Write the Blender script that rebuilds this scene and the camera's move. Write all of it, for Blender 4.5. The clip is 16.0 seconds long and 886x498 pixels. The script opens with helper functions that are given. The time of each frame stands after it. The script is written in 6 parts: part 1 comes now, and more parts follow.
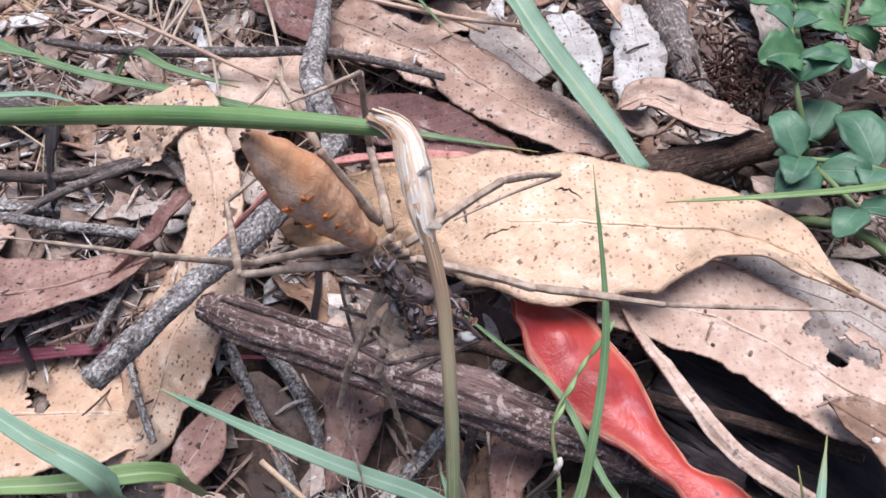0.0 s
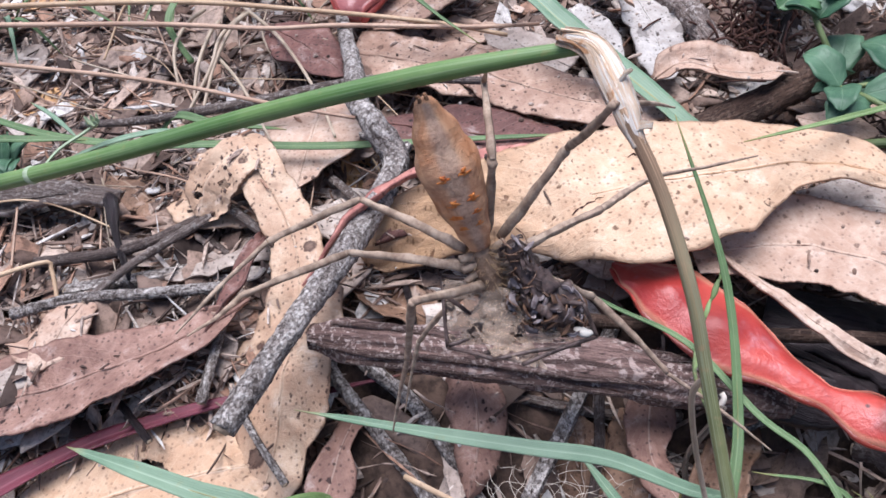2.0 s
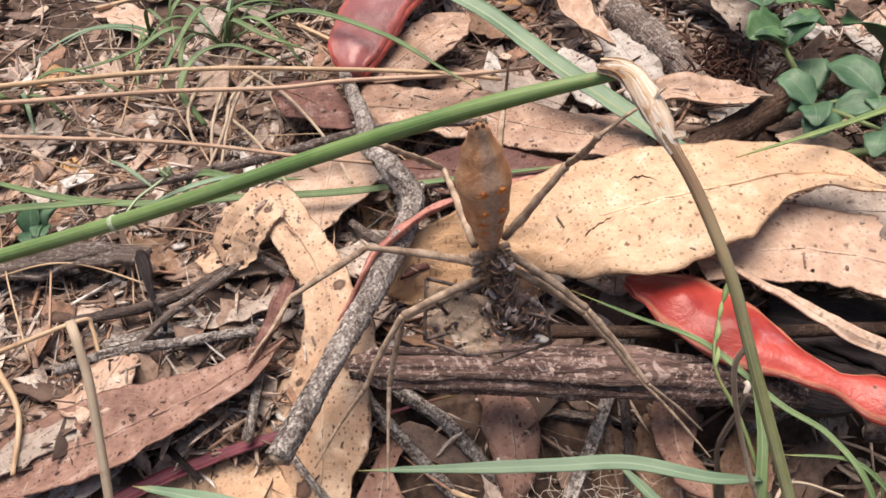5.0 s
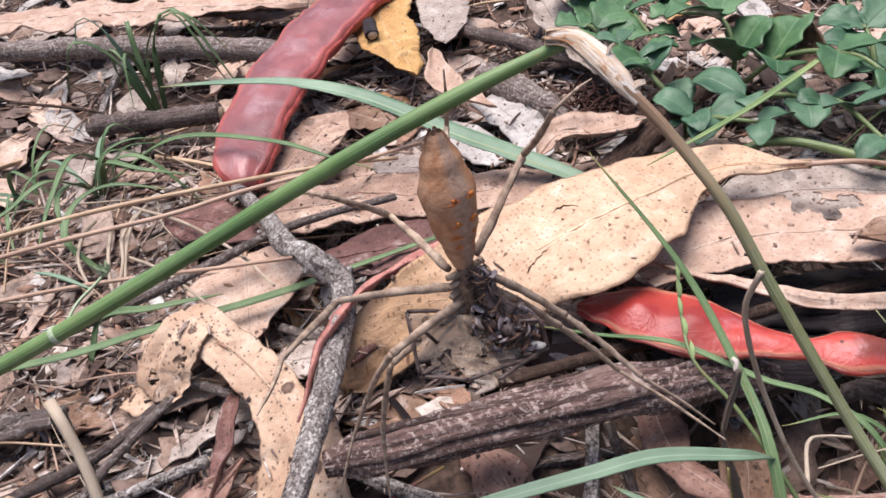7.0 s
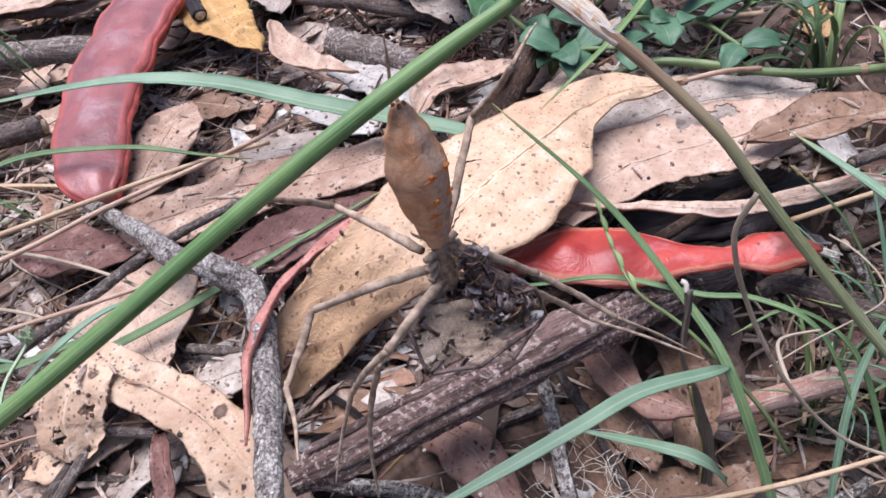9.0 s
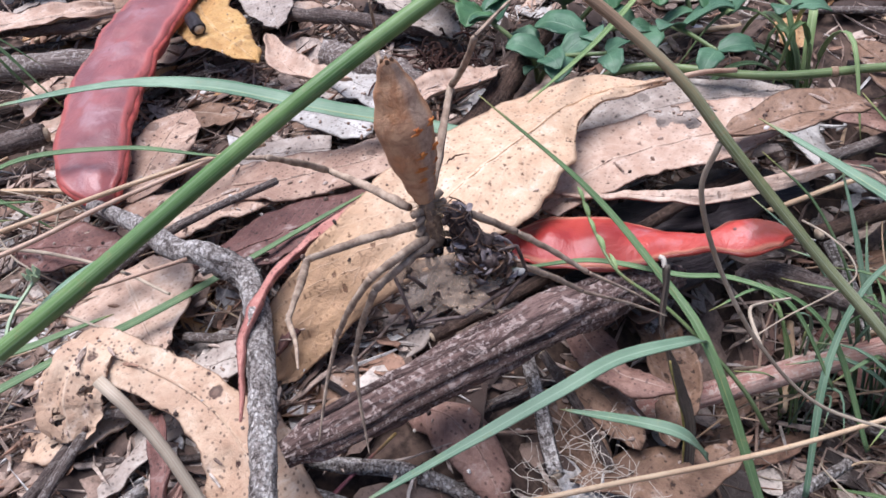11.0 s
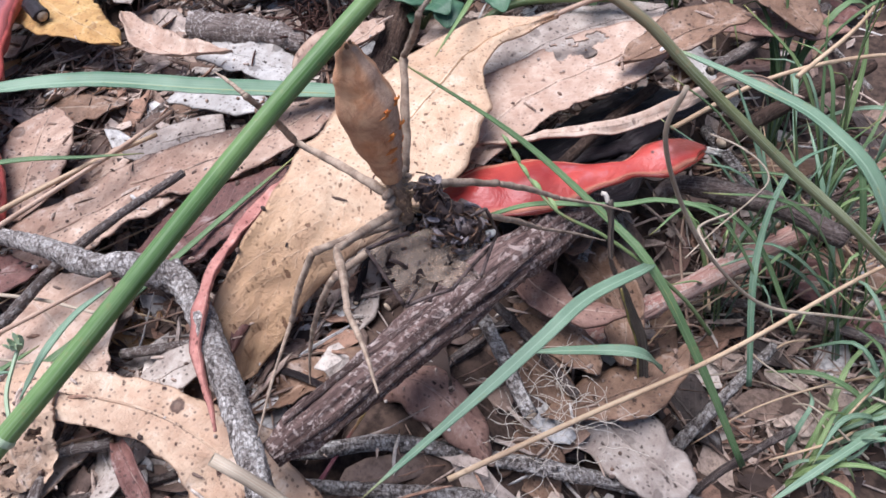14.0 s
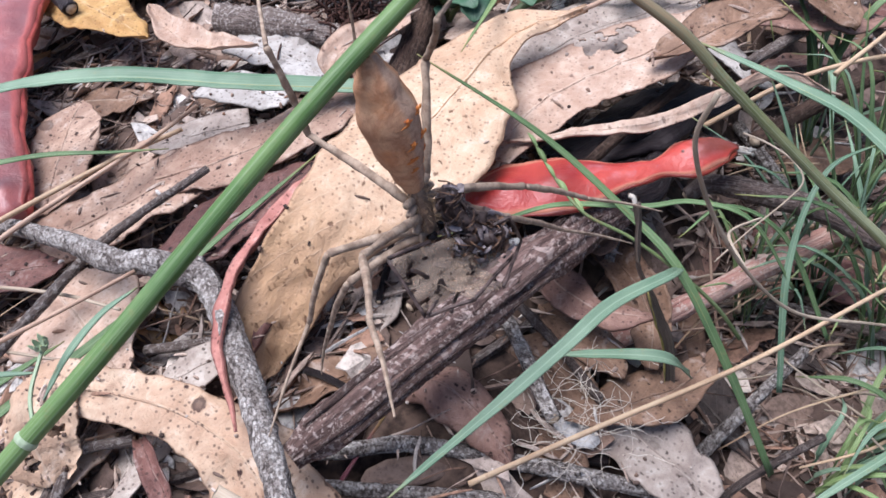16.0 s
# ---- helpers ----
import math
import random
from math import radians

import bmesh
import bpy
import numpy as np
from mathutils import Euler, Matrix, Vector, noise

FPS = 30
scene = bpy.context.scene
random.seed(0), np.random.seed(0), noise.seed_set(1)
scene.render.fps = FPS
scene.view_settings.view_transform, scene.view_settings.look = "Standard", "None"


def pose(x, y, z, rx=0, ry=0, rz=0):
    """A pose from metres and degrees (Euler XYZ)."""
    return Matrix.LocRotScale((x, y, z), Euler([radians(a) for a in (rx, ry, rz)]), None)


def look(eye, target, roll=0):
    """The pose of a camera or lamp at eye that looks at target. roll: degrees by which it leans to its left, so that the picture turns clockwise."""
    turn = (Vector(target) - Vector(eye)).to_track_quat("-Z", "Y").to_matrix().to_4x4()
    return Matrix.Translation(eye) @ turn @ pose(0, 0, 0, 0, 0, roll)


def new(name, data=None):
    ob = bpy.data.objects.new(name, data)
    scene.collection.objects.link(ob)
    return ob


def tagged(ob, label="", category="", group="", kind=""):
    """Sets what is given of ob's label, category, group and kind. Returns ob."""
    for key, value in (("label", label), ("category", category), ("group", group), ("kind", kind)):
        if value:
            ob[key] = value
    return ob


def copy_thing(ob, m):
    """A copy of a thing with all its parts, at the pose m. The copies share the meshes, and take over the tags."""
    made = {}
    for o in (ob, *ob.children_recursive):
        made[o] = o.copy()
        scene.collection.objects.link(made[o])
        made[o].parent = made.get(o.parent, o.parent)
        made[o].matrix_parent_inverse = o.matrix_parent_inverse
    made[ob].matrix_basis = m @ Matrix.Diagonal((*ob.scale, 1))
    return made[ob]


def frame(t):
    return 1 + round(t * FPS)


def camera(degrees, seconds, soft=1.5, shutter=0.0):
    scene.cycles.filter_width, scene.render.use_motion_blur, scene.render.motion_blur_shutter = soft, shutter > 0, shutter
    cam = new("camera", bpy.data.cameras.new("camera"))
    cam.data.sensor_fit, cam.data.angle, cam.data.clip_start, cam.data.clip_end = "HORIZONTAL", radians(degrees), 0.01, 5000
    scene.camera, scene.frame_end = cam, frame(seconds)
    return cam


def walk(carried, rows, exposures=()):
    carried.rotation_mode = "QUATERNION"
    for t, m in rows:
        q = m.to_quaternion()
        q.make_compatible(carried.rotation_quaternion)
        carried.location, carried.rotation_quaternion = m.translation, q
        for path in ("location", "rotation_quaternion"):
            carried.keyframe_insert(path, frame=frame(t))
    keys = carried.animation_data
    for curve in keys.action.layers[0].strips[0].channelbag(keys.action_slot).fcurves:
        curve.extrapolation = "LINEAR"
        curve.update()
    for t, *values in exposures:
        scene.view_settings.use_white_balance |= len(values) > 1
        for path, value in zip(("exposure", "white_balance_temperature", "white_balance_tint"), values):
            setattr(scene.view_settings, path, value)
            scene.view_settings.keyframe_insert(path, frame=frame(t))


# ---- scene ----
cam = camera(58.7, 16.0, 1.6)
# seconds, eye in metres, turn in degrees
PATH = [
    (0, -0.0000, 0.0000, 0.1169, 34.18, -2.32, 3.33),
    (0.5, -0.0019, 0.0020, 0.1196, 34.64, -1.08, 1.45),
    (1, -0.0094, 0.0012, 0.1167, 35.18, -1.07, -0.17),
    (1.5, -0.0147, -0.0013, 0.1143, 37.47, -0.86, -2.42),
    (2, -0.0207, -0.0086, 0.1118, 38.15, 2.92, -6.99),
    (2.5, -0.0233, -0.0136, 0.1113, 40.58, 4.08, -10.52),
    (3, -0.0289, -0.0162, 0.1140, 40.93, 4.46, -10.62),
    (3.5, -0.0310, -0.0178, 0.1162, 41.18, 3.94, -10.76),
    (3.7, -0.0310, -0.0177, 0.1175, 41.33, 4.06, -10.56),
    (6, -0.0313, -0.0166, 0.1139, 43.38, 4.28, -14.83),
    (6.5, -0.0405, -0.0171, 0.1080, 48.08, 5.07, -19.01),
    (7, -0.0435, -0.0180, 0.1061, 49.68, 7.93, -26.88),
    (7.5, -0.0477, -0.0168, 0.1070, 48.71, 9.21, -32.27),
    (8, -0.0482, -0.0133, 0.1101, 46.34, 11.30, -35.46),
    (8.5, -0.0490, -0.0091, 0.1063, 45.74, 9.29, -38.50),
    (9, -0.0529, -0.0037, 0.1050, 44.66, 7.82, -43.55),
    (9.2, -0.0573, -0.0020, 0.1046, 44.56, 6.68, -44.75),
    (11.3, -0.0605, -0.0119, 0.1020, 47.90, 7.71, -43.56),
    (11.5, -0.0612, -0.0114, 0.1034, 48.27, 7.40, -43.48),
    (12, -0.0588, -0.0094, 0.1033, 48.25, 7.73, -44.90),
    (12.5, -0.0647, -0.0080, 0.1101, 48.26, 9.27, -49.10),
    (13, -0.0666, -0.0053, 0.1094, 46.11, 8.26, -53.37),
    (13.5, -0.0643, 0.0005, 0.1031, 42.22, 6.08, -57.37),
    (14, -0.0651, 0.0017, 0.1071, 40.81, 7.23, -58.05),
    (14.5, -0.0638, 0.0024, 0.1085, 40.64, 7.79, -58.25),
    (15, -0.0634, 0.0020, 0.1057, 40.51, 7.54, -58.08),
    (15.5, -0.0635, 0.0023, 0.1060, 40.33, 7.83, -57.82),
    (16, -0.0620, 0.0026, 0.1071, 40.07, 8.45, -56.27),
]
# seconds, stops, white balance
EXPOSURES = [
    (0, 0.77, 5750, 14),
    (3.7, 0.77, 5950, 16),
    (5.8, 0.73, 7900, 16),
    (6.1, 0.73, 7600, 16),
    (6.5, 0.77, 6600, 16),
    (7, 0.79, 6300, 17),
    (8, 0.79, 5950, 17),
    (11, 0.77, 5750, 15),
    (16, 0.77, 5750, 14),
]
walk(cam, [(t, pose(x, y, z, a, b, c)) for t, x, y, z, a, b, c in PATH], EXPOSURES)
# ---- light ----
world = bpy.data.worlds.new("sky")
scene.world = world
world.use_nodes = True
wn = world.node_tree.nodes
sky = wn.new("ShaderNodeTexSky")
sky.sky_type, sky.sun_disc = "NISHITA", False
SUN_UP, SUN_ROUND = 77.0, 350.0
sky.sun_elevation, sky.sun_rotation = radians(SUN_UP), radians(SUN_ROUND)
sky.air_density, sky.dust_density, sky.ozone_density = 1.0, 3.0, 1.0
wn["Background"].inputs["Strength"].default_value = 0.075
world.node_tree.links.new(sky.outputs["Color"], wn["Background"].inputs["Color"])
sun = new("sun", bpy.data.lights.new("sun", "SUN"))
sun.data.energy, sun.data.angle, sun.data.color = 3.2, radians(45), (1.0, 0.958, 0.905)
su, sr = radians(SUN_UP), radians(SUN_ROUND)
sun.matrix_world = look((math.sin(sr) * math.cos(su), math.cos(sr) * math.cos(su), math.sin(su)), (0, 0, 0))

# ---- materials ----
def rgb(r, g, b, k=0.8):
    """A base colour from 0-255 values, scaled."""
    f = lambda c: ((c / 255 + 0.055) / 1.055) ** 2.4 if c > 10 else c / 3294
    return (f(r) * k, f(g) * k, f(b) * k, 1.0)


class Nodes:
    """A small builder for node materials."""

    def __init__(self, name):
        self.mat = bpy.data.materials.new(name)
        self.mat.use_nodes = True
        self.tree = self.mat.node_tree
        self.shader = self.tree.nodes["Principled BSDF"]
        self.shader.inputs["Specular IOR Level"].default_value = 0.3

    def put(self, value, socket):
        if isinstance(value, bpy.types.NodeSocket):
            self.tree.links.new(value, socket)
        elif value is not None:
            socket.default_value = value

    def node(self, kind, **values):
        n = self.tree.nodes.new(kind)
        for key, value in values.items():
            self.put(value, n.inputs[key.replace("_", " ")])
        return n

    def math(self, op, a, b=0.0, c=None):
        n = self.tree.nodes.new("ShaderNodeMath")
        n.operation = op
        self.put(a, n.inputs[0])
        self.put(b, n.inputs[1])
        if c is not None:
            self.put(c, n.inputs[2])
        return n.outputs[0]

    def mix(self, f, a, b, blend="MIX"):
        n = self.tree.nodes.new("ShaderNodeMix")
        n.data_type, n.blend_type = "RGBA", blend
        self.put(f, n.inputs[0])
        self.put(a, n.inputs[6])
        self.put(b, n.inputs[7])
        return n.outputs[2]

    def step(self, x, lo, hi, a=0.0, b=1.0):
        n = self.tree.nodes.new("ShaderNodeMapRange")
        n.interpolation_type = "SMOOTHSTEP"
        for k, v in enumerate((x, lo, hi, a, b)):
            self.put(v, n.inputs[k])
        return n.outputs[0]

    def coords(self):
        """Object coordinates, shifted at random from object to object."""
        tc = self.node("ShaderNodeTexCoord")
        info = self.node("ShaderNodeObjectInfo")
        shift = self.node("ShaderNodeVectorMath")
        shift.operation = "ADD"
        self.put(tc.outputs["Object"], shift.inputs[0])
        self.put(self.math("MULTIPLY", info.outputs["Random"], 3.7), shift.inputs[1])
        self.uv = tc.outputs["UV"]
        self.random = info.outputs["Random"]
        return shift.outputs[0]

    def noise(self, vec, scale, detail=4, rough=0.6, warp=0.0):
        n = self.node("ShaderNodeTexNoise", Vector=vec, Scale=scale, Detail=detail, Roughness=rough, Distortion=warp)
        return n.outputs["Fac"]

    def stretch(self, vec, sx, sy, sz=1.0):
        n = self.tree.nodes.new("ShaderNodeVectorMath")
        n.operation = "MULTIPLY"
        self.put(vec, n.inputs[0])
        n.inputs[1].default_value = (sx, sy, sz)
        return n.outputs[0]

    def split(self, vec):
        return self.node("ShaderNodeSeparateXYZ", Vector=vec).outputs

    def cells(self, vec, scale, feature="F1", flat=False):
        n = self.tree.nodes.new("ShaderNodeTexVoronoi")
        n.voronoi_dimensions = "2D" if flat else "3D"
        n.feature = feature
        self.put(vec, n.inputs["Vector"])
        self.put(scale, n.inputs["Scale"])
        return n

    def ramp(self, x, stops, constant=False):
        n = self.tree.nodes.new("ShaderNodeValToRGB")
        if constant:
            n.color_ramp.interpolation = "CONSTANT"
        e = n.color_ramp.elements
        while len(e) < len(stops):
            e.new(0.5)
        for k, (p, c) in enumerate(stops):
            e[k].position, e[k].color = p, c
        self.put(x, n.inputs[0])
        return n.outputs[0]

    def done(self, colour, rough=0.7, height=None, strength=0.4, depth=0.0004):
        self.put(colour, self.shader.inputs["Base Color"])
        self.put(rough, self.shader.inputs["Roughness"])
        if height is not None:
            b = self.node("ShaderNodeBump", Height=height, Strength=strength, Distance=depth)
            self.put(b.outputs[0], self.shader.inputs["Normal"])
        return self.mat


def dead_leaf(name, light, dark, spot, spots=0.5, veins=0.35, mottle=0.5, rough=0.62, blots=0.12, narrow=None):
    """Dry leaf skin: cloudy tones, side veins, pin-prick specks, ringed spots, ragged stains and a dark margin."""
    m = Nodes(name)
    p = m.coords()
    u, v, _ = m.split(m.uv)
    broad = m.noise(p, 62, 4, 0.62, 0.4)
    cloud = m.noise(p, 230, 5, 0.68, 0.3)
    grain = m.noise(p, 640, 5, 0.72)
    fine = m.noise(p, 2300, 3, 0.7)
    tone = m.math("ADD", m.step(broad, 0.32, 0.68), m.math("MULTIPLY_ADD", m.random, 0.6, -0.3))
    col = m.mix(m.math("MULTIPLY", tone, mottle), light, dark)
    col = m.mix(m.step(cloud, 0.4, 0.7, 0.0, 0.7), col, dark)
    col = m.mix(m.step(cloud, 0.28, 0.46, 0.4, 0.0), col, m.mix(0.5, light, (0.9, 0.86, 0.8, 1)))
    col = m.mix(m.step(grain, 0.5, 0.68, 0.0, 0.45), col, dark)
    if narrow:
        # the colour goes over to another tone towards the narrow end
        col = m.mix(m.step(m.math("MULTIPLY_ADD", broad, 0.12, u), 0.68, 0.84, 0.0, 0.85), col, m.mix(m.step(cloud, 0.35, 0.65), narrow, m.mix(0.5, narrow, dark)))
    # side veins slant from the midrib, with a fine net between them
    off = m.math("ABSOLUTE", m.math("SUBTRACT", v, 0.5))
    wave = m.math("ADD", m.math("MULTIPLY_ADD", u, 17.0, m.math("MULTIPLY", off, -6.5)), m.math("MULTIPLY", broad, 1.8))
    side = m.math("ABSOLUTE", m.math("SUBTRACT", m.math("FRACT", wave), 0.5))
    vein = m.math("MULTIPLY", m.step(side, 0.0, 0.06, 1.0, 0.0), m.step(cloud, 0.36, 0.55))
    rib = m.step(off, 0.01, 0.03, 1.0, 0.0)
    if narrow:
        rib = m.math("MULTIPLY", rib, m.step(u, 0.45, 0.62, 1.0, 0.0))
    lines = m.math("MULTIPLY", m.math("MAXIMUM", m.math("MULTIPLY", vein, 0.35), rib), veins)
    col = m.mix(lines, col, m.mix(0.35, light, (1, 0.9, 0.75, 1)))
    net = m.cells(p, 1500, "DISTANCE_TO_EDGE").outputs["Distance"]
    # specks, ringed spots and ragged stains
    wobble = m.node("ShaderNodeVectorMath")
    wobble.operation = "ADD"
    m.put(p, wobble.inputs[0])
    m.put(m.math("MULTIPLY", grain, 0.0024), wobble.inputs[1])
    pin = m.cells(p, 950, "F1", True)
    pins = m.math("MULTIPLY", m.step(pin.outputs["Distance"], 0.14, 0.3, 1.0, 0.0), m.step(m.split(pin.outputs["Color"])[0], 0.62, 0.7))
    few = m.cells(wobble.outputs[0], 330, "F1", True)
    keep = m.step(m.split(few.outputs["Color"])[0], 0.62, 0.66)
    size = m.math("MULTIPLY_ADD", m.math("POWER", m.split(few.outputs["Color"])[2], 3.0), 0.1, 0.03)
    speck = m.math("MULTIPLY", m.step(m.math("SUBTRACT", few.outputs["Distance"], size), 0.0, 0.08, 1.0, 0.0), keep)
    big = m.cells(wobble.outputs[0], 120, "F1", True)
    bsize = m.math("MULTIPLY_ADD", m.split(big.outputs["Color"])[2], 0.17, 0.03)
    far = m.math("SUBTRACT", big.outputs["Distance"], bsize)
    blot = m.math("MULTIPLY", m.step(far, 0.0, 0.05, 1.0, 0.0), m.step(m.split(big.outputs["Color"])[1], 0.56, 0.6))
    ring = m.math("MULTIPLY", blot, m.step(far, -0.07, -0.02, 0.85, 1.0))
    stain = m.step(m.noise(p, 34, 5, 0.75, 0.8), 0.62, 0.68)
    marks = m.math("MAXIMUM", m.math("MULTIPLY", speck, min(1.0, spots * 1.7)), m.math("MULTIPLY", ring, blots))
    tiny = m.math("MULTIPLY", m.math("MAXIMUM", pins, m.step(fine, 0.62, 0.7)), spots)
    col = m.mix(m.math("MULTIPLY", stain, m.math("MULTIPLY_ADD", grain, blots, 0.1)), col, m.mix(0.4, dark, spot))
    crack = m.noise(m.stretch(m.uv, 3.0, 60.0), 1.0, 4, 0.7, 0.6)
    col = m.mix(m.step(crack, 0.64, 0.72, 0.0, 0.45), col, m.mix(0.5, dark, spot))
    col = m.mix(m.math("MAXIMUM", marks, tiny), col, spot)
    col = m.mix(m.math("MULTIPLY", m.step(m.math("ADD", off, m.math("MULTIPLY", cloud, 0.03)), 0.492, 0.51), 0.7), col, m.mix(0.5, dark, spot))
    height = m.math("ADD", m.math("MULTIPLY_ADD", grain, 0.5, m.math("MULTIPLY", cloud, 1.6)), m.math("MULTIPLY_ADD", lines, 0.8, m.math("MULTIPLY", marks, -0.5)))
    height = m.math("ADD", height, m.math("MULTIPLY", m.step(net, 0.0, 0.2), 0.05))
    m.shader.inputs["Specular IOR Level"].default_value = 0.35
    return m.done(col, m.math("MULTIPLY_ADD", grain, 0.3, rough - 0.15), height, 0.6, 0.0007)


LEAF = {
    "tan": dead_leaf("leaf_tan", rgb(228, 197, 166), rgb(196, 156, 124), rgb(104, 70, 50), 0.42, 0.5, 0.5),
    "large": dead_leaf("leaf_large", rgb(226, 196, 165), rgb(196, 158, 126), rgb(108, 74, 52), 0.5, 0.5, 0.5, narrow=rgb(202, 160, 118)),
    "cream": dead_leaf("leaf_cream", rgb(236, 218, 198), rgb(206, 182, 158), rgb(110, 84, 66), 0.35, 0.3, 0.4),
    "blotched": dead_leaf("leaf_blotched", rgb(222, 194, 166), rgb(188, 150, 122), rgb(74, 50, 44), 0.65, 0.25, 0.6, 0.62, 0.9),
    "ochre": dead_leaf("leaf_ochre", rgb(214, 172, 122), rgb(166, 118, 78), rgb(80, 50, 34), 0.6),
    "pink": dead_leaf("leaf_pink", rgb(216, 190, 170), rgb(176, 140, 118), rgb(96, 66, 54), 0.38),
    "rose": dead_leaf("leaf_rose", rgb(172, 136, 120), rgb(118, 84, 74), rgb(62, 40, 36), 0.6),
    "red": dead_leaf("leaf_red", rgb(140, 98, 88), rgb(88, 56, 52), rgb(44, 28, 26), 0.6),
    "brown": dead_leaf("leaf_brown", rgb(160, 126, 102), rgb(104, 78, 62), rgb(52, 36, 28), 0.5),
    "grey": dead_leaf("leaf_grey", rgb(194, 180, 168), rgb(142, 124, 114), rgb(78, 64, 58), 0.55, 0.2, 0.6, 0.62, 0.45),
    "white": dead_leaf("leaf_white", rgb(208, 202, 196), rgb(158, 148, 140), rgb(80, 68, 62), 0.6, 0.15, 0.6, 0.62, 0.6),
    "yellow": dead_leaf("leaf_yellow", rgb(216, 176, 110), rgb(182, 134, 80), rgb(110, 68, 36), 0.5, 0.35, 0.5, 0.62, 0.5),
    "mottled": dead_leaf("leaf_mottled", rgb(208, 178, 156), rgb(150, 116, 98), rgb(70, 48, 42), 0.6, 0.3, 0.8, 0.62, 0.6),
    "rust": dead_leaf("leaf_rust", rgb(208, 148, 134), rgb(156, 92, 84), rgb(84, 44, 38), 0.5),
    "dark": dead_leaf("leaf_dark", rgb(84, 70, 64), rgb(48, 40, 38), rgb(26, 20, 20), 0.4),
}


def bark(name, light, dark, fleck, flecks=0.5, along=9.0, around=26.0, rough=0.85):
    """UV: x in centimetres along the stick, y round it."""
    m = Nodes(name)
    p = m.coords()
    grain = m.noise(m.stretch(m.uv, along * 0.12, around), 1.0, 6, 0.7, 0.3)
    crack = m.noise(m.stretch(m.uv, along * 0.35, around * 1.7), 1.0, 4, 0.7, 0.5)
    spot = m.noise(p, 1100, 4, 0.7)
    patch = m.noise(p, 120, 3)
    col = m.mix(m.step(grain, 0.34, 0.66), dark, light)
    col = m.mix(m.step(patch, 0.35, 0.7, 0.0, 0.45), col, dark)
    flake = m.noise(m.stretch(m.uv, along * 0.4, around * 0.45), 1.0, 5, 0.7, 1.0)
    col = m.mix(m.math("MULTIPLY", m.step(flake, 0.56, 0.63), min(1.0, flecks * 1.2)), col, m.mix(0.4, fleck, light))
    col = m.mix(m.step(crack, 0.56, 0.66, 0.0, 0.85), col, m.mix(0.6, dark, (0.008, 0.006, 0.006, 1)))
    lichen = m.math("MULTIPLY", m.step(spot, 0.52, 0.6), m.step(patch, 0.36, 0.55))
    pit = m.noise(p, 1900, 3, 0.6)
    col = m.mix(m.step(pit, 0.58, 0.66, 0.0, 0.5), col, dark)
    col = m.mix(m.math("MULTIPLY", lichen, flecks), col, fleck)
    return m.done(col, rough, m.math("ADD", m.math("MULTIPLY_ADD", flake, 0.6, grain), m.math("MULTIPLY", crack, -0.9)), 1.0, 0.0007)


def lichen_bark(name, dark, mid, pale):
    """Grey bark crusted with fine pale scales."""
    m = Nodes(name)
    p = m.coords()
    warp = m.node("ShaderNodeVectorMath")
    warp.operation = "ADD"
    m.put(p, warp.inputs[0])
    m.put(m.math("MULTIPLY", m.noise(p, 1500, 3, 0.7), 0.0011), warp.inputs[1])
    scale = m.cells(warp.outputs[0], 1700)
    fine = m.cells(warp.outputs[0], 3400)
    patch = m.noise(p, 210, 4, 0.7)
    grain = m.noise(p, 2600, 3, 0.7)
    a = m.split(scale.outputs["Color"])[0]
    c = m.split(fine.outputs["Color"])[0]
    crust = m.noise(m.stretch(m.uv, 1.6, 5.0), 1.0, 5, 0.7, 0.8)
    h = m.math("ADD", m.math("MULTIPLY", a, 0.36), m.math("MULTIPLY_ADD", c, 0.26, m.math("MULTIPLY_ADD", patch, 0.3, m.math("MULTIPLY_ADD", crust, 1.4, -0.55))))
    col = m.ramp(h, [(0.0, dark), (0.36, dark), (0.5, mid), (0.7, m_mix(mid, pale, 0.4)), (0.84, pale), (1.0, pale)])
    col = m.mix(m.step(grain, 0.52, 0.66, 0.0, 0.6), col, dark)
    gap = m.step(scale.outputs["Distance"], 0.5, 0.75, 0.0, 0.4)
    col = m.mix(gap, col, m_mix(dark, (0.02, 0.016, 0.015, 1), 0.5))
    return m.done(col, 0.9, m.math("SUBTRACT", h, m.math("MULTIPLY", gap, 0.5)), 1.0, 0.0008)


def m_mix(a, b, f):
    return tuple(x + (y - x) * f for x, y in zip(a, b))


BARK = {
    "lichen": lichen_bark("bark_lichen", rgb(84, 74, 69), rgb(150, 139, 132), rgb(226, 218, 211)),
    "log": bark("bark_weathered", rgb(152, 124, 115), rgb(76, 57, 53), rgb(202, 184, 175), 0.75, 6.0, 17.0),
    "dark": bark("bark_dark", rgb(142, 124, 116), rgb(76, 63, 59), rgb(172, 160, 152), 0.5),
    "grey": bark("bark_grey", rgb(166, 150, 141), rgb(98, 83, 77), rgb(210, 200, 192), 0.7),
    "brown": bark("bark_brown", rgb(118, 92, 78), rgb(60, 45, 38), rgb(160, 138, 122), 0.3),
    "red": bark("bark_red", rgb(216, 184, 168), rgb(184, 132, 120), rgb(222, 204, 190), 0.7, 2.0, 10.0),
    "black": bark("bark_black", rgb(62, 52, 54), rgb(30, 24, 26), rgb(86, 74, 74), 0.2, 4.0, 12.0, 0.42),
}


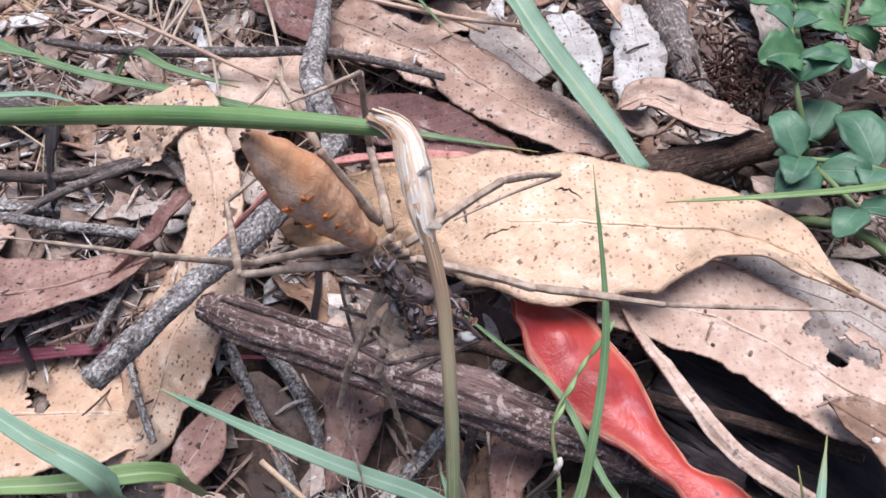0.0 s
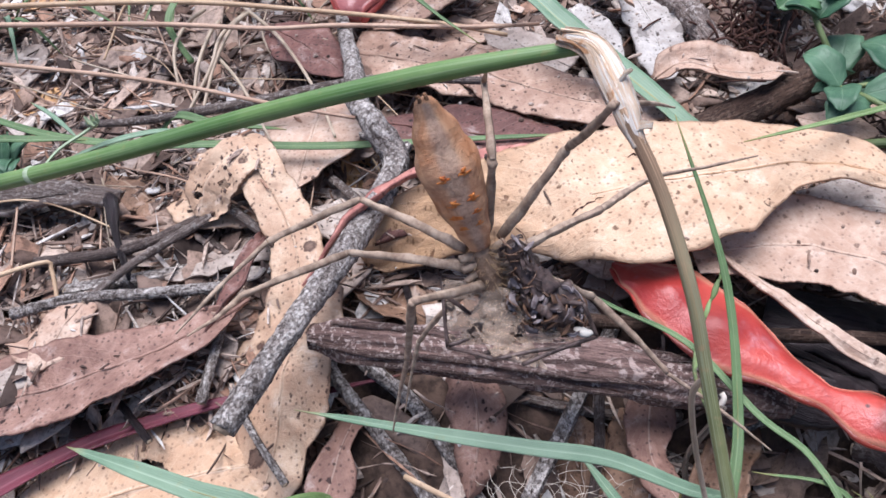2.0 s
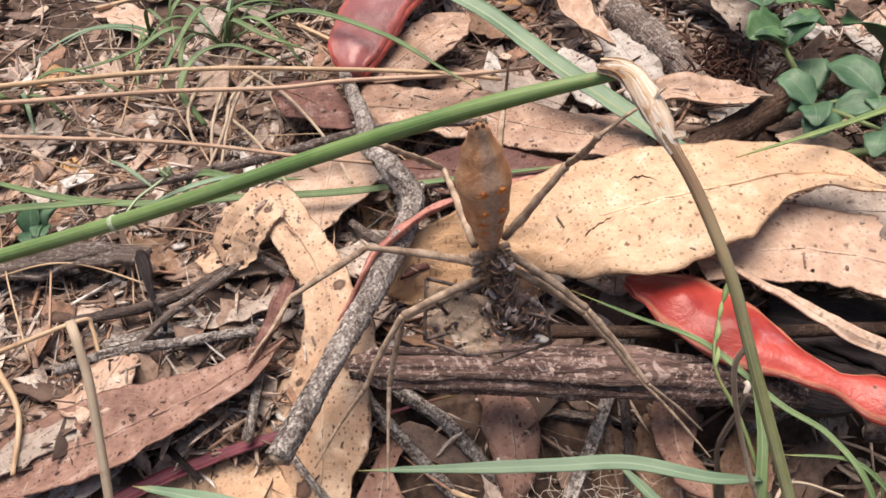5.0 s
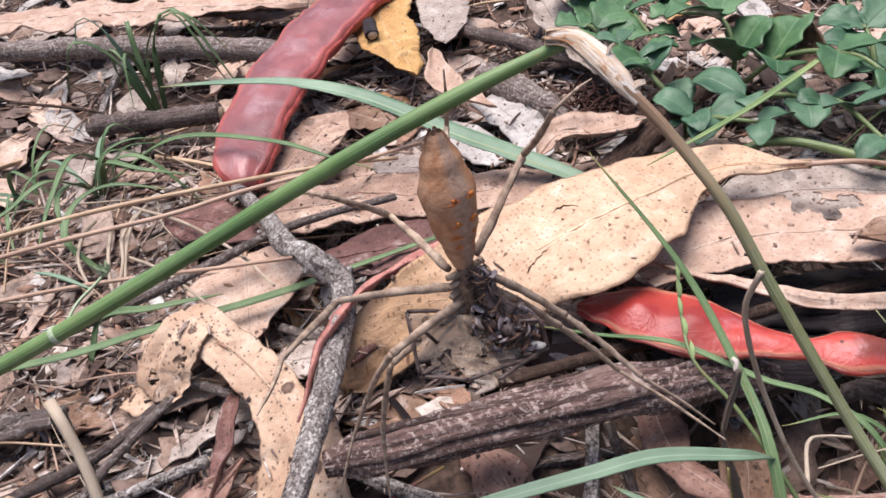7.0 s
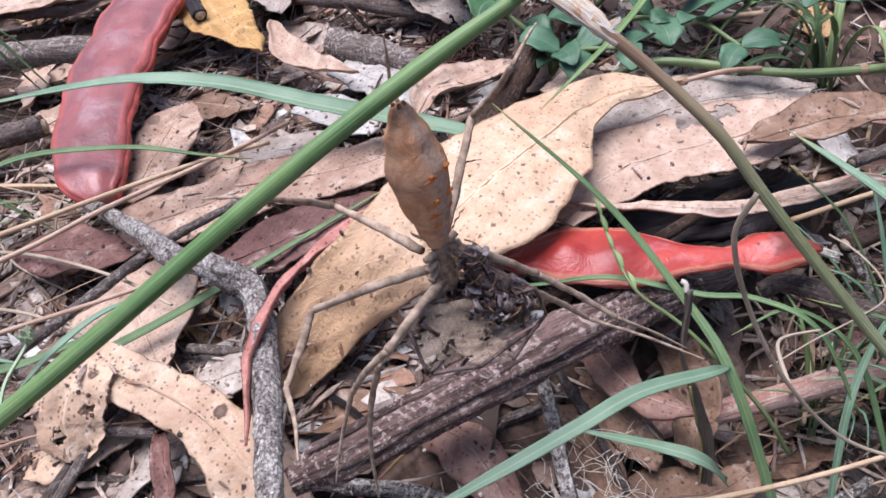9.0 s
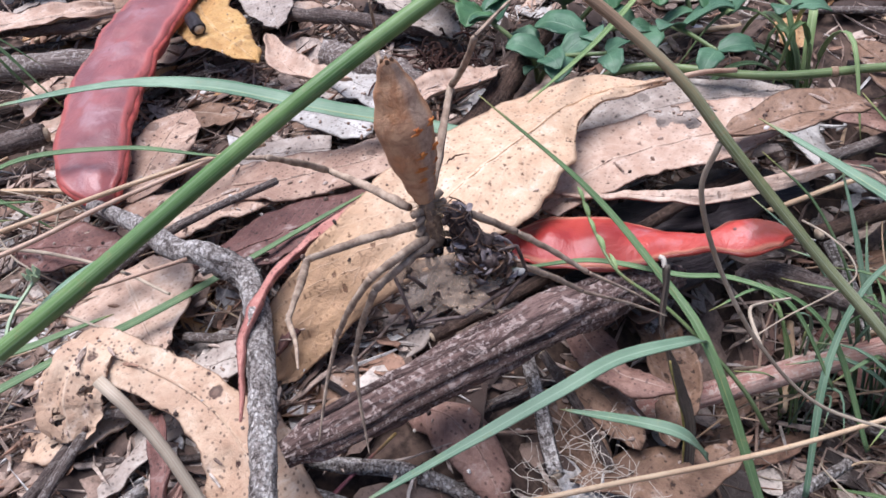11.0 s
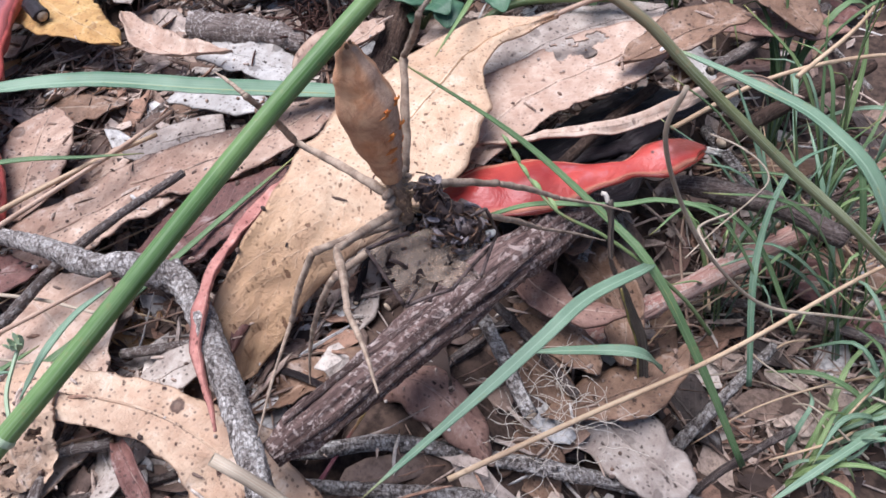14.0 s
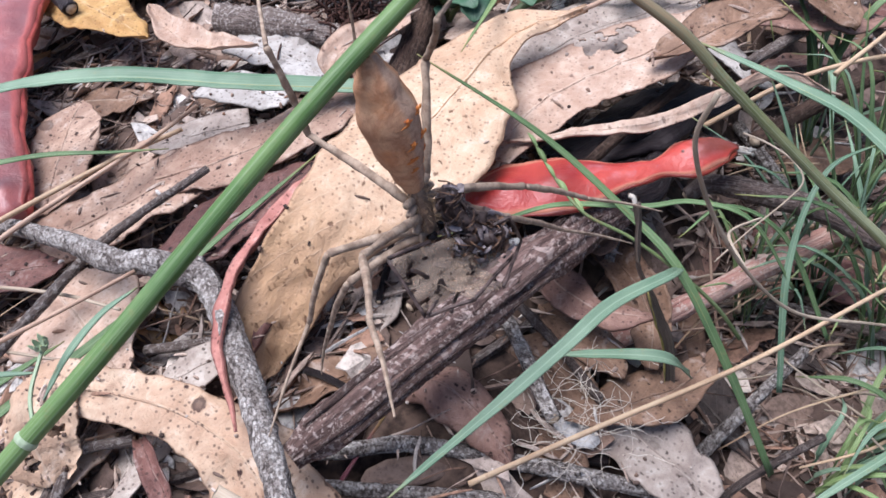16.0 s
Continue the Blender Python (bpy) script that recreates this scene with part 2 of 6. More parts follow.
def grass(name, light, dark, edge, rough=0.4, dry_tip=True):
    m = Nodes(name)
    p = m.coords()
    u, v, _ = m.split(m.uv)
    broad = m.noise(p, 60, 3)
    ridge = m.math("SINE", m.math("MULTIPLY", v, 62.0))
    hair = m.noise(m.stretch(m.uv, 5.0, 70.0), 1.0, 5, 0.75)
    col = m.mix(m.step(broad, 0.3, 0.7), dark, light)
    col = m.mix(m.step(m.math("ADD", m.math("MULTIPLY", ridge, 0.06), hair), 0.35, 0.8, 0.0, 0.4), col, edge)
    col = m.mix(m.step(m.noise(p, 500, 4, 0.7), 0.58, 0.7, 0.0, 0.35), col, rgb(150, 146, 100))
    mid = m.step(m.math("ABSOLUTE", m.math("SUBTRACT", v, 0.5)), 0.02, 0.07, 0.5, 0.0)
    col = m.mix(mid, col, edge)
    if dry_tip:
        col = m.mix(m.step(u, 0.9, 1.0, 0.0, 0.6), col, rgb(176, 160, 96))
    m.shader.inputs["Subsurface Weight"].default_value = 0.0
    return m.done(col, rough, m.math("ADD", m.math("MULTIPLY", ridge, 0.25), hair), 0.3, 0.0002)


def stalk_skin(name, light, dark, dry, streak=0.25, withered=0.0):
    """Smooth round grass stalk with faint ribs and dry flecks."""
    m = Nodes(name)
    p = m.coords()
    rib = m.noise(m.stretch(m.uv, 0.5, 26.0), 1.0, 3, 0.6)
    broad = m.noise(p, 90, 4, 0.65)
    fine = m.noise(p, 900, 4, 0.7)
    col = m.mix(m.step(broad, 0.3, 0.7), dark, light)
    col = m.mix(m.step(rib, 0.4, 0.7, 0.0, streak), col, m_mix(light, (0.7, 0.75, 0.6, 1), 0.4))
    col = m.mix(m.step(fine, 0.58, 0.7, 0.0, 0.4), col, dry)
    col = m.mix(m.step(m.noise(p, 260, 4, 0.7), 0.62, 0.7, 0.0, 0.6), col, dry)
    if withered:
        # the first centimetres have dried out
        along = m.math("ADD", m.split(m.uv)[0], m.math("MULTIPLY", rib, 1.2))
        col = m.mix(m.step(along, withered * 0.3, withered, 1.0, 0.0), col, m.mix(m.step(rib, 0.38, 0.6), rgb(180, 150, 122), rgb(136, 110, 88)))
    return m.done(col, 0.45, m.math("MULTIPLY_ADD", fine, 0.3, rib), 0.35, 0.0002)


BARK["straw"] = stalk_skin("dry_straw", rgb(216, 186, 152), rgb(176, 140, 108), rgb(150, 112, 84), 0.4)
BARK["orange"] = stalk_skin("dry_orange_straw", rgb(206, 172, 148), rgb(166, 130, 108), rgb(138, 102, 82), 0.3)
BARK["tendril"] = stalk_skin("dry_tendril", rgb(200, 180, 158), rgb(156, 136, 116), rgb(122, 102, 86), 0.4)
GREEN = {
    "blade": grass("grass_blue_green", rgb(134, 160, 132), rgb(92, 124, 96), rgb(174, 194, 168)),
    "fresh": grass("grass_fresh", rgb(146, 168, 110), rgb(100, 128, 72), rgb(184, 198, 150)),
    "deep": grass("grass_deep", rgb(112, 138, 92), rgb(70, 98, 60), rgb(146, 166, 124)),
    "shoot": grass("shoot_green", rgb(190, 204, 172), rgb(152, 174, 138), rgb(214, 222, 196), 0.5),

    "stalk": stalk_skin("stalk_green", rgb(114, 144, 84), rgb(82, 118, 60), rgb(146, 140, 92), 0.3),
    "olive": stalk_skin("stalk_olive", rgb(138, 140, 98), rgb(98, 106, 66), rgb(160, 138, 104), 0.6, 3.2),
    "runner": stalk_skin("stalk_runner", rgb(124, 140, 90), rgb(88, 108, 62), rgb(140, 122, 84)),
    "purple": grass("grass_purple", rgb(124, 60, 74), rgb(74, 34, 46), rgb(150, 92, 102), 0.45),
}


def green_leaf(name, light, dark, vein):
    m = Nodes(name)
    p = m.coords()
    u, v, _ = m.split(m.uv)
    broad = m.noise(p, 90, 3)
    fine = m.noise(p, 800, 3)
    off = m.math("ABSOLUTE", m.math("SUBTRACT", v, 0.5))
    wave = m.math("MULTIPLY_ADD", u, 7.0, m.math("MULTIPLY", off, -5.0))
    side = m.math("ABSOLUTE", m.math("SUBTRACT", m.math("FRACT", wave), 0.5))
    lines = m.math("MAXIMUM", m.math("MULTIPLY", m.step(side, 0.0, 0.06, 1.0, 0.0), 0.5), m.step(off, 0.01, 0.04, 1.0, 0.0))
    col = m.mix(m.step(broad, 0.3, 0.7), dark, light)
    col = m.mix(m.step(fine, 0.4, 0.8, 0.0, 0.35), col, dark)
    col = m.mix(m.math("MULTIPLY", lines, 0.3), col, vein)
    return m.done(col, 0.42, m.math("MULTIPLY_ADD", lines, -0.7, fine), 0.4, 0.0003)


HERB = green_leaf("herb_leaf", rgb(102, 138, 94), rgb(56, 94, 60), rgb(138, 166, 122))
HERB_DARK = green_leaf("herb_leaf_dark", rgb(100, 134, 104), rgb(58, 92, 68), rgb(132, 156, 128))


def pod_material(name, light, dark, rim, bloom, end=None):
    """Smooth waxy pod: warm cloudy reds, a bluish bloom in patches, a pale rim."""
    m = Nodes(name)
    p = m.coords()
    u, v, _ = m.split(m.uv)
    broad = m.noise(p, 60, 3, 0.55)
    cloud = m.noise(p, 170, 5, 0.65, 0.5)
    fine = m.noise(p, 900, 4, 0.7)
    off = m.math("ABSOLUTE", m.math("SUBTRACT", v, 0.5))
    col = m.mix(m.step(broad, 0.32, 0.66), dark, light)
    col = m.mix(m.step(cloud, 0.45, 0.75, 0.0, 0.5), col, dark)
    waxy = m.math("MULTIPLY", m.step(m.noise(p, 85, 4, 0.6), 0.46, 0.6), m.step(off, 0.16, 0.4, 1.0, 0.0))
    col = m.mix(m.math("MULTIPLY", waxy, m.step(fine, 0.3, 0.6, 0.3, 0.75)), col, bloom)
    edge = m.math("ADD", off, m.math("MULTIPLY_ADD", cloud, 0.05, -0.025))
    if end:
        # the last seed chamber has turned brown
        col = m.mix(m.math("MULTIPLY", m.step(m.math("MULTIPLY_ADD", cloud, 0.12, u), 0.86, 0.93), m.step(edge, 0.2, 0.4, 0.8, 0.0)), col, end)
    col = m.mix(m.step(edge, 0.4, 0.47, 0.0, 0.7), col, rim)
    spot = m.cells(p, 260)
    col = m.mix(m.math("MULTIPLY", m.step(spot.outputs["Distance"], 0.06, 0.14, 1.0, 0.0), m.step(m.split(spot.outputs["Color"])[0], 0.75, 0.8)), col, rgb(90, 40, 36))
    col = m.mix(m.step(fine, 0.6, 0.7, 0.0, 0.35), col, dark)
    m.shader.inputs["Specular IOR Level"].default_value = 0.5
    return m.done(col, m.math("MULTIPLY_ADD", cloud, 0.4, 0.2), m.math("MULTIPLY_ADD", fine, 0.25, m.math("MULTIPLY", cloud, 1.3)), 0.6, 0.0006)


POD_RED = pod_material("pod_red", rgb(206, 84, 72), rgb(158, 44, 42), rgb(224, 158, 128), rgb(198, 140, 146), rgb(120, 52, 30))
POD_DULL = pod_material("pod_dull_red", rgb(166, 98, 96), rgb(132, 78, 80), rgb(200, 104, 95), rgb(170, 128, 132))


def plain(name, colour, other, scale=500, rough=0.6, strength=0.4, lo=0.35, hi=0.7):
    m = Nodes(name)
    p = m.coords()
    n = m.noise(p, scale, 5, 0.65)
    big = m.noise(p, scale * 0.15, 3)
    col = m.mix(m.step(n, lo, hi), colour, other)
    col = m.mix(m.step(big, 0.4, 0.75, 0.0, 0.4), col, other)
    return m.done(col, rough, n, strength, 0.0003)


def litter_material():
    m = Nodes("litter")
    p = m.coords()
    geo = m.node("ShaderNodeNewGeometry")
    r = geo.outputs["Random Per Island"]
    stops = [(0.0, rgb(112, 92, 82)), (0.12, rgb(168, 142, 126)), (0.24, rgb(196, 172, 156)), (0.36, rgb(134, 113, 102)), (0.47, rgb(214, 192, 176)), (0.57, rgb(78, 64, 58)), (0.65, rgb(222, 208, 196)), (0.72, rgb(176, 138, 116)), (0.8, rgb(190, 172, 160)), (0.89, rgb(150, 122, 106)), (0.95, rgb(232, 226, 220))]
    n = m.noise(p, 600, 5, 0.7)
    fine = m.noise(p, 2200, 3, 0.7)
    col = m.mix(m.step(n, 0.4, 0.7, 0.0, 0.6), m.ramp(r, stops, True), rgb(64, 50, 44))
    col = m.mix(m.step(fine, 0.6, 0.68, 0.0, 0.6), col, rgb(52, 40, 36))
    return m.done(col, 0.8, n, 0.6, 0.0004)


LITTER = litter_material()
SOIL = plain("soil", rgb(106, 86, 75), rgb(50, 40, 35), 300, 0.95, 1.0)
FIBRE = plain("dark_fibre", rgb(92, 62, 52), rgb(44, 28, 26), 900, 0.9)


def paper_material():
    """Dry grass sheath: cream, with brown and white streaks along it."""
    m = Nodes("dry_sheath")
    p = m.coords()
    a = m.noise(m.stretch(m.uv, 0.9, 11.0), 1.0, 4, 0.65, 0.3)
    c = m.noise(m.stretch(m.uv, 1.6, 26.0), 1.0, 4, 0.7, 0.3)
    n = m.noise(p, 700, 4, 0.7)
    blush = m.noise(p, 330, 3, 0.6)
    col = m.mix(m.step(a, 0.38, 0.66), rgb(250, 226, 198), rgb(228, 184, 142))
    col = m.mix(m.step(c, 0.62, 0.74, 0.0, 0.5), col, rgb(184, 128, 82))
    col = m.mix(m.math("MULTIPLY", m.step(c, 0.44, 0.52, 0.9, 0.0), m.step(blush, 0.3, 0.5)), col, rgb(255, 248, 238))
    col = m.mix(m.step(m.noise(p, 240, 4, 0.7, 0.6), 0.54, 0.64, 0.0, 0.75), col, rgb(206, 140, 84))
    col = m.mix(m.step(n, 0.55, 0.75, 0.0, 0.3), col, rgb(190, 136, 100))
    return m.done(col, 0.6, m.math("ADD", a, m.math("MULTIPLY", c, 0.8)), 0.9, 0.0004)


PAPER = paper_material()
SEED_WHITE = plain("white_fluff", rgb(236, 230, 218), rgb(196, 184, 168), 900, 0.8)
PITH = plain("pale_pith", rgb(206, 186, 160), rgb(150, 128, 108), 900, 0.85)
HAIR = plain("pale_roots", rgb(232, 222, 208), rgb(190, 174, 156), 700, 0.7)
STRAW_GREEN = plain("straw_green", rgb(182, 166, 104), rgb(126, 122, 62), 400, 0.6)
POD_SEAM = plain("pod_seam", rgb(214, 106, 94), rgb(164, 68, 62), 300, 0.45)

# ---- shapes (millimetres) ----
MM = 0.001
rng = random.Random(7)


def smooth(x):
    x = min(1.0, max(0.0, x))
    return x * x * (3 - 2 * x)


def ground_height(x, y):
    """The forest floor falls away in front, in millimetres."""
    n = noise.noise(Vector((x / 38, y / 38, 0.3))) * 2.2 + noise.noise(Vector((x / 11, y / 11, 4.1))) * 0.9
    return -15.0 - 25 * smooth((75 - y) / 70) - 10 * smooth((x + 8) / 26) * smooth((50 - y) / 24) - 9 * smooth((-26 - x) / 18) * smooth((74 - y) / 22) + n


def knots(table):
    """A smooth function through (place, value) pairs."""
    xs, ys = zip(*table)

    def f(u):
        for k in range(len(xs) - 1):
            if u <= xs[k + 1]:
                s = (u - xs[k]) / (xs[k + 1] - xs[k])
                return ys[k] + (ys[k + 1] - ys[k]) * smooth(s)
        return ys[-1]

    return f


def spline(points, n):
    """n + 1 places along a smooth line through the given ones."""
    p = [Vector(q) for q in points]
    p = [p[0] * 2 - p[1]] + p + [p[-1] * 2 - p[-2]]
    dense = []
    for k in range(1, len(p) - 2):
        for j in range(24):
            s = j / 24
            a, b, c, d = p[k - 1 : k + 3]
            dense.append(0.5 * (2 * b + (c - a) * s + (2 * a - 5 * b + 4 * c - d) * s * s + (3 * b - a - 3 * c + d) * s**3))
    dense.append(p[-2])
    far = [0.0]
    for a, b in zip(dense, dense[1:]):
        far.append(far[-1] + (b - a).length)
    out, k = [], 0
    for j in range(n + 1):
        want = far[-1] * j / n
        while k < len(far) - 2 and far[k + 1] < want:
            k += 1
        s = (want - far[k]) / max(1e-9, far[k + 1] - far[k])
        out.append(dense[k].lerp(dense[k + 1], min(1.0, s)))
    return out, far[-1]


def mesh_of(name, verts, faces, material, uvs=None, flat=False):
    me = bpy.data.meshes.new(name)
    me.from_pydata([(v[0] * MM, v[1] * MM, v[2] * MM) for v in verts], [], faces)
    if uvs:
        layer = me.uv_layers.new(name="UVMap")
        idx = np.empty(len(me.loops), dtype=np.int32)
        me.loops.foreach_get("vertex_index", idx)
        layer.data.foreach_set("uv", np.array(uvs, dtype=np.float32)[idx].ravel())
    me.polygons.foreach_set("use_smooth", [not flat] * len(me.polygons))
    me.materials.append(material)
    me.update()
    return me


def part(name, shape, material, parent=None, label="", flat=False):
    """One mesh object from (verts, faces, uvs), under a thing or on its own. Places are in the world's millimetres."""
    verts, faces, uvs = shape
    base = Vector(parent["at"]) if parent is not None else Vector(verts[0])
    ob = new(name, mesh_of(name, [Vector(v) - base for v in verts], faces, material, uvs, flat))
    if parent is not None:
        ob.parent = parent
        ob["at"] = tuple(base)
    else:
        ob.location = base * MM
        ob["at"] = tuple(base)
    if label:
        ob["label"] = label
    return ob


def thing(name, at, label, category, group="", kind=""):
    ob = new(name)
    ob.empty_display_size = 0.005
    ob.location = Vector(at) * MM
    ob["at"] = tuple(at)
    return tagged(ob, label, category, group, kind)


def sheet(points, left, right, thick=0.35, cup=0.0, roll=0.0, twist=0.0, ripple=0.0, rag=0.0, fold=0.0, swell=0.0, nu=28, nv=8, seed=0, torn=0.0, crumple=0.0, holes=()):
    """A thin solid sheet along a line. left, right: half widths as functions of the way along. cup: how far the edges rise (in half
    widths); fold: a sharp crease; swell: extra thickness in the middle; rag: unevenness of the edge; torn: depth of bites out of it; crumple: creases, in
    millimetres; holes: (way along, way across from -1 to 1, radius in millimetres)."""
    line, length = spline(points, nu)
    top, low, uvs, gone = [], [], [], set()

    def bite(u, s):
        x, y = u * length, s * 7.7 + seed * 3.3
        b = max(0.0, noise.noise(Vector((x / 9, y, 0.4))) - 0.12) * 1.5 + max(0.0, noise.noise(Vector((x / 3.1, y, 5.2)))) * 0.4
        return min(0.75, torn * (b + 0.22 * abs(noise.noise(Vector((x / 1.1, y, 9.1))))))

    for i, c in enumerate(line):
        u = i / nu
        t = (line[min(nu, i + 1)] - line[max(0, i - 1)]).normalized()
        up = Vector((0, 0, 1)) if abs(t.z) < 0.95 else Vector((0, -1, 0.2))
        side = up.cross(t).normalized()
        side.rotate(Matrix.Rotation(radians((roll(u) if callable(roll) else roll) + twist * (u - 0.5)), 3, t))
        nor = t.cross(side).normalized()
        for j in range(nv + 1):
            v = 2 * j / nv - 1
            w = left(u) if v > 0 else right(u)
            edge = 1 + rag * noise.noise(Vector((u * length / 6, v * 2.2 + seed * 3.1, seed))) * abs(v)
            if torn:
                edge *= 1 - bite(u, 1 if v > 0 else -1)
            q = c + side * (v * w * edge)
            for hu, hv, hr in holes:
                dx, dy = (u - hu) * length, v * w - hv * w
                if math.hypot(dx, dy) < hr * (1 + 0.9 * noise.noise(Vector((math.atan2(dy, dx) * 1.3, hu * 9, seed)))):
                    gone.add((i, j))
            lift = cup * w * v * v + fold * w * abs(v) + ripple * noise.noise(Vector((u * length / 14, v * 1.3, seed * 1.7))) * (0.4 + abs(v))
            lift += 0.25 * ripple * noise.noise(Vector((u * length / 4.5, v * 3.5, seed * 2.9)))
            if crumple:
                x, y = u * length, v * w
                lift += crumple * (0.5 - abs(noise.noise(Vector((x / 8, y / 8, seed * 1.3)))) * 1.6 + 0.5 * noise.noise(Vector((x / 3.2, y / 3.2, seed * 2.1))))
            q = q + nor * lift
            body = thick + swell * max(0.0, 1 - v * v) ** 1.2
            top.append(q + nor * (body / 2))
            low.append(q - nor * (body / 2))
            uvs.append((u, 0.5 + v / 2))
    n = len(top)
    faces = []
    at = lambda i, j: i * (nv + 1) + j
    solid = lambda i, j: 0 <= i < nu and 0 <= j < nv and (i, j) not in gone
    for i in range(nu):
        for j in range(nv):
            if not solid(i, j):
                continue
            a, b, c, d = at(i, j), at(i + 1, j), at(i + 1, j + 1), at(i, j + 1)
            faces += [(a, b, c, d), (n + d, n + c, n + b, n + a)]
            for k, (p, q) in (((i, j - 1), (a, b)), ((i + 1, j), (b, c)), ((i, j + 1), (c, d)), ((i - 1, j), (d, a))):
                if not solid(*k):
                    faces.append((q, p, n + p, n + q))
    return top + low, faces, uvs + uvs


def tube(points, radius, n=20, sides=9, rough=0.0, seed=0, flat=1.0, lump=0.0, ridge=0.0):
    """A round rod along a line. radius: a number, or a function of the way along; rough, lump: fine and broad unevenness; ridge: long splits."""
    line, length = spline(points, n)
    r = radius if callable(radius) else (lambda u: radius)
    verts, uvs, faces = [], [], []
    t0 = (line[1] - line[0]).normalized()
    side = t0.orthogonal().normalized()
    for i, c in enumerate(line):
        u = i / n
        t = (line[min(n, i + 1)] - line[max(0, i - 1)]).normalized()
        side = (side - t * side.dot(t)).normalized()
        other = t.cross(side)
        for j in range(sides + 1):
            a = 2 * math.pi * (j % sides) / sides
            k = 1 + lump * noise.noise(Vector((u * length / 9, seed * 2.3, math.cos(a)))) + rough * noise.noise(Vector((u * length / 1.6, 3 * math.cos(a) + seed, 3 * math.sin(a))))
            if ridge:
                x = u * length
                k += ridge * (0.35 - abs(noise.noise(Vector((x / 22, 2.6 * math.cos(a) + seed, 2.6 * math.sin(a))))) * 1.7 - 0.6 * abs(noise.noise(Vector((x / 9, 6 * math.cos(a), 6 * math.sin(a) + seed)))))
            verts.append(c + (side * math.cos(a) + other * (math.sin(a) * flat)) * (r(u) * k))
            uvs.append((u * length / 10, j / sides))
    m = sides + 1
    for i in range(n):
        for j in range(sides):
            faces.append((i * m + j, i * m + j + 1, (i + 1) * m + j + 1, (i + 1) * m + j))
    for i, c in ((0, line[0]), (n, line[-1])):
        verts.append(c + (line[1] - line[0]).normalized() * (0.25 * r(0) if i == 0 else 0) * (1 if rough else -1))
        uvs.append((0, 0.5))
        k = len(verts) - 1
        for j in range(sides):
            faces.append((k, i * m + j + 1, i * m + j) if i == 0 else (k, i * m + j, i * m + j + 1))
    return verts, faces, uvs


def joined(shapes):
    verts, faces, uvs = [], [], []
    for v, f, t in shapes:
        k = len(verts)
        verts += list(v)
        uvs += list(t)
        faces += [tuple(i + k for i in q) for q in f]
    return verts, faces, uvs


GUM = knots([(0, 0.04), (0.12, 0.5), (0.35, 0.98), (0.5, 1.0), (0.75, 0.62), (0.93, 0.2), (1, 0.02)])
OVAL = knots([(0, 0.08), (0.15, 0.62), (0.45, 1.0), (0.75, 0.8), (0.93, 0.38), (1, 0.05)])
TORN = knots([(0, 0.75), (0.15, 0.9), (0.5, 1.0), (0.8, 0.85), (0.92, 0.6), (1, 0.35)])
STRAP = knots([(0, 0.5), (0.2, 0.9), (0.6, 1.0), (0.85, 0.6), (1, 0.1)])
BLADE = knots([(0, 0.75), (0.35, 1.0), (0.7, 0.72), (0.9, 0.34), (1, 0.02)])


SKINS = []  # the upper skins of the larger leaves, on which bits of litter lie


def dead_leaf_thing(points, width, look_of, label, form=GUM, name="dead_leaf", left=None, right=None, rib=True, petiole=0.0, category="leaf", group="", rib_end=1.0, **more):
    """A fallen leaf: a blade with a raised midrib and, where it shows, a stalk."""
    root = thing(name, points[0], label, category, group or "fallen leaves")
    half = lambda u: form(u) * width / 2
    length = spline(points, 8)[1]
    fine = 0.24 if more.get("holes") else 1.0
    nu = more.pop("nu", 0) or max(28, int(length / (0.8 * fine)))
    nv = more.pop("nv", 0) or max(8, 2 * int(width / (2.4 * fine)))
    more.setdefault("torn", 0.3)
    more.setdefault("crumple", 0.7)
    shape = sheet(points, left or half, right or half, nu=nu, nv=nv, **more)
    part("blade", shape, LEAF[look_of], root)
    if width > 9:
        SKINS.append(shape[0][: len(shape[0]) // 2])
    if rib:
        verts, _, _ = shape
        mid = [verts[i * (nv + 1) + nv // 2] for i in range(0, int(nu * rib_end) - 1, 3)]
        part("midrib", tube(mid, lambda u: 0.34 * (1 - 0.75 * u) * min(1.0, width / 16), 24, 6), LEAF[look_of], root)
    if petiole:
        a, b = Vector(points[0]), Vector(points[1])
        d = (a - b).normalized()
        part("petiole", tube([a + d * petiole + Vector((0, 0, -1.5)), a + d * petiole * 0.5, a - d * 1.0], 0.55, 10, 7), BARK["orange"], root)
    return root


def stick_thing(points, radius, look_of, label, name="stick", category="stick", sides=11, rough=0.16, lump=0.22, n=44, seed=0, group="sticks and twigs", knots_at=()):
    root = thing(name, points[0], label, category, group)
    part("wood", tube(points, radius, n, sides, rough, seed, 1.0, lump), BARK[look_of], root)
    line, _ = spline(points, 60)
    for end, near in ((line[0], line[1]), (line[-1], line[-2])):
        d = (end - near).normalized()
        w = (radius(0 if end is line[0] else 1) if callable(radius) else radius) * 0.86
        part("broken_end", tube([end - d * w * 0.3, end + d * w * 0.2, end + d * w * 0.32], lambda u: w * (1 - 0.35 * u), 3, 9, 0.35, seed + 5), PITH, root, "pale broken end")
    r = radius if callable(radius) else (lambda u: radius)
    for u, ang in knots_at:
        c = line[int(u * 60)]
        t = (line[min(60, int(u * 60) + 1)] - c).normalized()
        s = t.orthogonal().normalized()
        s.rotate(Matrix.Rotation(ang, 3, t))
        part("knot", tube([c + s * r(u) * 0.6, c + s * r(u) * 1.35 + t * 0.4 * r(u)], lambda w: r(u) * 0.55 * (1 - 0.4 * w), 4, 8, 0.2, seed + u), BARK[look_of], root)
    return root


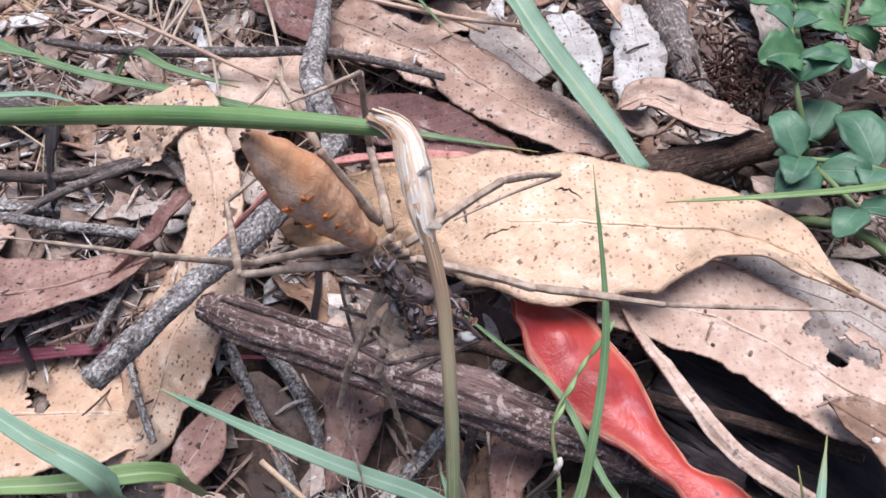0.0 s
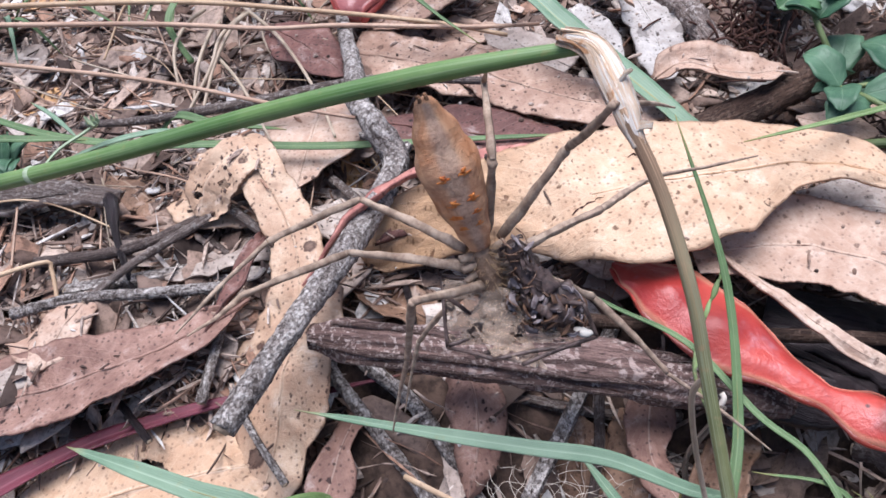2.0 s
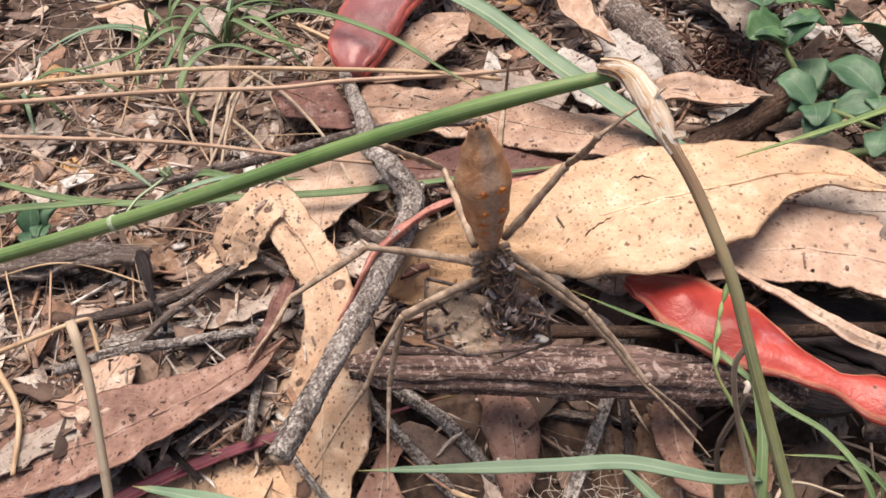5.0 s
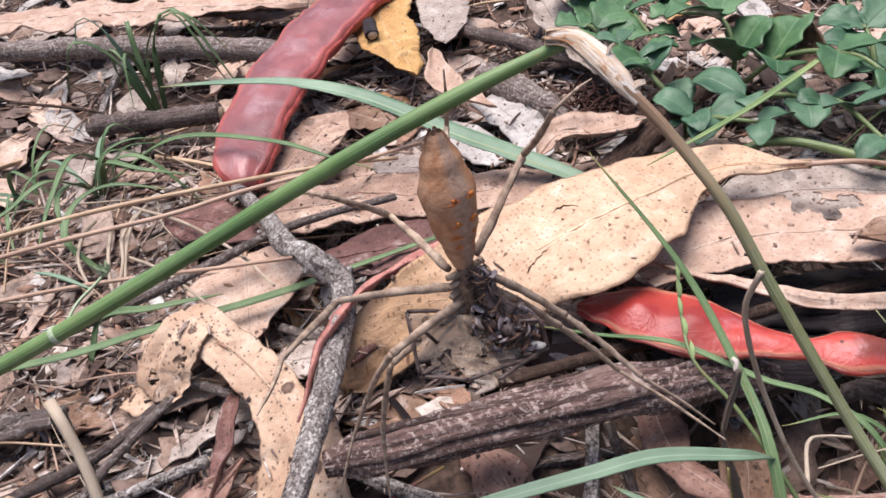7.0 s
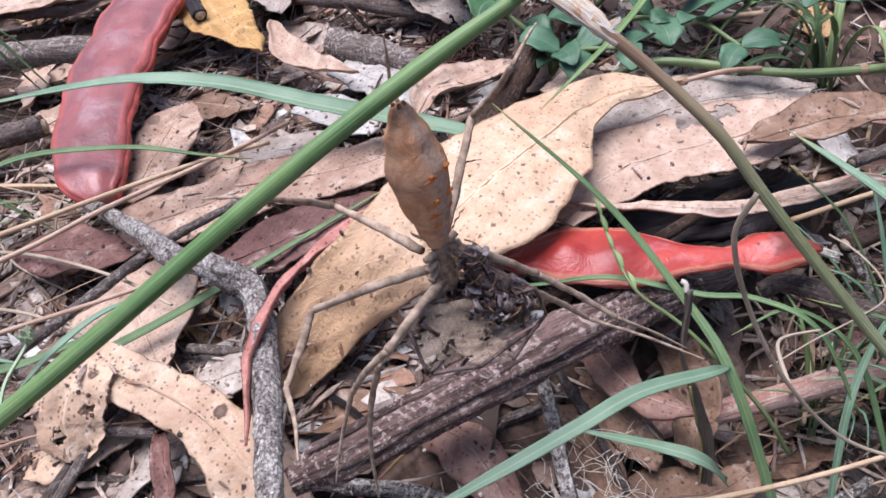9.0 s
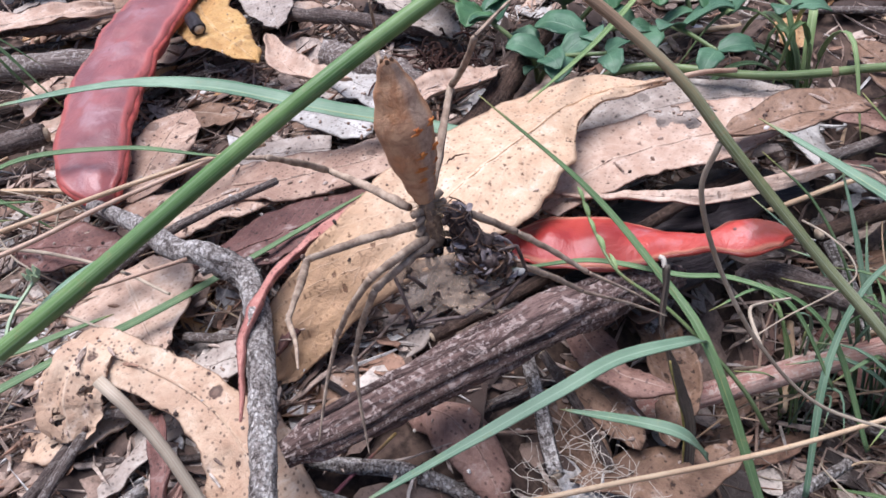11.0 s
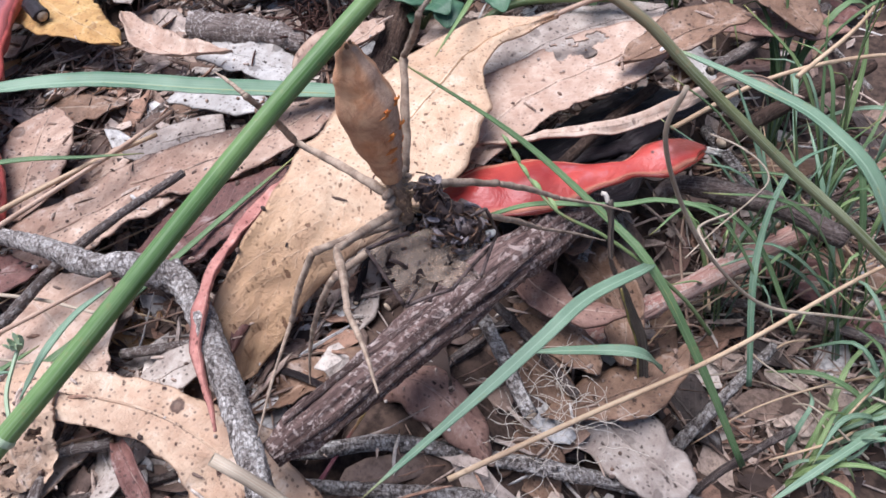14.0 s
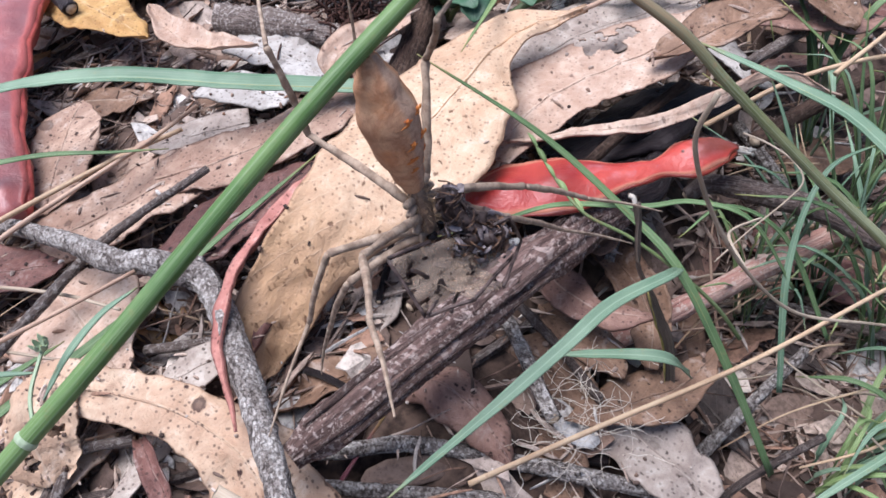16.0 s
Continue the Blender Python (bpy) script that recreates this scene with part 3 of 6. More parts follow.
def blade_thing(points, width, look_of, label, name="tall_grass", fold=-0.35, nu=30, form=BLADE, thick=0.22, **more):
    """One blade of grass, creased along its middle."""
    root = thing(name, points[0], label, "grass", "grass blades")
    half = lambda u: form(u) * width / 2
    shape = sheet(points, half, half, thick, fold=-fold, nu=nu, nv=6, **more)
    part("blade", shape, GREEN[look_of], root)
    mid = [shape[0][i * 7 + 3] - Vector((0, 0, 0.12)) for i in range(0, nu - 1, 3)]
    part("midrib", tube(mid, lambda u: 0.05 * width * (1 - 0.8 * u), 24, 5), GREEN[look_of], root)
    return root

# ---- the forest floor ----
def build_ground():
    xs = sorted({-30000, -8000, -2500, -900, -450, *range(-260, 300, 5), 450, 900, 2500, 8000, 30000})
    ys = sorted({-30000, -8000, -2500, -900, -350, *range(-160, 480, 5), 700, 1200, 3000, 8000, 30000})
    verts = [(x, y, ground_height(x, y)) for y in ys for x in xs]
    w = len(xs)
    faces = [(j * w + i, j * w + i + 1, (j + 1) * w + i + 1, (j + 1) * w + i) for j in range(len(ys) - 1) for i in range(w - 1)]
    ob = new("ground", mesh_of("ground", verts, faces, SOIL))
    tagged(ob, "dark brown forest soil under leaf litter", "ground", kind="structure")


build_ground()

def bark_plate(points, width, look_of, label, seed):
    """A loose slab of bark with split ridges along it."""
    root = thing("bark_piece", points[0], label, "bark", "sticks and twigs")
    half = lambda u: width / 2 * TORN(u)
    part("slab", sheet(points, half, half, 1.6, cup=-0.12, ripple=1.4, rag=0.12, torn=0.3, crumple=1.0, nu=40, nv=16, seed=seed), BARK[look_of], root)
    line, _ = spline(points, 20)
    for k in range(4):
        a, b = line[2 + k], line[14 + k]
        s = Vector((0, 0, 1)).cross(b - a).normalized() * (width * (0.11 * k - 0.17))
        part("split", tube([a + s + Vector((0, 0, 1.1)), (a + b) / 2 + s * 1.2 + Vector((0, 0, 1.3)), b + s + Vector((0, 0, 0.9))], lambda u: 0.75 * math.sin(math.pi * min(0.98, max(0.03, u))) ** 0.5, 30, 7, 0.4, seed + k, 0.6, 0.3), BARK[look_of], root)
    return root


# ---- large leaves ----
# the big tan leaf under the spider: broad near the stalk, with a long narrow end
big_leaf = dead_leaf_thing(
    [(68, 70, 9.5), (52, 80, 9.5), (34, 80, 10.5), (14, 79.5, 9.8), (-4, 83, 5), (-18, 86, -1), (-31, 86.5, -9)], 30, "large",
    "large tan dry leaf with brown specks and a long narrow end", name="large_dead_leaf",
    right=knots([(0, 0.6), (0.14, 8.0), (0.3, 12.5), (0.48, 16.5), (0.6, 14.0), (0.75, 9.5), (0.9, 7.5), (0.97, 6), (1, 3.0)]),
    left=knots([(0, 0.6), (0.12, 2.5), (0.22, 5.0), (0.36, 13.0), (0.5, 15.5), (0.6, 12.0), (0.72, 7.5), (0.9, 6.5), (0.97, 5), (1, 2.0)]),
    roll=knots([(0, 0), (0.5, 0), (0.66, -24), (0.8, -48), (1, -56)]), cup=-0.05, ripple=1.5, rag=0.08, seed=1, petiole=16, torn=0.1, crumple=0.5, rib_end=0.6)


def leaf_mark(leaf, places, width, name, label):
    """A dark split or scar that follows the leaf's upper skin."""
    blade = leaf.children[0]
    skin = [Vector(v.co) / MM + Vector(leaf["at"]) for v in blade.data.vertices[: len(blade.data.vertices) // 2]]
    line, _ = spline([(x, y, 0) for x, y in places], 14)
    way = []
    for k, p in enumerate(line):
        q = min(skin, key=lambda s: (s.x - p.x) ** 2 + (s.y - p.y) ** 2)
        way.append(Vector((p.x + 0.25 * math.sin(k * 2.1), p.y + 0.2 * math.cos(k * 1.7), q.z - 0.02)))
    part(name, tube(way, lambda u: width * (0.35 + 0.65 * math.sin(math.pi * min(0.97, max(0.03, u)))), 24, 6, 0.5, 3, 0.5), FIBRE, leaf, label)


leaf_mark(big_leaf, [(6.4, 77.0), (9.4, 77.9), (12.9, 78.8)], 0.22, "split", "thin dark split")
leaf_mark(big_leaf, [(18.2, 87.1), (21.1, 86.3), (23.5, 84.4)], 0.26, "split", "thin dark split")
leaf_mark(big_leaf, [(39.5 + 0.9 * math.cos(a * 0.7), 72.6 + 0.9 * math.sin(a * 0.7)) for a in range(9)], 0.13, "ring_mark", "small dark ring")
# brown and grey leaves beside it
dead_leaf_thing([(84, 40, 6), (76, 47, 5), (63, 58, 3), (46, 68, 2.5), (27, 70, 2)], 21, "pink", "pale brown dry leaf, torn open along its lower edge", form=TORN, ripple=0.9, rag=0.1, seed=2, cup=0.08, torn=0.2, crumple=0.35, holes=((0.42, -0.55, 2.6), (0.47, -0.8, 3.2), (0.36, -0.75, 1.6)),
                left=knots([(0, 0.3), (0.12, 5), (0.35, 10), (0.55, 9), (0.8, 8), (1, 5)]), right=knots([(0, 0.3), (0.12, 6), (0.4, 11), (0.7, 11), (1, 5)]))
dead_leaf_thing([(97, 56, -3), (84, 64, -1), (68, 75, -0.5), (48, 80, -1)], 22, "grey", "weathered grey-brown leaf with peeling skin", form=OVAL, ripple=0.8, rag=0.1, seed=3, torn=0.12, crumple=0.4)
dead_leaf_thing([(30, 69, 3.5), (36, 57, 5.5), (44, 44, 6.5), (53, 37, 7), (66, 29, 6), (72, 18, 0)], 3.0, "pink", "narrow pale curled strip of dry leaf", form=STRAP, name="dry_strip", ripple=0.8, twist=150, roll=40, rib=True, petiole=5, seed=5)
dead_leaf_thing([(60, 52.5, 6.5), (66, 47, 8), (72, 41.5, 9.5), (79, 36, 10), (84, 33, 8)], 12, "brown", "dark brown leaf curled up at its tip", form=OVAL, cup=0.35, ripple=0.8, seed=48)
# left of the lichen stick
dead_leaf_thing([(-54.5, 116, -1), (-52.5, 111, 2.6), (-48.5, 102, 1.6), (-44.5, 93, -1), (-42.5, 84, -3.5), (-43, 74, -6.5), (-47, 63, -12), (-50.5, 52, -19.5), (-57, 39, -26)], 22, "blotched", "long tan leaf with dark blotches, arched over at its torn end", ripple=1.2, rag=0.14, seed=6, roll=knots([(0, 0), (0.3, 4), (0.6, 14), (1, 4)]), cup=-0.1, torn=0.3,
                left=knots([(0, 3), (0.1, 5), (0.2, 5), (0.32, 5.5), (0.42, 7), (0.54, 9), (0.62, 10), (0.7, 9.5), (0.82, 6), (1, 0.5)]), right=knots([(0, 3.5), (0.1, 5.5), (0.2, 5), (0.34, 5.5), (0.46, 6.5), (0.55, 10.5), (0.64, 12), (0.74, 10.5), (0.86, 6.5), (1, 0.5)]))
dead_leaf_thing([(-51, 108.5, 3.2), (-56, 106.5, 2.6), (-60, 103.5, -1), (-62.5, 100, -6)], 16, "blotched", "ragged tan leaf flap with dark blotches", form=TORN, ripple=1.2, rag=0.25, seed=47, torn=0.5, cup=-0.12, rib=False, holes=((0.5, 0.5, 1.2), (0.75, -0.3, 1.5)))
dead_leaf_thing([(-50, 103, -8), (-59, 104, -7), (-70, 108, -9)], 13, "blotched", "torn pale leaf scrap with dark specks", form=TORN, ripple=1.2, rag=0.3, seed=7, rib=False)
dead_leaf_thing([(-94, 46, -21), (-78, 50, -20), (-64, 51.5, -19.5), (-50, 53, -22)], 23, "tan", "broad tan leaf with a dark tear", form=TORN, ripple=1.2, rag=0.12, seed=8, holes=((0.5, 0.32, 1.3), (0.525, 0.18, 1.7), (0.48, 0.42, 0.8)))
dead_leaf_thing([(-52, 78, -6), (-66, 72, -8), (-84, 68, -10), (-112, 66, -14), (-140, 66, -15)], 17, "rose", "long reddish brown leaf with a pale midrib", ripple=1.3, seed=9, cup=0.25)
dead_leaf_thing([(-83, 86, -8), (-87, 79, -8.5), (-92, 71, -10)], 11, "pink", "small rounded pinkish leaf", form=OVAL, ripple=0.6, seed=10)
dead_leaf_thing([(-36, 134, -6), (-38, 124, -4.5), (-40.5, 114, -4.5), (-43, 103, -5)], 24, "pink", "pale pinkish leaf lying flat, dotted with dark specks", ripple=0.5, rag=0.06, seed=11, torn=0.1, crumple=0.3, petiole=4,
                left=knots([(0, 8), (0.35, 13.5), (0.6, 10), (0.85, 4), (1, 0.4)]), right=knots([(0, 9), (0.35, 13.5), (0.6, 10), (0.85, 4), (1, 0.4)]))
dead_leaf_thing([(-49.5, 93, -6), (-51, 89, -5), (-54, 82, -6), (-62, 70, -9)], 4.2, "red", "narrow dark red rolled leaf", form=STRAP, name="rolled_leaf", roll=30, twist=80, cup=0.6, seed=46)
dead_leaf_thing([(-26, 118, -3), (-8, 112, -3), (6, 107, -3), (20, 102, -3)], 18, "red", "dark red-brown mottled leaf", ripple=0.9, seed=12)
dead_leaf_thing([(-6, 134, -2), (8, 122, -2), (20, 114, -1), (34, 108, 0)], 17, "mottled", "flat brown leaf dotted with dark specks", form=TORN, ripple=0.9, rag=0.14, seed=13)
# a red curled leaf edge below the spider
dead_leaf_thing([(8, 98, 3), (-10, 95, 5), (-20, 92.5, 5), (-31, 86, 4), (-38, 78, 1), (-41, 75, 0)], 4.6, "rust", "narrow reddish rolled leaf edge", form=STRAP, name="rolled_leaf", roll=35, twist=60, cup=0.5, rib=False, seed=14)
dead_leaf_thing([(12, 99, -1), (-2, 95, 0), (-16, 90, -1), (-28, 85, -3)], 10, "red", "dark red leaf half hidden under others", ripple=0.8, roll=-20, seed=15)
# top side
dead_leaf_thing([(34, 117, 0), (40, 117, 4), (50, 113, 3), (62, 114, 1)], 11, "pink", "small curled light brown leaf", form=OVAL, cup=0.5, ripple=0.8, seed=16)
dead_leaf_thing([(40, 156, -4), (41, 140, -3), (39, 122, -4)], 13, "white", "bleached grey-white leaf with dark spots", form=TORN, rag=0.2, ripple=1.0, seed=17)
dead_leaf_thing([(24, 152, -5), (27, 140, -4), (29, 127, -5)], 11, "white", "bleached peeling grey-white leaf", form=TORN, rag=0.25, ripple=1.0, seed=18)
dead_leaf_thing([(20, 132, -6), (12, 140, -6), (4, 150, -7)], 12, "grey", "grey torn leaf scrap on soil", form=TORN, rag=0.25, ripple=1.0, seed=19)
dead_leaf_thing([(60, 103, -2), (66, 99, -1), (74, 96, -2)], 9, "pink", "small pale brown fallen leaf", form=OVAL, seed=20)
dead_leaf_thing([(-50, 160, -5), (-40, 148, -4), (-31, 136, -4)], 16, "red", "mottled dark brown fallen leaf", form=OVAL, ripple=0.8, seed=21)
dead_leaf_thing([(-24, 152, -4), (-14, 160, -3), (-2, 170, -3), (6, 176, -4)], 20, "mottled", "mottled brown leaf lying by the seed pod", form=OVAL, ripple=0.8, seed=22)
dead_leaf_thing([(-30, 146, -5), (-16, 138, -4), (0, 130, -3), (12, 124, -3)], 19, "mottled", "pinkish brown mottled leaf", form=TORN, ripple=1.0, rag=0.12, seed=23)
dead_leaf_thing([(58, 280, -1), (44, 240, 1), (33, 205, 1), (29, 174, 0)], 24, "yellow", "yellow leaf with brown edges", form=OVAL, ripple=1.2, seed=24)
dead_leaf_thing([(40, 186, 0), (33, 164, -2), (36, 140, 2)], 9, "pink", "curled light brown leaf", form=GUM, cup=0.6, ripple=1.0, seed=25)
dead_leaf_thing([(74, 244, 0), (60, 218, -1), (46, 190, -2)], 20, "grey", "pale grey fallen leaf", form=OVAL, ripple=0.8, seed=26)
dead_leaf_thing([(84, 196, -1), (76, 170, -2), (72, 140, -3)], 14, "grey", "grey curled strip of leaf", form=TORN, rag=0.2, cup=0.4, ripple=1.0, seed=27)
dead_leaf_thing([(-95, 334, 0), (-32, 284, 3), (22, 250, 0)], 26, "pink", "long pale leaf with wavy edges", form=STRAP, ripple=2.5, seed=28)
dead_leaf_thing([(60, 290, 3), (30, 312, 2), (0, 340, 0)], 30, "cream", "pale cream smooth fallen leaf", form=OVAL, ripple=1.0, seed=29)
dead_leaf_thing([(34, 248, -3), (16, 262, -3), (-6, 280, -4)], 26, "brown", "plain brown fallen leaf", form=OVAL, ripple=1.0, seed=30)
# right side
dead_leaf_thing([(116, 52, 2), (108, 36, 0), (100, 22, -4)], 15, "brown", "dark brown dry curled leaf", form=OVAL, ripple=1.0, cup=0.3, seed=31)
dead_leaf_thing([(124, 58, 9), (132, 42, 8), (138, 26, 4)], 14, "rose", "pinkish leaf on the grass", form=OVAL, ripple=0.8, seed=32)
dead_leaf_thing([(96, 48, -5), (104, 34, -6), (108, 16, -7)], 14, "rose", "pinkish brown fallen leaf", form=OVAL, ripple=0.8, seed=33)
dead_leaf_thing([(114, 128, 6), (112, 112, 4), (110, 98, 0)], 10, "brown", "upright brown curled leaf", form=GUM, cup=0.5, roll=60, seed=34)
# the hollow in front
dead_leaf_thing([(-17, 66, -16), (-14, 58, -11), (-14, 49, -14), (-17, 41, -22)], 11, "rose", "arched brown fallen leaf", form=OVAL, cup=-0.5, ripple=0.8, seed=35)
dead_leaf_thing([(6, 36, -27), (1, 24, -28), (-2, 10, -30)], 16, "grey", "crumpled grey fallen leaf", form=TORN, rag=0.3, ripple=2.0, seed=36)
dead_leaf_thing([(-2, 50, -24), (-8, 40, -27), (-15, 30, -31)], 14, "brown", "brown leaf with dark spots", form=OVAL, ripple=1.0, seed=37)
dead_leaf_thing([(3, 56, -18), (4, 44, -22), (1, 32, -26)], 11, "brown", "narrow brown fallen leaf", form=GUM, roll=25, ripple=0.8, seed=38)
dead_leaf_thing([(12, 52, -17), (12, 42, -20), (8, 32, -22)], 11, "brown", "dull brown fallen leaf", form=OVAL, ripple=0.8, seed=39)
dead_leaf_thing([(-40, 100, -8), (-34, 95, -7), (-27, 92, -7)], 12, "grey", "grey leaf with a dark eye spot", form=OVAL, ripple=0.8, seed=40)
dead_leaf_thing([(-4, 38, -23), (12, 24, -25), (26, 20, -26)], 12, "brown", "flat brown fallen leaf", form=GUM, ripple=0.7, seed=41)
dead_leaf_thing([(-40, 40, -21), (-30, 30, -27), (-18, 22, -31)], 15, "pink", "light brown fallen leaf", form=OVAL, ripple=0.9, seed=42)
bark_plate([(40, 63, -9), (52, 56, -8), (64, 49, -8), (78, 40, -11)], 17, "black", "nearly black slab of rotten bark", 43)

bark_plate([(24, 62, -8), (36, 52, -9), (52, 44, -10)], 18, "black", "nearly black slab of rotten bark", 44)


# ---- red seed pods ----
def seed_pod(points, left, right, material, label, seeds, tip_white=False, seed=0, roll=0.0, twist=0.0, ripple=0.7):
    root = thing("seed_pod", points[0], label, "seed pod", "seed pods")
    shape = sheet(points, left, right, 0.9 if tip_white else 4.0, cup=-0.14 if tip_white else -0.06, ripple=ripple, rag=0.05 if tip_white else 0.12, swell=1.3, crumple=0.25 if tip_white else 0.9, nu=60, nv=14, seed=seed, roll=roll, twist=twist)
    verts, faces, uvs = shape
    line, _ = spline(points, 60)
    # the seeds push the skin out
    n = len(verts) // 2
    for s in seeds:
        c = line[int(s * 60)]
        for k in range(n):
            d = (verts[k] - c).length
            if d < 8:
                verts[k] = verts[k] + Vector((0, 0, 1.5 * smooth(1 - d / 5.5)))
    part("shell", (verts, faces, uvs), material, root)
    m = 15
    for j, lab in ((0, ""), (14, "")):
        rim = [(verts[i * m + j] + verts[n + i * m + j]) / 2 for i in range(0, 61, 3)]
        part("seam", tube(rim, lambda u: (0.42 if tip_white else 0.8) * (1 + 0.25 * math.sin(40 * u)), 70, 8, 0.2, seed), material if tip_white else POD_SEAM, root)
    if tip_white:
        a, b = Vector(points[-1]), Vector(points[-2])
        d = (a - b).normalized()
        part("tuft", joined([tube([a - d, a + d * 1.2 + Vector((rng.uniform(-1, 1), rng.uniform(-1, 1), rng.uniform(-0.2, 1.2))) * 0.6, a + d * 3.2 + Vector((rng.uniform(-1, 1), rng.uniform(-1, 1), rng.uniform(-0.3, 1.0)))], lambda u: 0.38 * (1 - 0.7 * u), 4, 5) for _ in range(16)]), SEED_WHITE, root, "frayed white tip")
    return root


seed_pod([(13, 70, 1), (18.5, 63.5, 2.6), (25, 55, 3), (33, 46.5, 2), (38.5, 40.5, 1.2), (44, 36.5, 1), (49, 33, 0.5), (51, 30.5, -1)],
         knots([(0, 0.5), (0.08, 4.0), (0.2, 6.8), (0.4, 6.6), (0.6, 3.2), (0.7, 2.1), (0.82, 4.2), (0.93, 3.4), (1, 0.6)]),
         knots([(0, 0.5), (0.08, 3.0), (0.2, 5.6), (0.4, 6.4), (0.6, 3.4), (0.7, 2.1), (0.82, 4.4), (0.93, 3.6), (1, 0.6)]),
         POD_RED, "bright red open seed pod with a pale rim", (0.2, 0.38, 0.85), True, 51)
seed_pod([(92, 280, 5), (62, 254, 5), (40, 236, 5), (21, 221, 5), (6, 207, 4.5), (-6, 194, 4), (-15, 182, 3.5), (-23, 169, 2.5), (-27.5, 158, 0.5), (-28.5, 153, -2)],
         knots([(0, 8), (0.3, 11), (0.6, 10.5), (0.85, 9.2), (0.95, 7.5), (1, 2)]),
         knots([(0, 8), (0.3, 10.5), (0.6, 10), (0.85, 8.8), (0.95, 7.5), (1, 2)]),
         POD_DULL, "dull red flat seed pod with raised seams", (0.25, 0.45, 0.65, 0.82), False, 52)

# ---- sticks ----
log_r = knots([(0, 2.2), (0.08, 3.7), (0.4, 4.5), (0.75, 4.4), (0.92, 3.6), (1, 2.2)])
log_root = thing("rotten_branch", (-39, 62, -1), "thick weathered grey-brown branch with split bark", "branch", "sticks and twigs")
LOG = [(-40, 64.5, 0), (-23, 59.3, 0.3), (-10, 55.8, 0), (5, 52, -0.3), (18, 48.6, -2.2), (29, 46.2, -5), (37, 44.4, -9)]
part("wood", tube(LOG, log_r, 150, 54, 0.05, 3, 0.85, 0.16, 0.2), BARK["log"], log_root)
log_line, _ = spline(LOG, 100)
for k, (a, b, side, up, r) in enumerate(((5, 46, 0.8, 3.6, 0.8), (20, 68, -3.0, 2.4, 0.7), (38, 80, 1.8, 3.3, 0.8), (4, 34, -2.6, 1.9, 0.6), (12, 44, 2.6, 2.6, 0.5), (44, 84, -1.7, 3.2, 0.6), (9, 64, -4.0, 0.4, 0.8), (38, 88, 3.3, 2.2, 0.6))):
    way = []
    for s in (0.0, 0.33, 0.67, 1.0):
        c = log_line[int(a + (b - a) * s)]
        way.append(c + Vector((0.27, 0.96, 0)) * (side + 0.5 * math.sin(5 * s + k)) + Vector((0, 0, up)))
    part("bark_ridge", tube(way, lambda u, r=r: r * math.sin(math.pi * min(0.98, max(0.03, u))) ** 0.4, 50, 8, 0.45, 20 + k, 0.6, 0.35, 0.3), BARK["log"], log_root)
stick_thing([(-54, 49.5, 0), (-42, 66, 2.5), (-30, 85, 2), (-23, 98, 1.8), (-22.5, 103, 3), (-26, 107.5, 7), (-28.5, 116, 6), (-29, 130, 4), (-30.5, 147, 1), (-31, 160, -3)],
            knots([(0, 2.0), (0.12, 2.25), (0.3, 2.4), (0.45, 2.35), (0.52, 2.75), (0.62, 2.2), (1, 1.5)]), "lichen", "grey crooked stick covered with white lichen", n=110, sides=16, rough=0.2, seed=61, knots_at=((0.5, 1.0), (0.56, 3.5), (0.3, 2.0)))
stick_thing([(-90, 130, -4), (-73, 125.5, -1), (-48, 124, 2), (-30, 124.5, 3.5), (-17, 122, 4.5), (-2, 118.5, 4.5)], knots([(0, 0.9), (0.5, 1.15), (1, 0.85)]), "grey", "thin dark grey stick with pale patches", n=70, seed=62, knots_at=((0.3, 1.0), (0.7, 4.0)))
stick_thing([(-40, 69, -14), (-37, 63, -15.5), (-29.5, 51.5, -20), (-24, 43, -23), (-17, 30, -29)], 1.3, "lichen", "thin stick speckled with lichen", n=60, seed=63)
stick_thing([(-37, 75, -12), (-33.5, 67.5, -13.5), (-24, 57.5, -17), (-16.5, 44, -22.5), (-7.5, 24, -29), (1, 4, -37)], 1.45, "lichen", "long grey lichen-covered twig", n=90, seed=65, knots_at=((0.3, 1.0), (0.62, 4.0)))
stick_thing([(40, 7, -38), (26, 11, -37), (8, 17, -40)], knots([(0, 1.1), (1, 1.4)]), "lichen", "short grey broken twig", n=40, seed=66)
stick_thing([(-12, 55, -26), (-3, 50, -25), (14, 40, -25), (30, 29.5, -25), (46, 20, -25), (62, 10, -26)], knots([(0, 1.9), (0.4, 2.2), (1, 2.5)]), "red", "reddish twig with peeling bark", n=60, seed=67)
stick_thing([(38, 104, -5), (54, 109, -3), (72, 116, -2), (90, 124, -4)], 3.4, "brown", "smooth dark brown stick", n=50, seed=68)
stick_thing([(46, 165, -3), (49, 146, -2), (55, 126, -5)], knots([(0, 4.2), (1, 3.0)]), "grey", "chunk of rough grey-brown bark", name="bark_piece", n=40, rough=0.3, seed=69)
stick_thing([(-90, 296, 2), (-50, 262, 3), (-15, 232, 2), (2, 218, 0)], 3.6, "grey", "straight grey-brown stick on litter", n=60, seed=70)
stick_thing([(-98, 84, -9), (-86, 85, -8), (-70, 84, -8), (-58, 84, -9)], 1.1, "lichen", "thin pale stick with a broken end", n=40, seed=71)
stick_thing([(-58, 78, -11), (-60, 68, -11), (-62, 62, -13)], 1.0, "lichen", "short pale twig on soil", n=24, seed=72)
stick_thing([(-96, 96, -9), (-76, 96, -8), (-58, 104, -8), (-46, 110, -9)], 1.2, "dark", "dark brown twig on soil", n=40, seed=73)
bark_plate([(-124, 114, -8), (-100, 113, -6), (-80, 109, -7)], 8, "grey", "rough grey slab of rotten bark", 74)
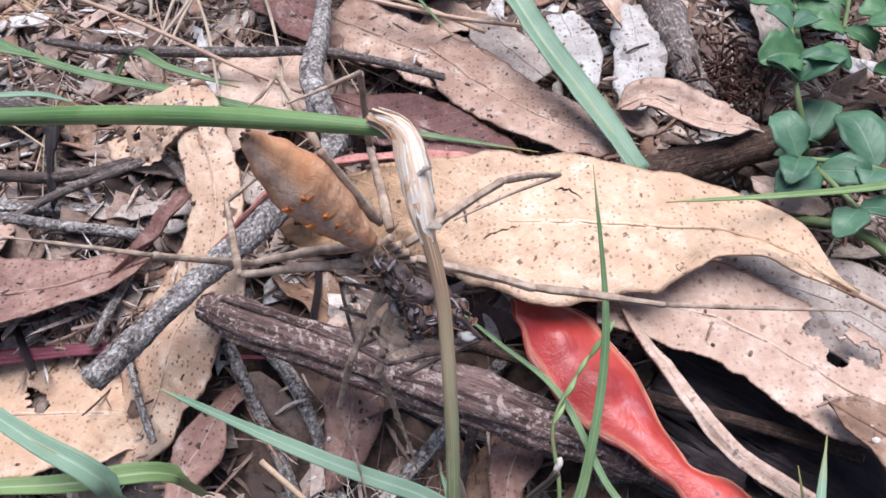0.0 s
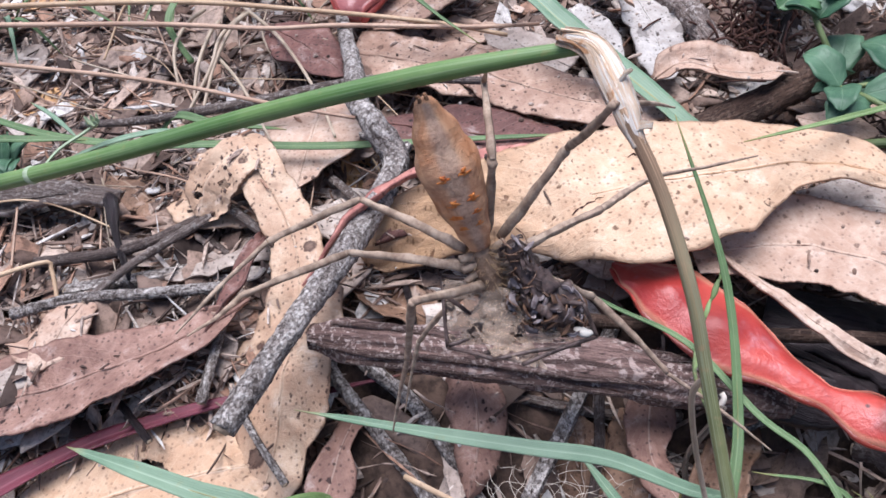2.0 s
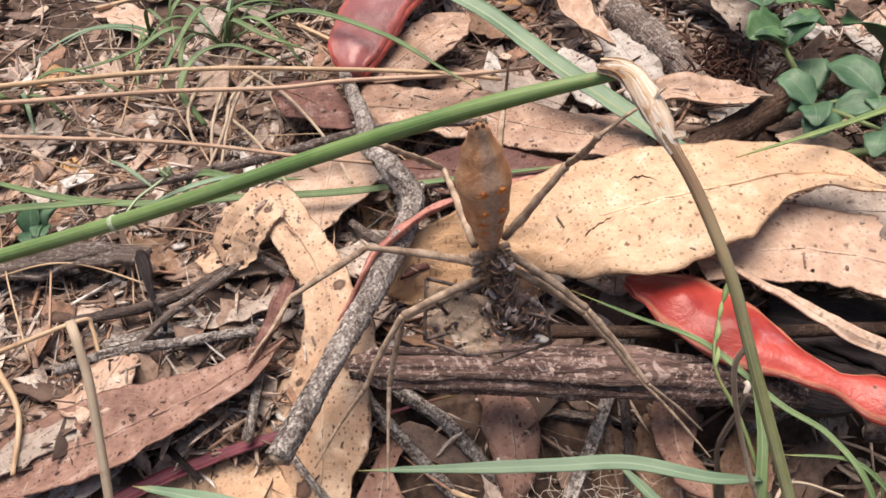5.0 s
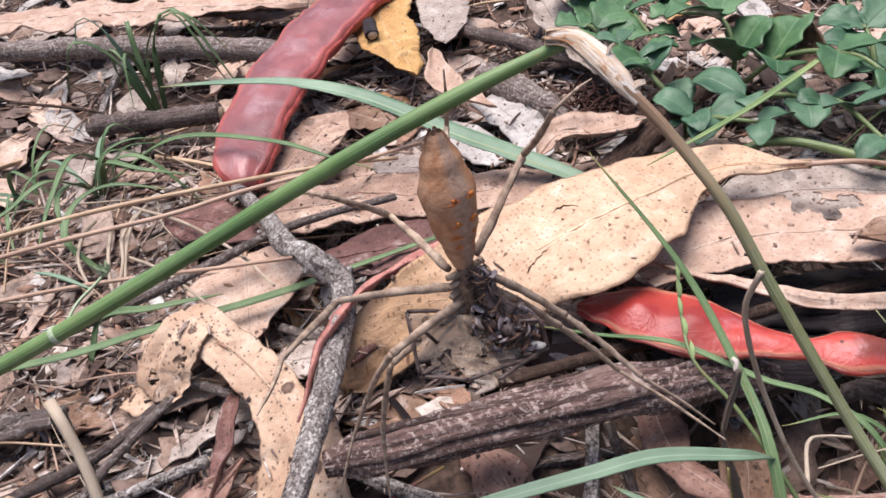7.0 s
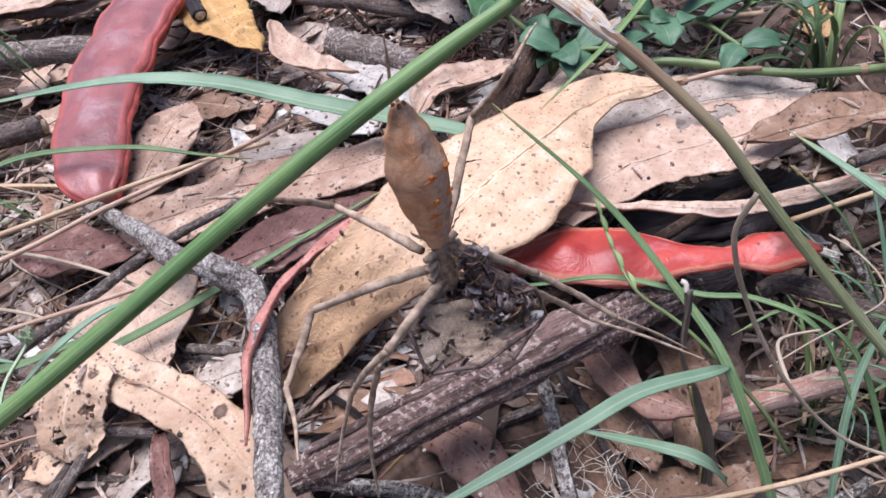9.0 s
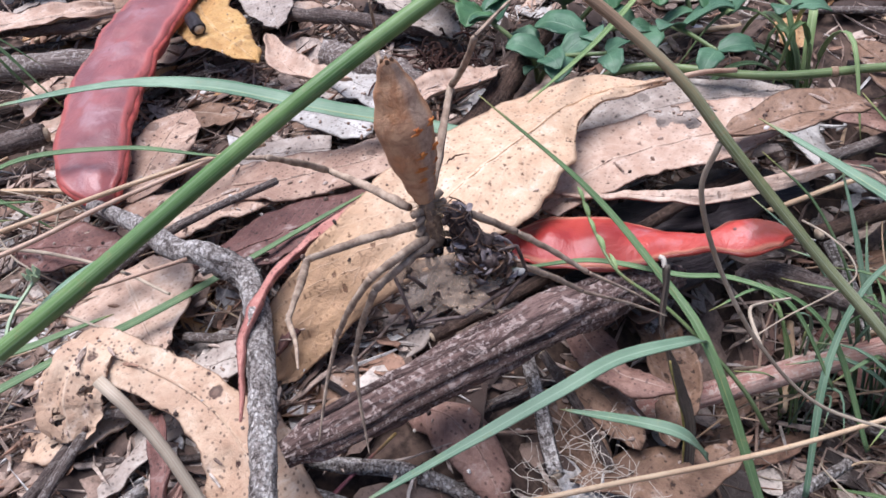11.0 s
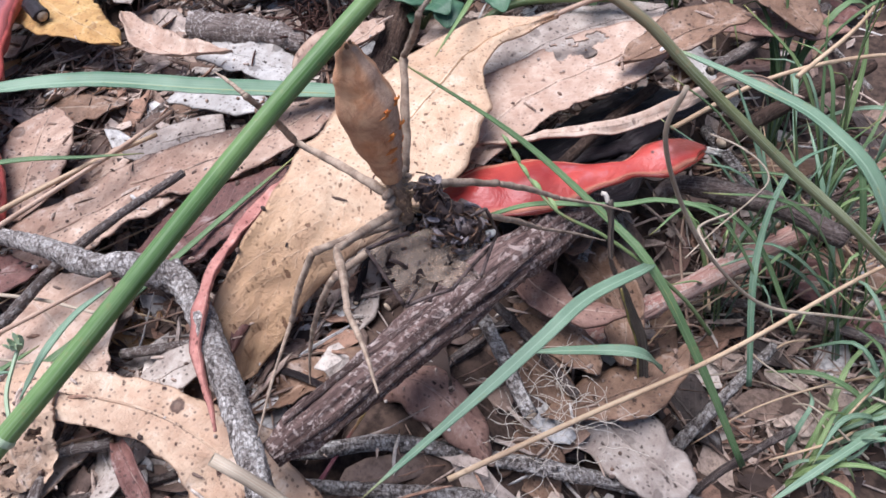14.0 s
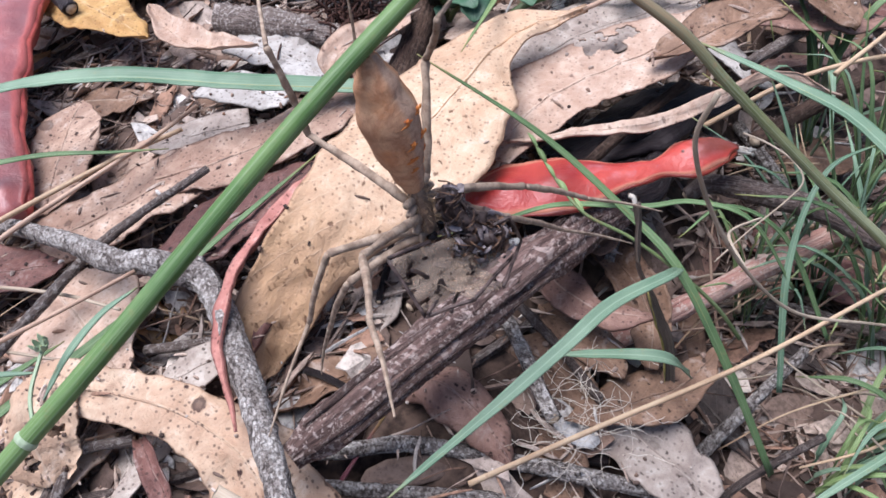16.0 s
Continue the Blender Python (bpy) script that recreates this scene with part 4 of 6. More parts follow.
stick_thing([(-84, 84, -8), (-74, 92, -7), (-60, 100, -6), (-50, 104, -7)], 0.9, "grey", "grey twig lying on soil", n=40, seed=75)
stick_thing([(-64, 106, -6), (-56, 100, -5), (-50, 94, -6)], 1.0, "grey", "short grey twig on soil", n=24, seed=76)
stick_thing([(-82, 109, -6), (-80.5, 105, -5), (-79, 97, -7), (-75.5, 85, -12)], knots([(0, 0.9), (0.1, 1.5), (0.25, 1.2), (0.4, 0.7), (1, 0.55)]), "black", "black twig with a swollen tip", n=40, seed=77)
stick_thing([(-36, 108, -8), (-30, 100, -8), (-24, 94, -9)], 1.0, "grey", "grey twig lying on soil", n=24, seed=78)
stick_thing([(46, 37, -12), (49, 34, -10), (51, 24, -10), (52, 14, -11), (53, 2, -15)], knots([(0, 1.8), (0.3, 2.3), (1, 2.0)]), "dark", "dark grey-brown stick beside the red pod", n=50, seed=79)
stick_thing([(8, 54, -12), (6, 44, -18), (2, 34, -22)], 0.9, "dark", "thin dark twig on soil", n=24, seed=80)
stick_thing([(84, 40, -8), (100, 34, -9), (120, 24, -10)], 1.4, "grey", "grey twig lying on soil", n=30, seed=81)
stick_thing([(62, 30, -8), (82, 22, -10), (104, 10, -12)], 1.7, "brown", "brown twig lying on soil", n=30, seed=82)
stick_thing([(56, 200, -4), (66, 176, -4), (76, 150, -5)], 2.2, "dark", "dark rotten piece of bark", name="bark_piece", n=30, rough=0.3, seed=83)
stick_thing([(29, 208, 4), (28, 205, 4.4), (27, 201, 3.4)], 2.2, "black", "short black chip of charred wood", name="wood_chip", category="wood", n=16, seed=87)
stick_thing([(-20, 290, -4), (10, 262, -3), (30, 244, -5)], 1.6, "dark", "dark twig lying on soil", n=30, seed=84)
stick_thing([(-60, 225, -6), (-44, 214, -5), (-24, 205, -6)], 3.2, "dark", "rotten dark stick on litter", n=30, rough=0.3, seed=85)

stick_thing([(-7, 66, -3), (12.6, 61, -3), (36, 55, -3), (53, 51.5, -3), (70, 48, -5)], 1.2, "brown", "thin brown stick behind the rotten branch", n=60, seed=86)
# ---- dry stalks and straws ----
def straw(points, r, look_of, label, seed=0, n=50, name="dry_straw"):
    root = thing(name, points[0], label, "dry grass", "dry straws")
    part("stalk", tube(points, lambda u: r * (1 - 0.35 * u), n, 7, 0.06, seed), BARK[look_of], root)
    return root


straw([(-150, 178, 0), (-120, 171.5, 2), (-71, 162.5, 3), (-39, 151.5, 4), (-10, 141, 4), (6, 136, 2)], 0.78, "straw", "long thin tan grass straw", 1)
straw([(-150, 176, -1), (-120, 167, 0), (-76, 156, 2), (-48, 147.5, 3), (-31, 144, 4), (-3, 138, 4), (14, 140, 1)], 0.72, "orange", "long thin tan grass straw", 2)
straw([(-160, 168, 0), (-115, 147, 4), (-72, 127.5, 8), (-43, 113, 9), (-29, 108, 8)], 0.6, "orange", "long orange-brown grass straw", 3)
straw([(-56, 168, -4), (-46, 150, -2), (-38, 128, 0), (-34, 112, 0)], 0.5, "tendril", "flat pale dry straw", 4)
straw([(-62, 150, -4), (-54, 132, 0), (-47, 112, 1)], 0.45, "tendril", "thin pale straw on leaves", 5)
straw([(-57.4, 28.6, 66.4), (-56.8, 25, 63.4), (-57, 20.5, 59), (-58, 8, 46), (-60, -10, 22), (-62, -26, -44)], 0.42, "tendril", "dry straw standing up from the litter", 6, 60)
straw([(-122, 88, -8), (-106, 90, -6), (-92, 92, -4.5), (-90.5, 91, -6), (-89, 82, -10)], 0.6, "straw", "bent yellow straw on litter", 7)
straw([(-110, 88, -8), (-104, 76, -9), (-104, 64, -11)], 0.7, "straw", "pale straw lying on litter", 8)
straw([(-27, 42, -9.8), (-18, 35.6, -9.6), (-8, 28.5, -9.5), (14.7, 12.6, -10), (45.5, -4.4, -13), (76, -20, -24)], 0.5, "straw", "long straight pale straw above the litter", 9)
straw([(60, 40, -6), (72, 26, 2), (84, 10, 4), (96, -6, 0)], 0.55, "straw", "thin dry straw above the litter", 10)
straw([(70, 20, 6), (86, 14, 8), (104, 12, 6)], 0.5, "straw", "thin dry straw above the litter", 11)
straw([(-66, 170, -5), (-69, 160, -2), (-71, 150, -2), (-70, 140, -5)], 0.55, "tendril", "thin dry straw among grass", 13)
straw([(-62, 164, -5), (-63, 155, -2), (-65, 143, -2), (-66, 131, -5)], 0.55, "tendril", "thin dry straw among grass", 14)
straw([(-53, 168, -5), (-57, 156, -1), (-61, 144, -2), (-64, 130, -5)], 0.55, "tendril", "thin dry straw among grass", 15)
straw([(-56, 166, -5), (-60, 152, -1), (-62, 142, -2), (-68, 128, -5)], 0.55, "tendril", "thin dry straw among grass", 16)
straw([(52, 30, 2.5), (51, 25, 2.6), (47.5, 19.5, 3.4), (44.5, 16.8, 2.4), (39, 18, 2), (31, 21, 1.4), (24, 24, -1)], 0.2, "tendril", "thin pale straw bent back on itself", 19, 50)
# a dry tendril hanging from the stalk, and a withered spike
straw([(2.2, 21.2, 52.4), (3.2, 23.2, 44), (6, 21, 31), (10, 16, 17), (17, 9, 3), (27, -1, -6), (44, -14, -22)], 0.33, "tendril", "thin grey-brown tendril hanging in a bow", 17, 60, "tendril")
straw([(10, 16, 17), (14, 20, 17.5), (18, 20.5, 15.5), (22, 18, 15)], 0.3, "tendril", "pale hooked end of a tendril", 18, 30, "tendril")
spike = thing("withered_spike", (17, 35, 14), "withered dark grass spike with yellowish edges", "dry grass", "dry straws")
SPIKE_SKIN = stalk_skin("withered_skin", rgb(112, 94, 84), rgb(52, 42, 40), rgb(120, 104, 88), 0.3)
SPIKE = [(17.2, 35.8, 14.6), (16.2, 34.8, 11.5), (14.6, 33.8, 8), (13.4, 32.8, 4), (14, 31.5, -2), (15, 29.5, -10), (15, 27, -18), (12, 24, -32)]
rib_w = knots([(0, 0.34), (0.1, 0.42), (0.22, 0.4), (0.3, 0.34), (0.42, 0.8), (0.6, 1.0), (1, 0.85)])
ribbon = sheet(SPIKE, rib_w, rib_w, 0.5, cup=0.5, ripple=0.7, rag=0.2, twist=150, roll=20, nu=60, nv=6, seed=5)
part("blade", ribbon, SPIKE_SKIN, spike)
part("edge", tube([ribbon[0][i * 7] for i in range(21, 61, 3)], lambda u: 0.17 + 0.07 * math.sin(31 * u), 50, 5, 0.3), STRAW_GREEN, spike, "yellow-green edge")
part("tip", tube([(17.1, 35.6, 14.2), (17.6, 36.2, 15.3), (17.4, 36.9, 15.6)], 0.4, 8, 7, 0.3, 3), HAIR, spike, "pale frayed tip")

# ---- grass ----
blade_thing([(37, 100, 1), (30, 110.5, 3.5), (17, 127, 9), (4, 147.5, 14), (-10, 161, 17.5), (-24, 171, 18.5), (-38, 182, 18)], 5.6, "blade", "broad blue-green grass blade with a torn edge", rag=0.14, nu=90, torn=0.22, form=knots([(0, 0.8), (0.2, 1.0), (0.55, 0.9), (0.8, 0.5), (0.93, 0.22), (1, 0.03)]))
blade_thing([(9, 4, -34), (14, 16, -15), (19.4, 28.4, -0.4), (23.3, 39.2, 4), (25, 57, 14.5), (21.6, 78, 27.6)], 1.8, "deep", "upright narrow green grass blade")
dipping = blade_thing([(19.4, 28.4, -0.2), (10.5, 26.5, 9.5), (0, 31, 12), (-10, 33.5, 12.5), (-22, 37.5, 11.2), (-41, 45, 7.5)], 2.3, "blade", "arching grey-green grass blade", form=knots([(0, 0.35), (0.15, 0.8), (0.4, 1.0), (0.6, 0.9), (0.85, 0.5), (1, 0.02)]), nu=44)
blade_thing([(-120, 140, -2), (-96, 124, 0), (-76, 117, 0), (-58, 114, 0), (-35, 110.5, -1), (-5, 108, -1.5), (18, 106, -2)], 2.1, "deep", "long green grass blade lying under leaves", fold=-0.15, form=STRAP, nu=50)
blade_thing([(112, 106, 4), (78, 93, 10), (58, 86, 14), (35.2, 79.3, 18.2)], 1.7, "fresh", "thin pointed green grass blade")
blade_thing([(-60, 188, -6), (-40, 174, 7), (-20, 155, 8), (-8, 139, 6), (-1, 131.5, 4)], 2.0, "deep", "thin arching green grass blade")
blade_thing([(32, -16, -26), (37, -2, 10), (42, 10, 19), (46, 23, 20.5), (52, 41, 20)], 3.4, "blade", "upright light green grass blade")
blade_thing([(33, 12, -12), (33, 21.5, 1.5), (31, 31, 3.6), (26, 38, 4), (19.5, 51, 4.6), (9.5, 58.6, 6), (0, 64.5, 9)], 1.15, "deep", "narrow grey-green grass blade along the red pod", thick=0.18, nu=50, form=knots([(0, 0.5), (0.3, 0.9), (0.6, 1.0), (0.85, 0.6), (1, 0.03)]))
blade_thing([(13, 22, -20), (9, 27, -12), (2, 45, -15)], 2.4, "blade", "short grey-green grass blade", thick=0.2)
blade_thing([(-44, 31, -18), (-46, 33, 4), (-55, 36.5, 8), (-66, 42, 8), (-76, 48, 4)], 3.6, "blade", "grey-green grass blade in front")
blade_thing([(-36, 38, -16), (-40, 36.5, -2), (-52, 33, 1), (-66, 31.5, 0), (-80, 30, -6)], 3.2, "fresh", "fresh green arching grass blade")
blade_thing([(-74, 122, -8), (-68, 124, 0), (-58, 118, 2), (-44, 116, 0)], 2.2, "deep", "short dull green grass blade")
blade_thing([(-128, 128, -8), (-112, 124, 0), (-96, 121, 1), (-84, 120, 0)], 2.6, "deep", "dull green grass blade on litter")

blade_thing([(34, 4, -24), (38, 16, -6), (34, 26, 2), (22, 30, 4)], 1.2, "deep", "thin arching green grass blade", thick=0.18)
blade_thing([(22, 8, -28), (34, 14, -8), (46, 14, 4), (60, 8, 2)], 1.3, "blade", "thin arching green grass blade", thick=0.18)
root = thing("tall_grass", (-104, 50, -18), "dark purple withered grass blade", "grass", "grass blades")
part("blade", sheet([(-104, 50, -18), (-85, 58, -16.5), (-70, 61, -15.5), (-57, 63, -15.5), (-45, 63.5, -18), (-34, 63, -15.5), (-21, 63, -14)], lambda u: 2.0 * (1 - 0.9 * u), lambda u: 2.0 * (1 - 0.9 * u), 0.3, fold=0.3, ripple=0.5, rag=0.2, nu=40, nv=6), GREEN["purple"], root)

# a thin green flower spike beside the red pod
spk = thing("grass_spike", (22, 22, -10), "thin green grass spike with small buds", "grass")
part("stalk", tube([(23, 17, -18), (21.5, 22, -9), (20, 30, -1), (19.4, 37.4, 3.4), (18.2, 45.2, 6.8), (22, 53, 9), (27, 60, 11)], lambda u: 0.44 - 0.2 * u, 50, 6), GREEN["runner"], spk)
for k, (x, y, z) in enumerate(((25.6, 58, 10.4), (23.6, 55.2, 9.7), (21.6, 52.4, 8.9), (19.8, 49, 7.9), (18.2, 45.2, 6.8))):
    part("bud", tube([(x, y, z + 0.1), (x + 0.9, y + 1.4, z + 0.8), (x + 1.7, y + 2.9, z + 1.1)], lambda u: (0.42 + 0.1 * (k % 2)) * math.sin(math.pi * min(0.97, 0.12 + 0.85 * u)), 10, 7), GREEN["fresh"], spk)


def tuft(at, count, reach, height, looks, label, seed, width=2.0, toward=None, upright=0.0):
    """A clump of grass blades from one foot: arching, or nearly straight where upright is 1."""
    r = random.Random(seed)
    root = thing("grass_tuft", at, label, "grass", "grass tufts")
    for k in range(count):
        a = r.uniform(0, 2 * math.pi) if toward is None else toward + r.uniform(-1.1, 1.1)
        d = Vector((math.cos(a), math.sin(a), 0))
        foot = Vector(at) + Vector((math.cos(k * 2.4), math.sin(k * 2.4), 0)) * r.uniform(0, 4) - Vector((0, 0, 3))
        straight = upright * r.uniform(0.6, 1.1)
        h, l = height * r.uniform(0.5, 1.15), reach * r.uniform(0.4, 1.1)
        end = h * (r.uniform(0.1, 0.7) * (1 - straight) + 1.15 * straight)
        pts = [foot, foot + d * l * 0.22 + Vector((0, 0, h * (0.75 - 0.25 * straight))), foot + d * l * 0.6 + Vector((0, 0, h * (1 - 0.12 * straight))), foot + d * l + Vector((r.uniform(-4, 4), r.uniform(-4, 4), end))]
        w = width * r.uniform(0.55, 1.2)
        part("blade", sheet(pts, lambda u: BLADE(u) * w / 2, lambda u: BLADE(u) * w / 2, 0.18, fold=0.3, nu=18, nv=4, twist=r.uniform(-60, 60)), GREEN[r.choice(looks)], root)
    return root


DARK, MIXED = ("deep", "deep", "deep", "blade"), ("deep", "blade", "fresh", "deep", "fresh", "blade")
tuft((-64, 192, -10), 9, 34, 16, DARK, "clump of thin dark green grass", 101, 1.6)
for way in ([(-64, 190, -8), (-73, 181, 4), (-84, 175, 3), (-94, 175, 1), (-104, 177, -1)], [(-58, 200, -8), (-65, 188, 5), (-73, 171, 4), (-79, 157, 0)], [(-68, 150, -6), (-72, 157, 1), (-67, 166, 4), (-58, 168, 4), (-46, 160, 2)], [(-62, 192, -8), (-58, 182, 3), (-50, 172, 3), (-38, 168, -2)]):
    blade_thing(way, 1.8, "deep", "dull green grass blade arching over litter", nu=36)
tuft((-84, 207, -12), 7, 36, 16, DARK, "clump of thin dark green grass", 102, 1.5)
tuft((-40, 232, -12), 8, 40, 34, DARK, "clump of thin upright grass", 103, 2.0)
tuft((60, 10, -47), 17, 26, 58, MIXED, "dense clump of upright green grass", 104, 1.6, None, 0.9)
tuft((18, -5, -44), 10, 20, 12, ("fresh", "blade", "blade"), "low clump of pale green grass", 105, 1.2, -1.0, 0.3)
tuft((27, -8, -46), 12, 34, 16, ("blade", "blade", "deep", "fresh"), "low clump of bluish green grass", 112, 1.4, -1.0, 0.3)
tuft((54, -4, -48), 15, 30, 50, MIXED, "clump of thin green grass", 106, 1.6, None, 0.8)
tuft((78, 8, -46), 15, 30, 60, MIXED, "dense clump of upright green grass", 107, 1.7, None, 0.9)
tuft((98, 26, -38), 14, 32, 48, MIXED, "clump of fresh green grass", 108, 1.9, None, 0.6)
tuft((118, 62, -20), 10, 34, 28, ("fresh", "deep"), "clump of fresh green grass", 109, 2.4)
tuft((36, -18, -48), 12, 34, 30, ("blade", "deep", "blade"), "clump of grey-green grass", 110, 1.7, None, 0.4)
tuft((48, 22, -46), 14, 22, 44, MIXED, "clump of thin green grass", 113, 1.3, None, 0.8)
tuft((-120, 180, -12), 5, 30, 16, DARK, "clump of thin dull grass", 111, 1.8)


# ---- leafy green herbs ----
def herb(at, stems, label, material, seed, size=15, lobes=True):
    r = random.Random(seed)
    root = thing("green_herb", at, label, "plant", "green herbs")
    for way in stems:
        part("stem", tube([at] + list(way), lambda u: 0.8 * (1 - 0.4 * u), 30, 7), GREEN["runner"], root)
        line, length = spline([at] + list(way), 24)
        k = 6
        while k <= 24:
            c = line[k]
            t = (line[min(24, k + 1)] - line[k - 1]).normalized()
            for s in (-1, 1):
                side = Vector((0, 0, 1)).cross(t).normalized() * s
                d = (side * 0.85 + t * 0.45 + Vector((0, 0, r.uniform(-0.1, 0.5)))).normalized()
                L = size * r.uniform(0.7, 1.15) * (0.75 if k > 20 else 1.0)
                tip = c + d * L + Vector((0, 0, -L * 0.18))
                pts = [c, c + d * L * 0.3 + Vector((0, 0, 0.6)), c + d * L * 0.7 + Vector((0, 0, 0.3)), tip]
                wave = (lambda u, L=L: L * 0.42 * OVAL(u) * (1 + 0.13 * math.sin(u * 21))) if lobes else (lambda u, L=L: L * 0.36 * OVAL(u))
                part("leaf", sheet(pts, wave, wave, 0.28, cup=0.12, fold=0.1, ripple=0.6, nu=24, nv=6, seed=r.random() * 9, roll=r.uniform(-20, 20)), material, root)
            k += 9
    return root


herb((84, 168, -8), [[(86, 164, 2), (86, 152, 8), (82, 138, 8)], [(90, 172, 3), (94, 186, 4)], [(78, 160, 4), (72, 140, 8), (70, 126, 10)]], "leafy green herb with toothed leaves", HERB, 201, 14)
herb((98, 122, -8), [[(98, 124, 4), (98, 130, 10), (92, 140, 10)], [(104, 112, 4), (108, 96, 9), (106, 82, 8)]], "leafy green herb with toothed leaves", HERB, 202, 16)
herb((74, 112, -8), [[(72, 112, 0), (68, 118, 8), (68, 132, 12)], [(72, 106, 0), (70, 100, 5), (74, 90, 7)]], "leafy green herb with glossy leaves", HERB_DARK, 203, 11, False)
herb((100, 96, -8), [[(98, 92, 2), (92, 82, 7), (88, 70, 7)], [(94, 98, 2), (80, 102, 5), (66, 102, 6)]], "low green herb with smooth leaves", HERB_DARK, 204, 13, False)
herb((120, 96, -8), [[(118, 90, 4), (116, 78, 10), (112, 66, 8)], [(124, 104, 4), (130, 118, 8)]], "leafy green herb with toothed leaves", HERB_DARK, 205, 15)
herb((-108, 122, -9), [[(-106, 122, -6), (-103, 121, -4)]], "tiny green seedling in soil", HERB_DARK, 206, 8, False)
creeper = thing("green_runner", (70, 92, 0), "horizontal green grass runner", "plant")
part("stem", tube([(66, 96, -4), (79, 86, 2), (91, 58, 3), (108, 39, 3), (126, 22, 0)], 1.0, 50, 9), GREEN["runner"], creeper)
for u in (0.35, 0.62, 0.85):
    c = spline([(66, 96, -4), (79, 86, 2), (91, 58, 3), (108, 39, 3), (126, 22, 0)], 50)[0][int(u * 50)]
    part("node", tube([c + Vector((-0.4, 0.5, 0)), c + Vector((0.4, -0.5, 0))], 1.25, 4, 9), GREEN["olive"], creeper)
# ---- the broken stalk that the spider hangs from ----
stalk = thing("grass_stalk", (-4, 43, 70), "green grass stalk, snapped over, with a frayed pale sheath", "grass")
ARM = [(-3.2, 42.9, 70.2), (-16, 46.4, 66.6), (-32, 50.8, 60.9), (-62, 59, 49), (-110, 72, 32.5), (-160, 86, 15), (-228, 104, -14)]
part("upper_stalk", tube(ARM, knots([(0, 0.62), (0.06, 0.92), (0.4, 0.98), (1, 1.1)]), 90, 12, 0.02, 1), GREEN["stalk"], stalk)
for c in (ARM[3], (-130, 77.5, 25.5)):
    c = Vector(c)
    part("node", tube([c + Vector((0.3, -0.08, 0.11)), c, c - Vector((0.3, -0.08, 0.11))], lambda u: 1.02 + 0.07 * math.sin(math.pi * u), 8, 12), GREEN["shoot"], stalk, "pale ring on the stalk")
DOWN = [(-3.6, 42.6, 69.9), (-2.2, 38, 67.4), (0.2, 32.6, 62.6), (1.5, 26, 57.6), (2.3, 20.7, 51.8), (3.6, 9.8, 41), (4.8, -1, 31), (8, -22, 8), (13, -46, -40)]
part("lower_stalk", tube(DOWN[1:], knots([(0, 0.62), (0.15, 0.58), (0.4, 0.6), (1, 0.85)]), 110, 14, 0.05, 2, 1.0, 0.06), GREEN["olive"], stalk, "yellow-green lower stalk")
SHEATH = [(-6.2, 43.6, 70.9), (-4.4, 43.0, 70.5), (-3.4, 42.0, 69.9), (-2.8, 40.4, 69.0), (-2.2, 38.6, 67.8), (-1.6, 36.9, 66.4), (-1.1, 35.6, 65.3)]
part("sheath", tube(SHEATH, knots([(0, 0.5), (0.15, 0.85), (0.3, 1.05), (0.5, 1.2), (0.75, 1.05), (1, 0.7)]), 70, 20, 0.16, 6, 0.7, 0.28, 0.22), PAPER, stalk, "crumpled straw-coloured sheath round the break")
for k in range(7):
    a = k * 0.9
    o = Vector((math.cos(a), 0.45 * math.sin(a), 0.7 * math.sin(a)))
    pts = [Vector(SHEATH[j]) + o * w for j, w in ((0, 0.45), (1, 0.75), (2, 0.85), (3, 0.95 + 0.2 * (k % 2)), (4 + k % 2, 0.95 + 0.35 * rng.random()))]
    part("sheath_strip", sheet(pts, lambda u: 0.5 * (1 - 0.6 * u), lambda u: 0.5 * (1 - 0.6 * u), 0.14, cup=0.3, nu=16, nv=4, roll=math.degrees(a), ripple=0.3, seed=k), PAPER, stalk, "papery straw-coloured sheath strip")
for k, (p, q) in enumerate((((-1.8, 36.6, 66.2), (-0.2, 36.0, 66.9)), ((-2.6, 39.5, 68.6), (-1.4, 39.4, 70.2)))):
    part("sheath_scrap", sheet([p, (Vector(p) + Vector(q)) / 2 + Vector((0, 0, 0.3)), q], lambda u: 0.5 * (1 - 0.7 * u), lambda u: 0.5 * (1 - 0.7 * u), 0.15, nu=8, nv=4, ripple=0.3, seed=k), PAPER, stalk, "torn brown scrap")

# a short side shoot with a bud and two narrow leaves
shoot = part("side_shoot", tube([(-61, 58.8, 49.4), (-59, 61.5, 50), (-56.5, 63.5, 50.2), (-55, 64, 50.8)], 0.2, 16, 6), GREEN["shoot"], stalk, "pale side shoot with a bud")
for k in range(7):
    a = k * 0.9
    d = Vector((math.cos(a), math.sin(a), 0))
    b = Vector((-55, 64, 50.4))
    part("bud_scale", sheet([b, b + d * 0.55 + Vector((0, 0, 0.7)), b + d * (0.6 + 0.3 * (k % 2)) + Vector((0, 0, 1.6))], lambda u: 0.26 * OVAL(u), lambda u: 0.26 * OVAL(u), 0.12, nu=8, nv=4), GREEN["shoot"], shoot)
part("shoot_leaf", sheet([(-58.5, 61.5, 48.5), (-54, 64, 48), (-49, 65, 47.8), (-44.6, 64.4, 47.5)], lambda u: 0.45 * OVAL(u), lambda u: 0.45 * OVAL(u), 0.14, nu=16, nv=4, fold=0.2), GREEN["blade"], shoot)
part("shoot_leaf", sheet([(-57, 63, 50), (-60, 66, 51.5), (-62.5, 68, 52)], lambda u: 0.3 * OVAL(u), lambda u: 0.3 * OVAL(u), 0.14, nu=12, nv=4), GREEN["blade"], shoot)

